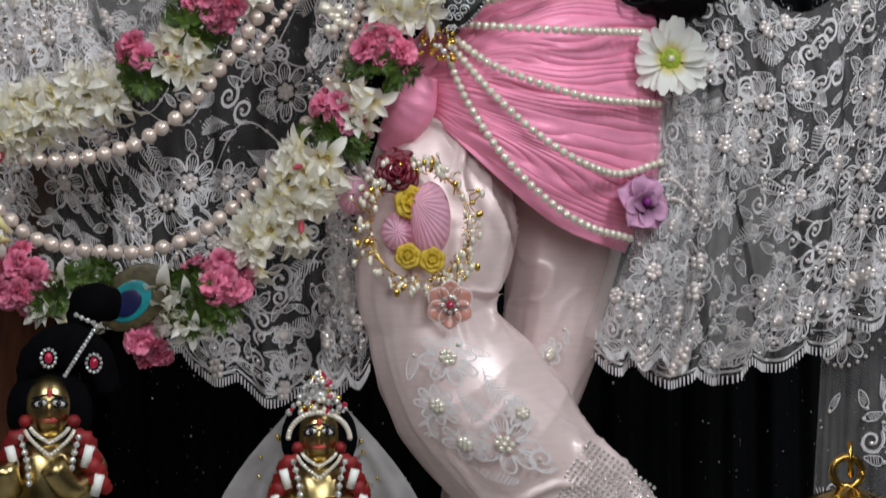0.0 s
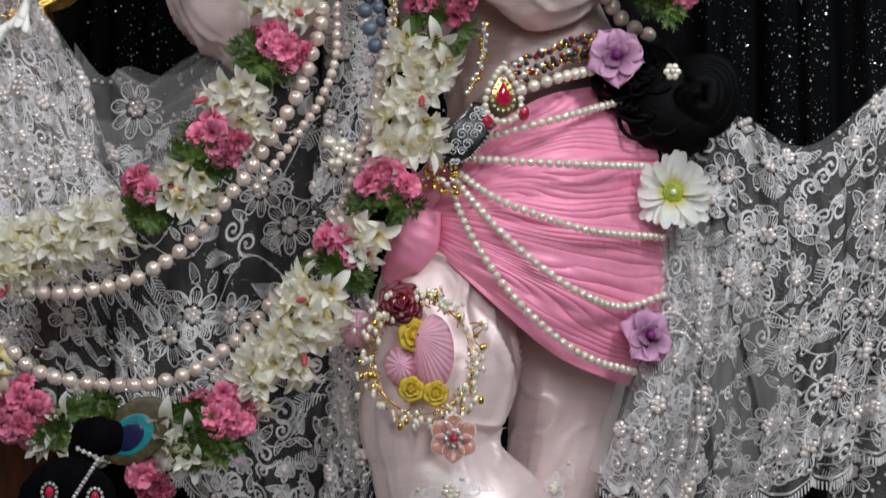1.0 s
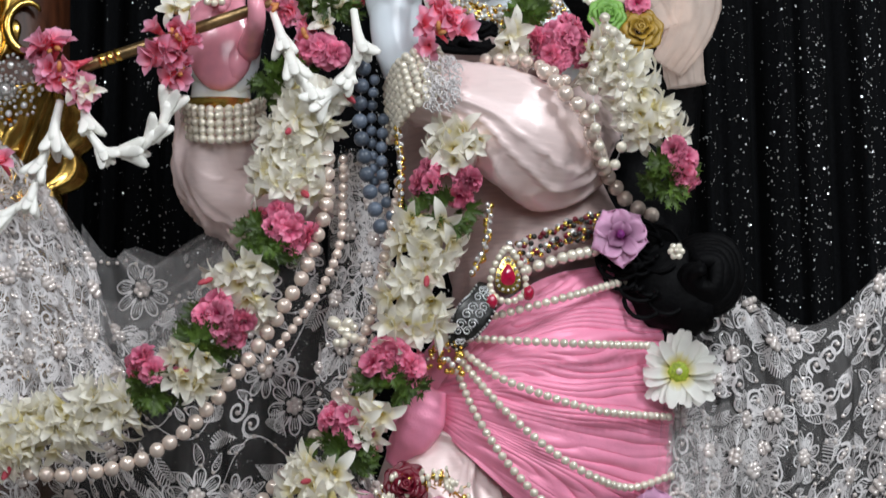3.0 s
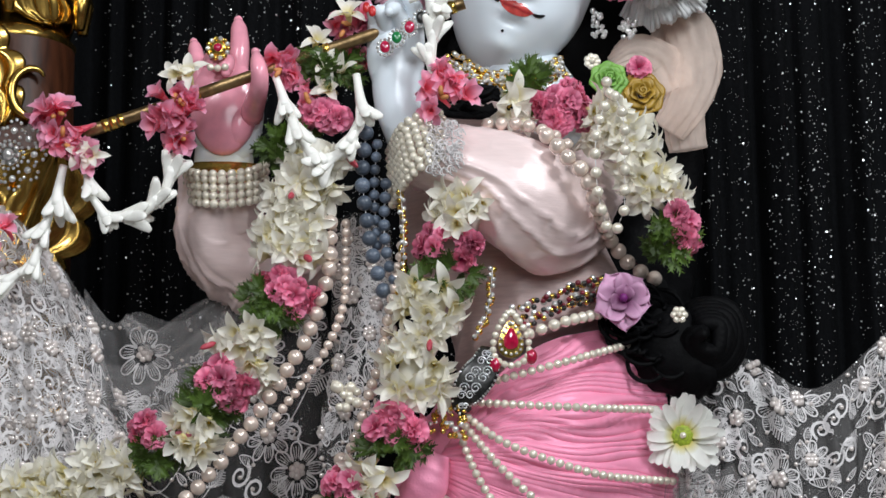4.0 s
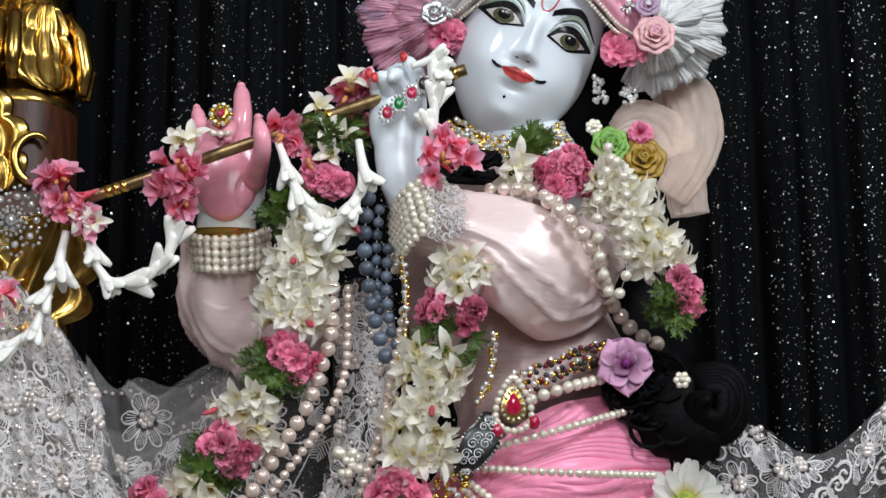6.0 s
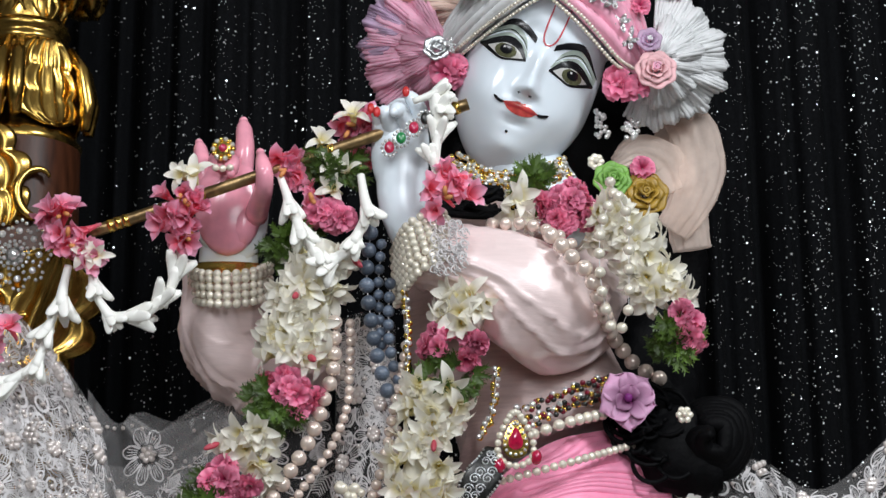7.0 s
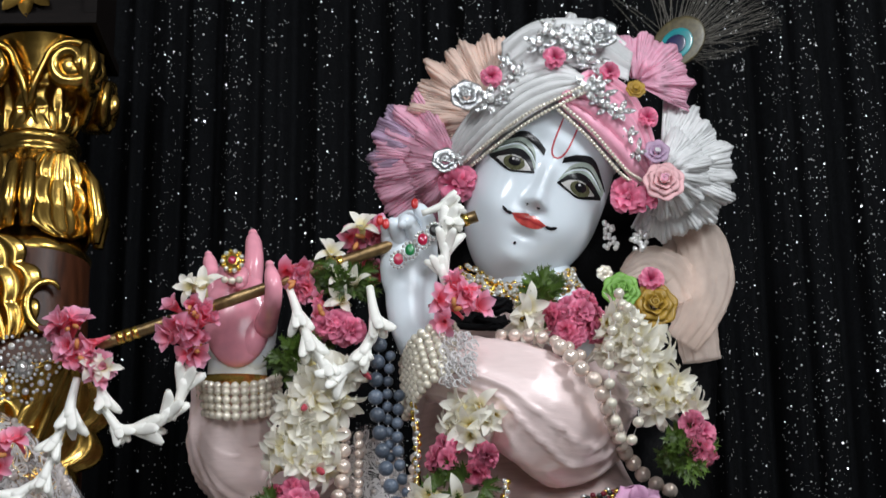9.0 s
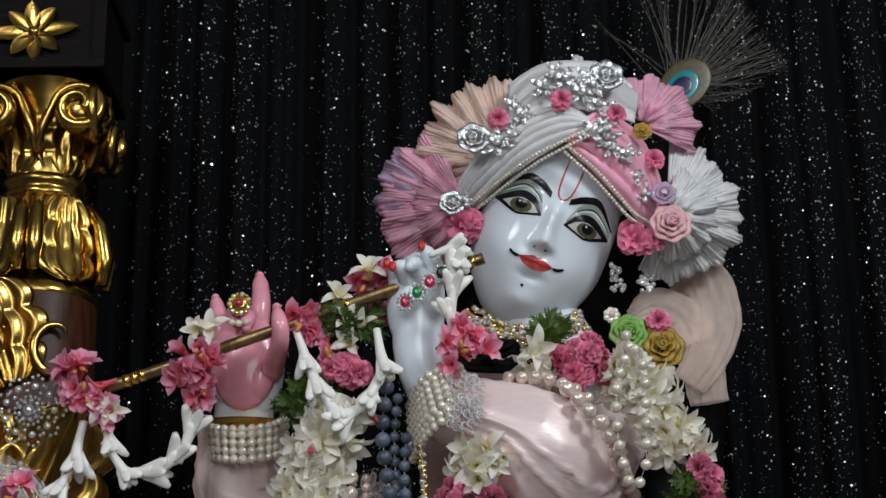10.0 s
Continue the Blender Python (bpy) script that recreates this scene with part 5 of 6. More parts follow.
lisianthus("lilac rose with a plum heart at the waist", (18.9, 32, -10), 0.0265, 0.9, (0, -1, 0.1))
lisianthus("lilac rose with a plum heart on the wrap's edge", (21.5, 4.4, -8), 0.0265, 0.2, (0.5, -1, 0.2))
rose("yellow_rose", "small yellow cloth rose in the thigh wreath", (-0.9, 4.6, -14), 0.016, YELLOW, YELLOW, 3)
rose("yellow_rose", "small yellow cloth rose in the thigh wreath", (-1.3, -0.6, -14), 0.012, YELLOW, YELLOW, 3)
rose("yellow_rose", "small yellow cloth rose in the thigh wreath", (1.1, -1, -14), 0.012, YELLOW, YELLOW, 3)
rose("silver_rose", "silver foil flower on the turban's brim", (2.6, 76.4, -10), 0.017, SILVER, SILVER, 3)
rose("silver_rose", "silver foil flower on top of the turban", (16.9, 83.4, -10.5), 0.018, SILVER, SILVER, 3)
rose("silver_rose", "silver foil flower at the temple", (0.3, 69.1, -7), 0.014, SILVER, SILVER, 3)
rose("lilac_rose", "small mauve cloth flower on the turban", (22.4, 69.9, -8.5), 0.013, LILACORG, GREYSILK, 3)


# ---- silver sprays on the turban ----
def spray(p, size, label):
    ob = thing("silver_brooch", label, "brooch", "turban brooches")
    ctr = at(*p)
    for k in range(5):
        a = k * 1.257 + rnd(-0.3, 0.3)
        s = Shape()
        rows = petal(size * rnd(0.75, 1.15), size * 0.22, 0.5, 0, size * 0.1, 0.3)
        m = Matrix.Translation(ctr) @ Matrix.Rotation(math.pi / 2, 4, "X") @ Matrix.Rotation(a, 4, "Z")
        s.sheet([[m @ q for q in r] for r in rows])
        lf = thick(part("leaf", s, SILVER, ob), 0.0006)
        part("stone", Shape().ball(m @ Vector((size * 0.6, 0, size * 0.25)), size * 0.14, 0, 2), CRYSTAL, lf)
    part("heart", Shape().ball(ctr - Vector((0, 0.004, 0)), size * 0.24, 0, 2), CRYSTAL, ob)


for p, r in (((5.1, 75.9, -10.5), 0.017), ((6.6, 76.8, -11), 0.012), ((7.9, 79.1, -10.5), 0.016), ((7, 80.4, -10), 0.012), ((10.4, 82.4, -10.5), 0.017), ((12.5, 83.3, -11), 0.018), ((14.3, 81.7, -11.5), 0.019), ((15.5, 82.6, -11), 0.016), ((11.6, 84.3, -10), 0.014), ((15, 83.6, -10.5), 0.015),
             ((16, 80.3, -11), 0.015), ((15.3, 77.1, -12.5), 0.018), ((16.8, 76.4, -12), 0.015), ((17.4, 75.1, -11.5), 0.013), ((18.8, 74.6, -11), 0.014), ((19.6, 72, -9.5), 0.012), ((20.4, 70, -8.5), 0.013), ((16.6, 77.9, -12), 0.012), ((1.5, 69.5, -7.5), 0.010)):
    spray(p, r, "sparkling silver leaf brooch set with stones on the turban")
pinkbits = thing("pink_blooms", "small deep pink blooms tucked into the turban", "flowers")
for p, r in (((1.4, 66.7, -6), 1.2), ((19.3, 64.9, -8), 1.1), ((20.8, 64.6, -8), 0.9), ((18.8, 65.9, -8), 0.8), ((12, 80.8, -12), 0.75), ((17.8, 79, -11), 0.7), ((21.6, 73.8, -8), 0.7), ((5.2, 78.7, -10), 0.7), ((21.2, 56, -9), 0.8), ((2.3, 67, -6), 0.9)):
    petalled(pinkbits, random.choice(SPLITCARNS), at(*p), Vector((rnd(-0.4, 0.4), -1, rnd(-0.4, 0.4))), r)
earring = thing("earring", "drop earring of small silver beads beside the face", "earring")
for k in range(44):
    x, z = ((17.2, 60.9) if k < 22 else (19.7, 60.3))
    part("bead", Shape().ball(at(x + rnd(-0.7, 0.7) + (0.04 * (k % 22) if k > 21 else 0), z + rnd(-1.5, 1.5) * (1 if k < 22 else 0.7), -5), 0.0026, 0, 2), CRYSTAL, earring)


# ---- peacock feathers ----
def feather(root, eye, tips, size, label):
    ob = thing("peacock_feather", label, "feather", "peacock feathers")
    r, e = at(*root), at(*eye)
    part("shaft", Shape().tube([r, (r + e) / 2, e], [0.0012, 0.001, 0.0006], 6), BARB, ob)
    barbs = Shape()
    for (x0, z0, d0), (x1, z1, d1), n in tips:
        for k in range(n):
            t = k / max(1, n - 1)
            b = at(x0 + (x1 - x0) * t + rnd(-0.5, 0.5), z0 + (z1 - z0) * t + rnd(-0.5, 0.5), d0)
            o = r.lerp(e, rnd(0.55, 1.0))
            mid = o.lerp(b, 0.5) + Vector((rnd(-1, 1), rnd(-1, 1), rnd(-1, 1))) * 0.006
            c = curve([o, mid, b], 14)
            barbs.tube(c, [0.00055 * (1 - 0.7 * i / 13) for i in range(14)], 4, caps=False)
            for i in range(4, 14):
                for q in (-1, 1):
                    p = c[i]
                    dv = (c[i] - c[i - 1]).normalized()
                    sd = dv.cross(Vector((0, 1, 0))) * q
                    w = p + (dv + sd * 0.6).normalized() * rnd(0.003, 0.007)
                    barbs.add([p, w, p + dv * 0.0005], [(0, 1, 2)])
    part("barb_fringe", barbs, BARB, ob, "loose grey-brown barbs", kind="stuff")
    dr = (e - r).normalized()
    rot = Matrix.Rotation(math.atan2(dr.x, dr.z), 3, "Y")
    for k, (sz, mt, nm, off) in enumerate(((1.0, BRONZE, "eye_rim", 0.0), (0.62, TEAL, "eye_ring", -0.14), (0.40, NAVY, "eye_heart", -0.22))):
        part(nm, Shape().ball(e + dr * size * off - Vector((0, 0.0030 * (k + 1), 0)), size * sz, 0, 3, (0.72, 0.05, 1.0), rot), mt, ob)
    return ob


feather((21.3, 77.3, 2), (25.3, 82.5, 0), [((20.3, 94.8, 2), (31.3, 93.9, 2), 26), ((30.7, 93.2, 2), (33.2, 89.8, 2), 24), ((33.2, 89.1, 2), (36.5, 84.1, 2), 30), ((28, 79.9, 2), (33.7, 83.1, 2), 16), ((15.8, 90.4, 3), (17.3, 88.6, 3), 3)], 0.034, "peacock feather with a teal eye standing in the turban")
feather((-32, -8.4, -14), (-27.9, -4.5, -16), [((-24.5, -1.4, -14), (-23.4, -6.4, -14), 20), ((-28.4, -1.4, -14), (-24.5, -1.1, -14), 14), ((-26.7, -8, -14), (-24, -6.9, -14), 10)], 0.036, "small peacock feather with a dark blue eye over the figurine")

# ---- flute ----
flute = thing("flute", "slender gold flute wound with wire, held in both palms", "flute")
fa, fb = at(*(-35, 49.5, -11)), at(*(3.5, 63.1, -14))
part("tube", Shape().tube([fa.lerp(fb, t) for t in np.linspace(0, 1, 30)], 0.0057, 20), mat("flute_gold", (0.27, 0.18, 0.085), 0.4, 0.85, vary=0.5, scale=90), flute)
for t in (0.06, 0.08, 0.10, 0.30, 0.46, 0.62, 0.64, 0.97):
    q = fa.lerp(fb, t)
    part("wire_ring", Shape().tube([q - (fb - fa).normalized() * 0.003, q + (fb - fa).normalized() * 0.003], 0.0065, 16), FOIL, flute)
CALYX = mat("orange_calyx", (0.62, 0.25, 0.08), 0.5)


OL = [pieces(floret(o, 60 + k, 0.56, 1.75, 7.0), "oleander", [OLEANDER, CALYX], [21] + [40] * 6) for k, o in enumerate((0.25, 0.5, 0.8))]


def bunch(p, n, size, spreadx, label):
    ob = thing("oleander_bunch", label, "flowers", "flute flowers")
    for k in range(n):
        q = (p[0] + rnd(-1, 1) * spreadx, p[1] + rnd(-1, 1) * spreadx, p[2] + rnd(-1, 0))
        petalled(ob, random.choice(OL), at(*q), Vector((rnd(-1, 1), -0.7, rnd(-0.9, 1))), size * rnd(0.85, 1.15))
    for k in range(max(2, n // 4)):
        a = at(p[0] + rnd(-1, 1) * spreadx * 0.5, p[1] + rnd(-1, 1) * spreadx * 0.5, p[2] - 2)
        b = a + Vector((rnd(-0.009, 0.009), -0.004, rnd(-0.009, 0.009)))
        part("calyx", Shape().tube([a, (a + b) / 2, b], [0.002, 0.0026, 0.0016], 6), CALYX, ob)
    return ob


for p, n, sz, sp in (((-37.8, 51.7, -12), 5, 1.1, 0.9), ((-36.3, 48.4, -12), 12, 1.05, 1.7), ((-25.3, 52.2, -13), 13, 1.05, 1.6), ((-25.6, 49.4, -12), 5, 0.95, 1.1), ((-14.9, 56.5, -12), 10, 0.95, 1.5), ((-12.8, 52.8, -12), 3, 0.8, 1.0), ((-8.4, 60.2, -11), 8, 0.9, 1.6), ((-7.6, 56.9, -10), 7, 0.9, 1.4), ((1, 53.7, -16), 11, 1.0, 2.2), ((-43.3, 38.6, -10), 5, 0.9, 1.5)):
    bunch(p, n, sz, sp, "bunch of bright pink oleander blooms tied to the flute")


WAX = mat("waxy_white_petal", (0.98, 0.97, 0.90), 0.35, vary=0.04, spread=0.04, sub=0.2)


def trumpet(c, size):
    """A white tuberose bud: a long waxy tube that opens into blunt thick lobes."""
    s = Shape()
    n = len(c)
    s.tube(c, [size * (0.36 + 0.30 * (i / (n - 1)) ** 2) for i in range(n)], 12)
    end, d = c[-1], (c[-1] - c[-2]).normalized()
    m = Matrix.Translation(end) @ facing(d, rnd(0, 6))
    for k in range(5):
        spread, L = rnd(0.2, 0.75), size * rnd(1.7, 2.4)
        mm = m @ Matrix.Rotation(k * 1.257 + rnd(-0.2, 0.2), 4, "Z")
        pts = [mm @ Vector((size * 0.28 + L * t * t * math.sin(spread), 0, L * (t - 0.45))) for t in np.linspace(0, 1, 7)]
        s.tube(pts, [size * (0.32, 0.42, 0.48, 0.50, 0.49, 0.42, 0.20)[i] for i in range(7)], 10, 0.45)
    return s


def bud_string(pts, label, d=0.0):
    ob = thing("tuberose_string", label, "flower string", "flute flowers")
    c0 = ats(pts, d)
    L = length(curve(c0, 60))
    n = max(2, int(L / 0.026))
    c = curve(c0, n * 3 + 1)
    part("thread", Shape().tube(c, 0.0006, 5), THREAD, ob)
    for k in range(n):
        a, b = c[k * 3], c[k * 3 + 3]
        o = Vector((rnd(-1, 1), -0.4, rnd(-1, 1))) * 0.004
        part("tuberose_bud", trumpet(curve([a - (b - a) * 0.3, a.lerp(b, 0.5) + o * 0.3, b + o], 8), 0.0098 * rnd(0.9, 1.15)), WAX, ob)


bud_string([(-34.6, 46.4, -12), (-34.2, 43.2, -12), (-32.2, 40.8, -12), (-29.1, 40.8, -12), (-26.3, 43.7, -12), (-25.6, 48.7, -12)], "string of white tuberose buds looped under the flute")
bud_string([(-37.1, 45.2, -12), (-38.1, 40.9, -12), (-39.6, 36.3, -12), (-42.8, 34, -12)], "string of white tuberose buds hanging from the flute")
bud_string([(-15.4, 54.6, -14), (-13.6, 50.1, -15), (-11.9, 47.1, -15)], "string of white tuberose buds looped before the garland")
bud_string([(-7.4, 54.5, -14), (-7.1, 50, -15), (-9.1, 46.8, -15), (-11.3, 46.4, -15)], "string of white tuberose buds looped before the garland")
bud_string([(0.4, 54.5, -16), (0.1, 59, -16), (0.2, 63.2, -16)], "string of white tuberose buds wound round the flute hand")
bud_string([(-1.6, 63.6, -16), (0.4, 64.2, -16), (1.3, 62.6, -16)], "short string of white tuberose buds over the fingers")

whites = thing("white_blooms", "loose white blooms tucked beside the oleanders", "flowers")
for x, z, d in ((-25.6, 55.4, -14), (-24.4, 55.2, -14), (-10.8, 55.7, -13), (-8.8, 55.3, -13), (-10, 53.9, -13), (-11.7, 58.8, -12), (-35.8, 47.3, -13), (-34.1, 47.1, -13), (-8.3, 61.5, -13)):
    petalled(whites, random.choice(SPLITFLORETS), at(x, z, d), Vector((rnd(-0.6, 0.6), -1, rnd(-0.3, 0.7))), rnd(0.9, 1.2))
wb = thing("wrist_band", "gold band under the pearl bracelets", "bracelet", "bracelets")
part("band", Shape().tube(ats([(-20.8, 46.1, -5), (-20.8, 44.4, -4.8), (-20.9, 42.4, -4.5)]), [0.0385, 0.0395, 0.0385], 28, 0.8), FOIL, wb)

# ---- jewellery of the palms ----
ringj = thing("finger_ring", "round gold ring with a ruby and pearl drops", "ring")
q = at(*(-21.6, 58.4, -10))
for k in range(14):
    a = k * 2 * math.pi / 14
    part("gold_petal", Shape().ball(q + Vector((math.cos(a) * 0.0098, 0, math.sin(a) * 0.0098)), 0.0026, 0, 2), CRYSTAL if k % 2 else FOIL, ringj)
plt = part("plate", Shape().ball(q, 0.0088, 0, 2, (1, 0.35, 1)), FOIL, ringj)
part("stone", Shape().ball(q - Vector((0, 0.003, 0)), 0.0042, 0, 3, (1, 0.6, 1)), RUBY, plt, "round ruby")
for k in (-1, 0, 1):
    part("pearl_drop", Shape().ball(q + Vector((k * 0.007, 0, -0.019 - 0.001 * (k == 0))), 0.0036, 0, 3), PEARL, ringj)
chain = thing("palm_chain", "jewelled chain of gold-rimmed coloured stones across the knuckles", "jewellery")
for p, r, mt in (((-4.6, 58.4, -15.5), 0.0056, RUBY), ((-3.4, 59.4, -16), 0.0056, EMERALD), ((-2.1, 60.5, -16.5), 0.0056, RUBY), ((-0.9, 61.5, -16.5), 0.0056, OXID)):
    q = at(*p)
    for k in range(12):
        a = k * math.pi / 6
        part("rim_stone", Shape().ball(q + Vector((math.cos(a) * r * 1.25, 0, math.sin(a) * r * 1.4)), 0.0017, 0, 2), CRYSTAL, chain)
    part("stone", Shape().ball(q - Vector((0, 0.002, 0)), r, 0, 3, (0.85, 0.5, 1.05)), mt, chain)
brooch = thing("rhinestone_brooch", "round rhinestone brooch of clustered crystals at the flute's end", "brooch")
c = at(*(-42.3, 47.2, -9))
for k in range(9):
    a = k * 2 * math.pi / 9
    for j in range(9):
        t = j * 2 * math.pi / 9
        r, w = 0.024 + 0.011 * math.cos(t), 0.0075 * math.sin(t)
        part("stone", Shape().ball(c + Vector((r * math.cos(a) - w * math.sin(a), -0.004, r * math.sin(a) + w * math.cos(a))), 0.0019, 0, 2), CRYSTAL, brooch)
    part("stone", Shape().ball(c + Vector((0.024 * math.cos(a), -0.005, 0.024 * math.sin(a))), 0.0036, 0, 2, (1, 0.6, 1)), CRYSTAL, brooch)
    part("stone", Shape().ball(c + Vector((0.0095 * math.cos(a), -0.006, 0.0095 * math.sin(a))), 0.0026, 0, 2), CRYSTAL, brooch)
part("stone", Shape().ball(c - Vector((0, 0.007, 0)), 0.0058, 0, 2, (1, 0.6, 1)), CRYSTAL, brooch)
part("backing", Shape().tube([c + Vector((0, 0.002, 0)), c], 0.009, 24, up=Vector((0, 0, 1))), SILVER, brooch)

# ---- waist ornaments ----
pend = thing("ruby_pendant", "drop-shaped ruby pendant rimmed with gold and pearls", "pendant")
q = at(*(7.8, 28.3, -14))
drop = lambda a: Vector((0.62 * math.sin(a) * (1 - 0.45 * math.cos(a)), 0, math.cos(a)))
plt = part("plate", Shape().sheet([[q + drop(a) * 0.0175 * k + Vector((0, -0.003 * (1 - k), 0)) for a in np.linspace(0, 2 * math.pi, 33)] for k in (0.02, 0.6, 0.9, 1.0)]), FOIL, pend)
part("stone", Shape().sheet([[q + drop(a) * 0.0100 * k + Vector((0, -0.0055 * (1 - 0.6 * k * k), 0)) for a in np.linspace(0, 2 * math.pi, 33)] for k in (0.02, 0.4, 0.75, 1.0)]), RUBY, plt, "drop-shaped ruby")
for k in range(22):
    part("pearl", Shape().ball(q + drop(k * 2 * math.pi / 22) * 0.0245, 0.0034, 0, 2), PEARL, pend)
for k in range(16):
    part("crystal", Shape().ball(q + drop(k * math.pi / 8) * 0.0145 - Vector((0, 0.002, 0)), 0.0016, 0, 2), CRYSTAL, plt)
part("ruby_drop", Shape().ball(at(*(9.8, 26.5, -14)), 0.0062, 0, 2, (0.9, 0.9, 1.2)), RUBY, pend)
part("ruby_drop", Shape().ball(at(*(6.2, 25.7, -14)), 0.0062, 0, 2, (0.9, 0.9, 1.2)), RUBY, pend)
clasp = thing("silver_clasp", "paisley-shaped oxidised silver clasp with scroll relief", "clasp")
c = curve(ats([(5.5, 27.5, -13.5), (5.1, 25.5, -14), (3.8, 23.6, -14), (3, 21.9, -13.5), (3.4, 21, -13)]), 20)
part("plate", Shape().tube(c, [0.0165 * math.sin(math.pi * (0.08 + 0.86 * i / 19)) ** 0.7 for i in range(20)], 16, 0.18), OXID, clasp)
for k in range(14):
    o = c[2 + 5 * (k // 2) // 2] + Vector(((0.0058 if k % 2 else -0.0058) * math.sin(math.pi * (0.1 + 0.8 * (k // 2) / 6)), -0.0042, 0))
    R = 0.0052 * math.sin(math.pi * (0.2 + 0.6 * (k // 2) / 6))
    part("scroll", Shape().tube([o + Vector((R * (1 - 0.75 * t) * math.cos(t * 9), 0, R * (1 - 0.75 * t) * math.sin(t * 9))) for t in np.linspace(0, 1, 26)], 0.0006, 6), SILVER, clasp)
for e in (-1, 1):
    for i in range(1, 19):
        t = (c[i + 1] - c[i - 1]).normalized().cross(Vector((0, 1, 0)))
        part("bead", Shape().ball(c[i] + t * e * 0.0155 * math.sin(math.pi * (0.08 + 0.86 * i / 19)) ** 0.7 - Vector((0, 0.002, 0)), 0.0013, 0, 2), SILVER, clasp)
tassel = thing("gold_tassel", "cluster of small gold beads under the clasp", "tassel")
for k in range(50):
    x, z = (1.6, 20.2)
    part("bead", Shape().ball(at(x + rnd(-1.8, 1.6), z + rnd(-1.7, 1.5), -13 + rnd(-0.6, 0.6)), 0.0022 * rnd(0.8, 1.5), 0, 2), FOIL if k % 4 else CRYSTAL, tassel)
side = thing("pearl_spray", "spray of cream pearls beside the garland", "ornament")
for k in range(12):
    x, z = (-8.4, 22.5)
    part("pearl", Shape().ball(at(x + rnd(-1.6, 1.6), z + rnd(-1.3, 1.3), -13), 0.0045 * rnd(0.8, 1.3), 0, 2), PEARL, side)

# ---- daisy ----
daisy = thing("daisy", "large white daisy with a green heart pinned at the hip", "flower")
q = at(*(24.4, 18.6, -8))
rows = petal(0.034, 0.0056, 0.3, 0, 0.005, 0.35, 8, 0.86, 0.40)
me = Shape().sheet(rows).mesh("petal", DAISY)
for k in range(38):
    o = part("petal", me, None, daisy)
    o.matrix_basis = Matrix.Translation(q + Vector((0, 0.002 * (k % 3), 0))) @ Matrix.Rotation(math.pi / 2, 4, "X") @ Matrix.Rotation(k * 2 * math.pi / 18 * 1.03 + rnd(-0.08, 0.08), 4, "Z") @ Matrix.Rotation(rnd(-0.35, 0.1), 4, "Y") @ Matrix.Scale(rnd(0.85, 1.08), 4)
hrt = part("heart", Shape().ball(q - Vector((0, 0.002, 0)), 0.0110, 0, 3, (1, 0.35, 1)), LIME, daisy, "yellow-green heart")
part("pearl", Shape().ball(q - Vector((0, 0.006, 0)), 0.0032, 0, 2), PEARL, hrt, "single white pearl")

# ---- thigh wreath and peach flower ----
wreath = thing("wire_wreath", "wreath of gold wire twigs with pearls on the thigh", "wreath")
for k in range(170):
    a = rnd(0, 6.28)
    x, z = (-0.2, 2.4)
    R = rnd(4.2, 5.6)
    b = at(x + R * math.cos(a), z + R * 1.12 * math.sin(a), -14)
    e = b + Vector((math.cos(a + rnd(-1.4, 1.4)), -0.5, math.sin(a + rnd(-1.4, 1.4)))) * rnd(0.005, 0.013)
    tw = part("twig", Shape().tube(curve([b, b.lerp(e, 0.5) + Vector((rnd(-1, 1), 0, rnd(-1, 1))) * 0.002, e], 5), 0.0007, 5), FOIL, wreath)
    part("pearl", Shape().ball(e, 0.0029 * rnd(0.7, 1.25), 0, 2, (0.8, 0.8, 1.2)), PEARL if k % 6 else FOIL, tw)
x, z = (-0.2, 2.4)
for k in range(3):
    part("twig", Shape().tube([at(x + (4.7 + 0.2 * k) * math.cos(a), z + 5.4 * math.sin(a), -14 - 0.4 * math.sin(a * 5 + k)) for a in np.linspace(0.3, 6.6, 60)], 0.0004, 5), FOIL, wreath)
puff = thing("cloth_puff", "gathered pink cloth puff in the middle of the wreath", "cloth flower")
x, z = (0.9, 3.0)
part("gathered_puff", Shape().sheet([[at(x + 2.0 * math.cos(a) * math.sin(t) - 1.6 * (1 - math.sin(t)), z + 1.8 * (1 - math.sin(t)) + 3.7 * math.sin(a) * math.sin(t), -13 - 2.2 * abs(math.cos(t)) - (0.13 * math.sin(a * 25 + 3 * math.sin(a * 2)) + 0.25 * noise.noise(Vector((math.cos(a) * 3, math.sin(a) * 3, t * 2)))) * math.sin(t)) for a in np.linspace(0, 2 * math.pi, 140)] for t in np.linspace(0.05, 1.9, 16)]), PINKORG, puff)
for p in ((-2.3, 1.8, -13), (-6.6, 5.4, -11)):
    x, z = p[0], p[1]
    part("gathered_puff", Shape().sheet([[at(x + 1.6 * math.cos(a) * math.sin(t), z + 1.9 * math.sin(a) * math.sin(t), p[2] - 1.3 * abs(math.cos(t)) - 0.15 * math.sin(a * 14) * math.sin(t)) for a in np.linspace(0, 2 * math.pi, 90)] for t in np.linspace(0.05, 1.9, 12)]), PINKORG, puff)
pf = thing("peach_flower", "translucent peach six-petal flower with a jewelled heart", "flower")
q = at(*(2.8, -5.3, -14.5))
PEACHGLASS = mat("peach_resin", (0.78, 0.38, 0.30), 0.15, vary=0.1, coat=0.5, thin=0.3)
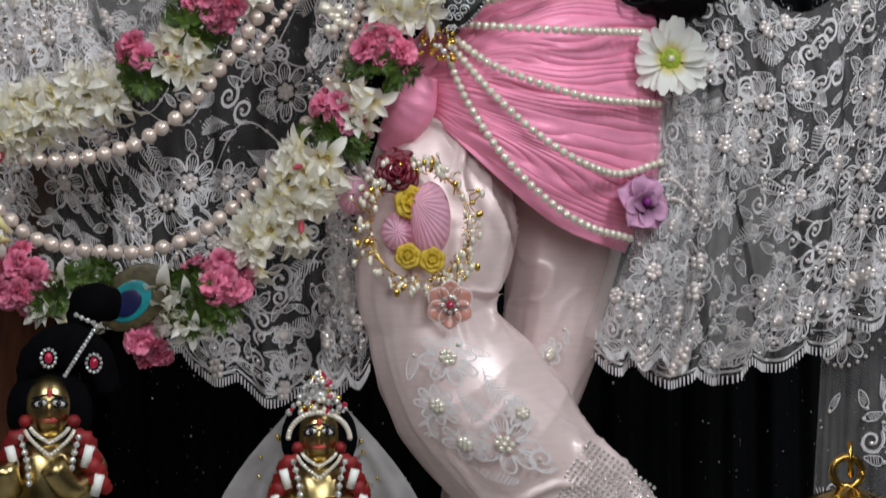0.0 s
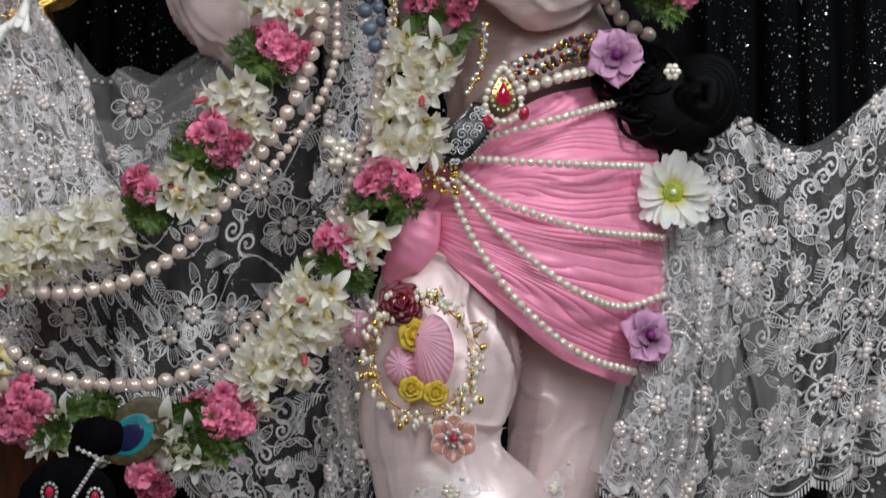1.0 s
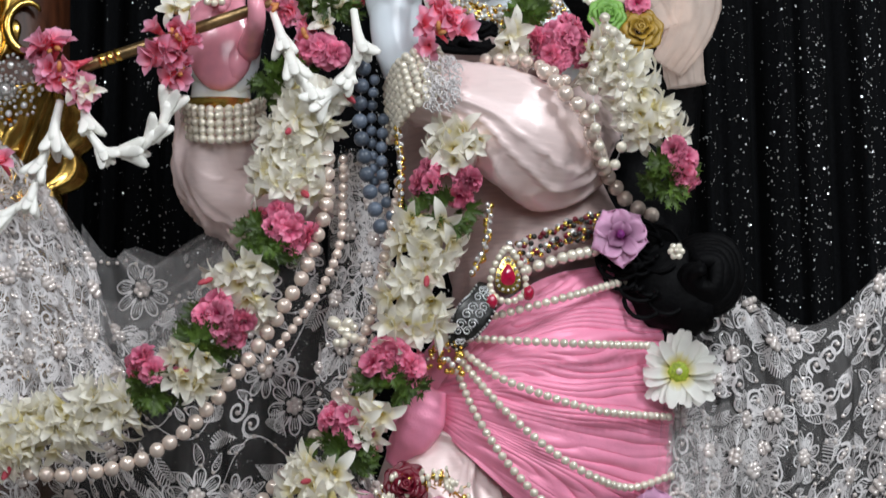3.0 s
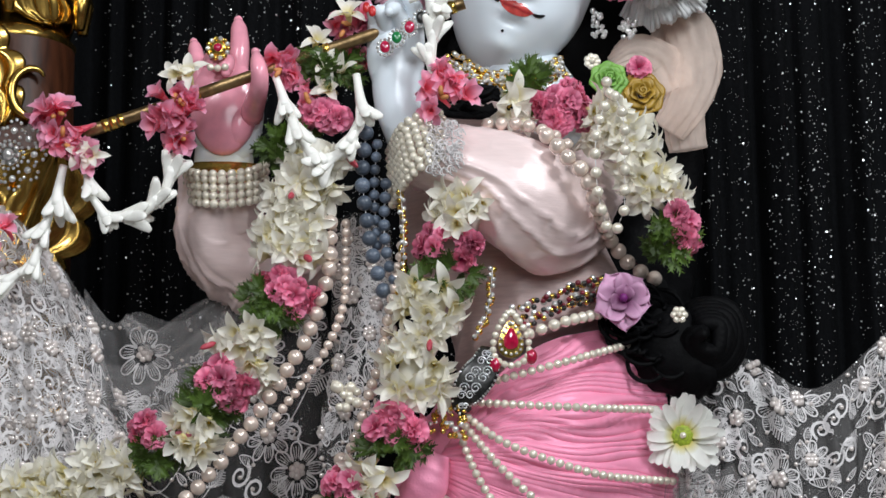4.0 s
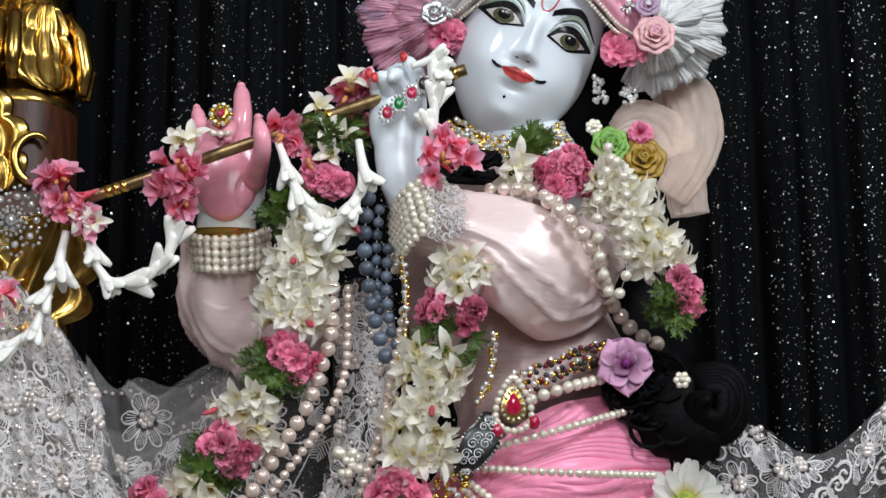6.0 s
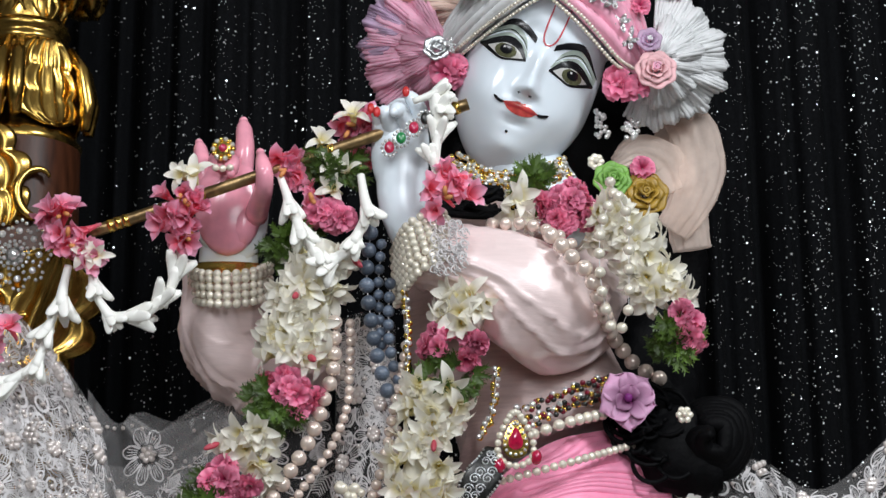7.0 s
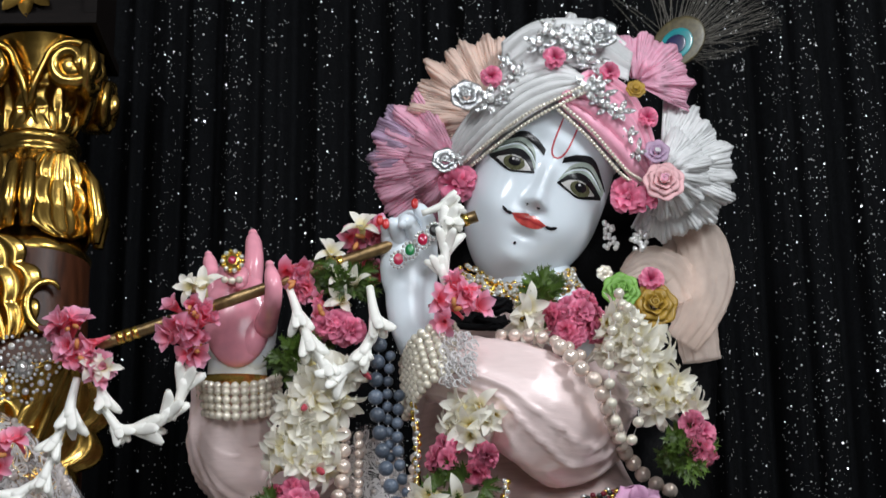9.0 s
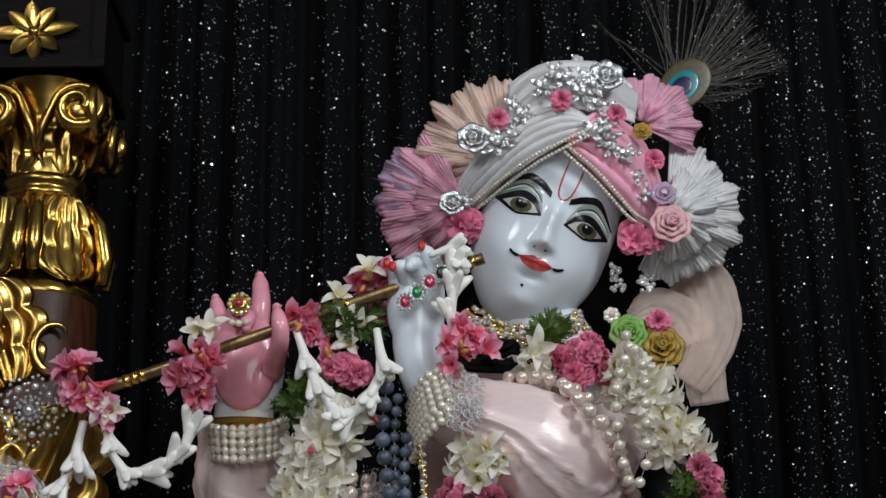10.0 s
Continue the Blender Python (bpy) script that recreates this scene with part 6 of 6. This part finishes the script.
for k in range(6):
    m = Matrix.Translation(q) @ Matrix.Rotation(math.pi / 2, 4, "X") @ Matrix.Rotation(k * math.pi / 3 + 0.5, 4, "Z")
    rows = petal(0.0185, 0.0098, 0.4, 0, 0.004, 0.35, 7)
    s = Shape().sheet([[m @ p for p in r] for r in rows])
    pt = thick(part("petal", s, PEACHGLASS, pf), 0.0008)
    part("rim", Shape().tube([m @ r[0] for r in rows] + [m @ r[2] for r in rows[::-1]], 0.0007, 5), THREAD, pt)
for k in range(8):
    part("stone", Shape().ball(q + Vector((math.cos(k * 0.785) * 0.0068, -0.006, math.sin(k * 0.785) * 0.0068)), 0.0022, 0, 2), CRYSTAL, pf)
part("heart", Shape().ball(q - Vector((0, 0.007, 0)), 0.004, 0, 2), RUBY, pf)
part("stem", Shape().tube([q + Vector((0.006, 0, 0.02)), q + Vector((0.008, -0.004, 0.045))], 0.0007, 5), FOIL, pf)
cuff = thing("crystal_anklet", "wide anklet of rhinestone mesh at the trouser hem", "anklet")
for i in range(15):
    for j in range(16):
        x, z = (16.8, -23.2)
        part("stone", Shape().ball(at(x - 2.6 + 0.45 * i - 0.30 * j + 2.2, z + 2.4 - 0.42 * j - 0.32 * i + 2.0, -9.5 - 0.9 * math.sin(math.pi * j / 15)), 0.0021, 0, 1), CRYSTAL, cuff)
slc = thing("lace_cuff", "frilled silver lace cuff at the flute arm's sleeve", "cuff")
s = Shape()
for k in range(100):
    x, z = (1.5, 47.9)
    o = at(x + rnd(-1.7, 1.7), z + rnd(-2.8, 2.6), -16.8 + rnd(-0.4, 0.6))
    s.tube([o + Vector((0.004 * math.cos(t) * rnd(0.6, 1), -0.001 * t, 0.004 * math.sin(t))) for t in np.linspace(0, 5, 8)], 0.0006, 4, caps=False)
part("frill", s, THREAD, slc)

# ---- gilded column ----
column = thing("gilded_column", "brown wooden column with gilded acanthus capital and mounts", "column")
CX, CZ, CD = -42.4, 70.3, 15.0
Z0 = at(0, CZ, CD).z
AX = at(CX, CZ, CD)


def revolve(profile, segs=40):
    return Shape().sheet([[(AX.x + r / 100 * math.cos(a), AX.y + r / 100 * math.sin(a), Z0 + z / 100) for a in np.linspace(0, 2 * math.pi, segs, endpoint=False)] for z, r in profile], 0, True)


part("shaft", revolve([(-13, 6.6), (-30, 6.9), (-60, 7.1), (-100 * (Z0 - ALTAR), 7.2)]), WOOD, column, "polished red-brown wooden shaft")
part("neck_ring", revolve([(1.6, 3.8), (1.4, 4.6), (0.6, 5.0), (0.2, 4.6), (-0.2, 4.4), (-0.6, 4.9), (-1.2, 4.6), (-1.6, 4.0)]), GOLD, column)
part("lower_bell", revolve([(-1.2, 4.2), (-3, 4.8), (-6, 5.0), (-9, 5.0), (-11.5, 5.6), (-12.6, 6.8), (-13.2, 6.6)]), GOLD, column)
part("upper_bell", revolve([(12.5, 6.0), (9, 4.4), (5, 3.8), (3, 4.2), (1.6, 4.0)]), GOLD, column)


def acanthus(L, w, flare, ribs=5):
    """A lobed leaf with fanned flutes, rising along z and curling outwards along -y."""
    rows = []
    for i in range(40):
        t = i / 39
        lobe = abs(math.sin(t * math.pi * 3.5)) ** 0.6
        ww = w * (0.62 + 0.5 * math.sin(math.pi * min(1, t * 1.05))) * (0.80 + 0.28 * lobe) * (1 if t < 0.8 else max(0.08, math.cos((t - 0.8) / 0.2 * 1.5)))
        z = L * (t - 0.9 * max(0, t - 0.80) ** 1.4)
        row = []
        for q in np.linspace(-1, 1, 31):
            flute = 0.30 * math.cos(abs(q) ** 0.8 * ribs * math.pi - 1.2 * t) * (1 - 0.6 * t) * min(1, 3 * (1 - abs(q)) + 0.3)
            rib = 0.45 * math.exp(-(q / 0.10) ** 2)
            row.append(Vector((q * ww, -flare * t ** 2.6 * (1 - 0.25 * q * q) - flute - rib + 0.8 * q * q, z - 0.6 * abs(q) ** 1.5 * (1 - lobe) * 0.2)))
        rows.append(row)
    s = Shape().sheet(rows)
    s.v = [tuple(c / 100 for c in p) for p in s.v]
    return s.mesh("acanthus_leaf", GOLD)


leafA, leafB = acanthus(11.5, 4.2, 2.4, 5), acanthus(8.6, 3.6, 2.4, 4)
for k in range(4):
    a = k * math.pi / 2 + math.pi / 4
    o = part("acanthus_leaf", leafA, None, column)
    thick(o, 0.003).matrix_basis = Matrix.Translation((AX.x, AX.y, Z0 - 0.012)) @ Matrix.Rotation(a, 4, "Z") @ Matrix.Translation((0, -0.050, 0)) @ Matrix.Diagonal((1, 1, -1, 1))
    o = part("acanthus_leaf", leafB, None, column)
    thick(o, 0.003).matrix_basis = Matrix.Translation((AX.x, AX.y, Z0 + 0.018)) @ Matrix.Rotation(a, 4, "Z") @ Matrix.Translation((0, -0.040, 0))
for k in range(8):
    a = (k // 2) * math.pi / 2 + (0.13 if k % 2 else -0.13)
    part("bud_stem", Shape().tube([(Matrix.Rotation(a, 3, "Z") @ Vector((0, -r / 100, z / 100))) + Vector((AX.x, AX.y, Z0)) for z, r in ((-1.5, 5.2), (-4, 6.8), (-8, 7.6), (-11, 7.4))], [0.005, 0.008, 0.010, 0.006], 10), GOLD, column)
for k in range(4):
    a0 = k * math.pi / 2
    for e in (-1, 1):
        m = Matrix.Translation((AX.x, AX.y, Z0 + 0.080)) @ Matrix.Rotation(a0, 4, "Z")
        c = []
        for t in np.linspace(0, 1, 46):
            ang = 2.6 - t * 9.6
            r = 3.1 * (1 - 0.72 * t)
            c.append(m @ Vector((e * (0.047 + r / 100 * math.cos(ang)), -0.060 - 0.012 * t, r / 100 * math.sin(ang))))
        c = [m @ Vector((0, -0.05, -0.045)), m @ Vector((e * 0.006, -0.058, -0.02))] + c
        vol = part("volute", Shape().tube(c, [0.0045 + 0.004 * min(1, i / 20) for i in range(len(c))], 10, 1.6), GOLD, column)
        part("volute_eye", Shape().ball(m @ Vector((e * 0.047, -0.066, 0)), 0.017, 0, 3, (1, 0.5, 1)), GOLD, vol)
# scrolled mounts on the shaft
for j, (dz, sz) in enumerate(((-24, 1.0), (-40, 1.15), (-57, 1.1))):
    for k in range(0 if j == 0 else -1, 3):
        a = 0.22 if k < 0 else -0.10 - k * 0.85 - 0.08 * j
        o = part("acanthus_leaf", leafA, None, column)
        thick(o, 0.003).matrix_basis = Matrix.Translation((AX.x, AX.y, Z0 + dz / 100)) @ Matrix.Rotation(a, 4, "Z") @ Matrix.Translation((0, -0.075, 0)) @ Matrix.Rotation(0.35 if k % 2 else -0.35, 4, "Y") @ Matrix.Scale(sz * 1.2, 4)
        m = Matrix.Translation((AX.x, AX.y, Z0 + (dz + 4) / 100)) @ Matrix.Rotation(a + 0.5, 4, "Z")
        c = [m @ Vector((0.02 * (1 - 0.7 * t) * math.cos(t * 7), -0.076, 0.05 * (0.4 - t) + 0.02 * (1 - 0.7 * t) * math.sin(t * 7))) for t in np.linspace(0, 1, 28)]
        part("scroll", Shape().tube(c, [0.006 * math.sin(math.pi * (0.1 + 0.8 * i / 27)) for i in range(28)], 9), GOLD, column)
block = thing("column_block", "dark carved wooden block with a gilded flower on the column", "column block")
zb = Z0 + 0.128
part("body", box(AX.x - 0.068, AX.x + 0.068, AX.y - 0.068, AX.y + 0.068, zb, zb + 0.115), DARKWOOD, block, smooth=False)
for z in (zb, zb + 0.103):
    part("moulding", box(AX.x - 0.074, AX.x + 0.074, AX.y - 0.075, AX.y + 0.075, z, z + 0.012), DARKWOOD, block, smooth=False)
for x in (-0.074, 0.060):
    part("moulding", box(AX.x + x, AX.x + x + 0.014, AX.y - 0.075, AX.y - 0.060, zb + 0.0125, zb + 0.1025), DARKWOOD, block, smooth=False)
fl = Vector((AX.x - 0.008, AX.y - 0.071, zb + 0.045))
for k in range(8):
    m = Matrix.Translation(fl) @ Matrix.Rotation(math.pi / 2, 4, "X") @ Matrix.Rotation(k * math.pi / 4 + 0.1, 4, "Z")
    part("gilded_petal", Shape().sheet([[m @ p for p in r] for r in petal(0.048 if k % 4 == 0 else 0.034, 0.009, 0.25, 0, 0.004, 0.4, 6)]), GOLD, block)
part("gilded_boss", Shape().ball(fl, 0.007, 0, 2), GOLD, block)


# ---- figurines before the statue ----
def figurine(p, k, dark):
    s = Shape()
    q = lambda dx, dz, d=0.0: at(p[0] + dx * k, p[1] + dz * k, p[2] + d)
    s.ball(q(0, 0), 0.0195 * k, 0, 3, (0.9, 0.9, 1.25))
    s.ball(q(0, -0.2, -1.72 * k), 0.0034 * k, 0, 2, (0.9, 1.2, 2.0))
    s.ball(q(0, -1.15, -1.6 * k), 0.0038 * k, 2, 2, (1.5, 0.7, 0.5))
    for e in (-1, 1):
        s.ball(q(e * 0.78, 0.35, -1.52 * k), 0.0054 * k, 1, 2, (1.35, 0.5, 0.75), Matrix.Rotation(e * 0.2, 3, "Y"))
        s.ball(q(e * 0.78, 0.35, -1.64 * k), 0.0040 * k, 3, 2, (1.3, 0.5, 0.62), Matrix.Rotation(e * 0.2, 3, "Y"))
        s.ball(q(e * 0.78, 0.35, -1.78 * k), 0.0021 * k, 1, 2, (1, 0.5, 1))
        s.ball(q(e * 0.78, 0.98, -1.5 * k), 0.0052 * k, 1, 2, (1.4, 0.4, 0.2), Matrix.Rotation(e * 0.25, 3, "Y"))
    s.ball(q(0, 1.25, -1.62 * k), 0.0022 * k, 2, 2, (0.9, 0.4, 1.8))
    base = at(p[0], p[1], p[2])
    s.tube([q(0, -1.6), q(0, -3)], 0.010 * k, 16)
    s.tube([q(0, -2.6), q(0, -4), q(0, -7), Vector((base.x, base.y, ALTAR))], [0.012 * k, 0.032 * k, 0.030 * k, 0.055 * k], 24, 0.8)
    for e in (-1, 1):
        s.tube(curve([q(e * 2.6, -3.6), q(e * 3.9, -5.6, -1), q(e * (2.0 if e > 0 else 3.6), -7.0, -3), q(e * (0.2 if e > 0 else 4.0), -5.0 if dark else -7.4, -4)], 16), [0.010 * k] * 16, 14)
    return solid("figurine", s, [BRASS, BLACKP, LIP, EYEW], "polished brass figurine standing on the altar before the statue", "statue", "brass figurines")


def dress(p, k, crown, veil):
    q = lambda dx, dz, d=0.0: at(p[0] + dx * k, p[1] + dz * k, p[2] + d)
    h = thing("figurine_hair", "black hair framing the brass figurine's face", "hair")
    part("hair_mass", Shape().ball(q(0, -0.3, 1.0), 0.030 * k, 0, 3, (1.05, 0.65, 1.12)), VELVET, h)
    nk = thing("figurine_necklace", "rows of white seed pearls on the brass figurine", "necklace")
    for r in range(2):
        me = Shape().ball(Vector((0, 0, 0)), 0.0017 * k, 0, 2).mesh("pearl", PEARL)
        for a in np.linspace(-1.25, 1.25, 17 + 3 * r):
            o = part("pearl", me, None, nk)
            o.location = q(math.sin(a) * (1.7 + 0.5 * r), -1.5 - (1.6 + 1.1 * r) * (1 - abs(a) / 1.6), -3.6 - 0.2 * r)
    gl = thing("figurine_garland", "small red and white garland on the brass figurine's shoulders", "garland")
    for e in (-1, 1):
        for i in range(4):
            x, z = e * (2.9 + 0.42 * i), -3.0 - 1.25 * i
            c = curve([q(x - 0.9, z + 0.5 * e, -2.2), q(x, z + 0.35, -3.0), q(x + 0.9, z - 0.5 * e, -2.2)], 12)
            part("red_roll", Shape().tube(c, [0.0062 * k * math.sin(math.pi * (0.12 + 0.76 * j / 11)) ** 0.5 * (1 + 0.2 * math.sin(j * 2.3 + i)) for j in range(12)], 14, 0.8), REDCLOTH, gl, "folded red cloth")
            if i % 2:
                part("white_stick", Shape().tube([q(x - 0.3 * e, z - 0.9, -3.2), q(x + 0.2 * e, z + 0.9, -3.4)], 0.0036 * k, 12), WAX, gl, "white flower stalk")
        strand("figurine_chain", "row of round crystals down the figurine's chest", "necklace", [(p[0] + e * 2.5 * k, p[1] - 2.6 * k, p[2] - 3.4), (p[0] + e * 2.0 * k, p[1] - 4.6 * k, p[2] - 3.8), (p[0] + e * 1.8 * k, p[1] - 6.6 * k, p[2] - 3.8)], 0.26, CRYSTAL, gap=2.3, group="figurine chains", bead="stone")
    ear = thing("figurine_earring", "round red ear ornament beside the brass figurine's face", "earring", "figurine earrings")
    part("bead", Shape().ball(q(-2.1, -1.2, -1.2), 0.0050 * k, 0, 2), REDCLOTH, ear)
    ear = thing("figurine_earring", "round red ear ornament beside the brass figurine's face", "earring", "figurine earrings")
    part("bead", Shape().ball(q(2.1, -1.2, -1.2), 0.0050 * k, 0, 2), REDCLOTH, ear)
    if crown:
        cr = thing("tiara", "small tiara of crystals and garnets on the figurine", "tiara")
        for i in range(120):
            t = rnd(0, 1)
            w = 3.0 * (1 - t) ** 0.8
            part("stone", Shape().ball(q(rnd(-w, w), 2.2 + 4.0 * t, -1.6 + rnd(-0.4, 0.4)), 0.0024 * k * rnd(0.7, 1.5), 0, 1), random.choice((CRYSTAL, CRYSTAL, CRYSTAL, FOIL, PEARL, RUBY)), cr)
        for a in np.linspace(-1.5, 1.5, 26):
            part("pearl", Shape().ball(q(3.0 * math.sin(a), -0.4 + 2.6 * math.cos(a), -1.8), 0.0024 * k, 0, 2), PEARL, cr)
    if veil:
        ve = thing("figurine_veil", "sheer white veil falling from the figurine's crown", "veil")
        rows = []
        for i in range(30):
            t = i / 29
            w = 1.5 + 9.5 * t ** 0.85
            rows.append([q(w * u * (1 + 0.12 * math.sin(math.pi * t)), 4.5 - 13.5 * t - 0.8 * u * u, 0.6 + 1.6 * u * u + 0.5 * math.sin(u * 14) * t) for u in np.linspace(-1, 1, 50)])
        for i in range(26):
            t, u = rnd(0.25, 1), rnd(-0.95, 0.95)
            w = 1.5 + 9.5 * t ** 0.85
            part("gold_dot", Shape().ball(q(w * u, 4.5 - 13.5 * t - 0.8 * u * u, 0.2 + 1.4 * u * u), 0.0018 * rnd(0.7, 1.2), 0, 1), FOIL, ve)
        part("net", Shape().sheet(rows), mat("veil_net", (0.75, 0.70, 0.69), 0.7, alpha=0.4), ve)


random.seed(33)
figurine((-10, -18, -30), 1.0, False)
dress((-10, -18, -30), 1.0, True, True)
figurine((-36.2, -15.2, -30), 1.12, True)
dress((-36.2, -15.2, -30), 1.12, False, False)
capb = thing("figurine_turban", "black turban with jewelled studs on the brass figurine", "turban")
part("roll", cloth_tube([(-38.5, -13.4, -29), (-37.6, -10.4, -30), (-35, -9.2, -30), (-32, -10.3, -29), (-30.3, -13.5, -28)], (0.8, 1.3, 1.9, 1.4, 0.8), 24, 0.8, 0.4, 40), VELVET, capb)
for p in ((-36.3, -10.4, -36), (-31.9, -10.9, -35.5)):
    c = at(*p)
    part("ruby", Shape().ball(c, 0.0042, 0, 2, (0.8, 0.5, 1.1)), RUBY, capb)
    for k in range(12):
        part("stone", Shape().ball(c + Vector((0.0058 * math.cos(k * 0.5236), 0, 0.007 * math.sin(k * 0.5236))), 0.0016, 0, 1), CRYSTAL, capb)
strand("crystal_chain", "thin crystal chain slung across the black turban", "chain", [(-34.7, -12.1, -36), (-33.3, -9.9, -36.5), (-31.7, -7.4, -36)], 0.17, CRYSTAL, gap=1.9, bead="stone")
strand("crystal_chain", "band of crystals under the peacock feather", "chain", [(-33.6, -6.2, -36), (-32.8, -6.6, -36), (-31.9, -7, -36)], 0.2, CRYSTAL, gap=1.9, bead="stone")
part("tuft", cloth_tube([(-33.3, -4.7, -28), (-31.9, -5, -29), (-29.7, -5.2, -28)], (1.2, 1.7, 1.2), 20, 0.8, 0.3, 24), VELVET, capb, "black velvet tuft")
part("tuft", cloth_tube([(-33.0, -5.4, -28), (-33.2, -7.5, -28.5), (-33.6, -9.6, -29)], (1.0, 1.1, 1.4), 16, 0.8, 0.3, 20), VELVET, capb)
lid = thing("gold_urn", "gold domed urn with a ring finial on the altar", "urn")
c = at(*(41.6, -21.8, -25))
part("ring", Shape().tube([c + Vector((0.0125 * math.cos(a), 0, 0.0125 * math.sin(a))) for a in np.linspace(0, 2 * math.pi, 40)], 0.0034, 12), GOLD, lid)
part("pin", Shape().tube([c + Vector((0.0025, -0.002, -0.004)), c + Vector((0.002, -0.001, 0.026))], [0.003, 0.0022], 10), GOLD, lid)
z1 = c.z - 0.012
part("dome", Shape().sheet([[(c.x + r * math.cos(a), c.y + r * math.sin(a), z) for a in np.linspace(0, 2 * math.pi, 40, endpoint=False)] for z, r in ((z1, 0.004), (z1 - 0.006, 0.022), (z1 - 0.014, 0.040), (z1 - 0.03, 0.056), (z1 - 0.06, 0.064), (ALTAR, 0.066))], 0, True), GOLD, lid)
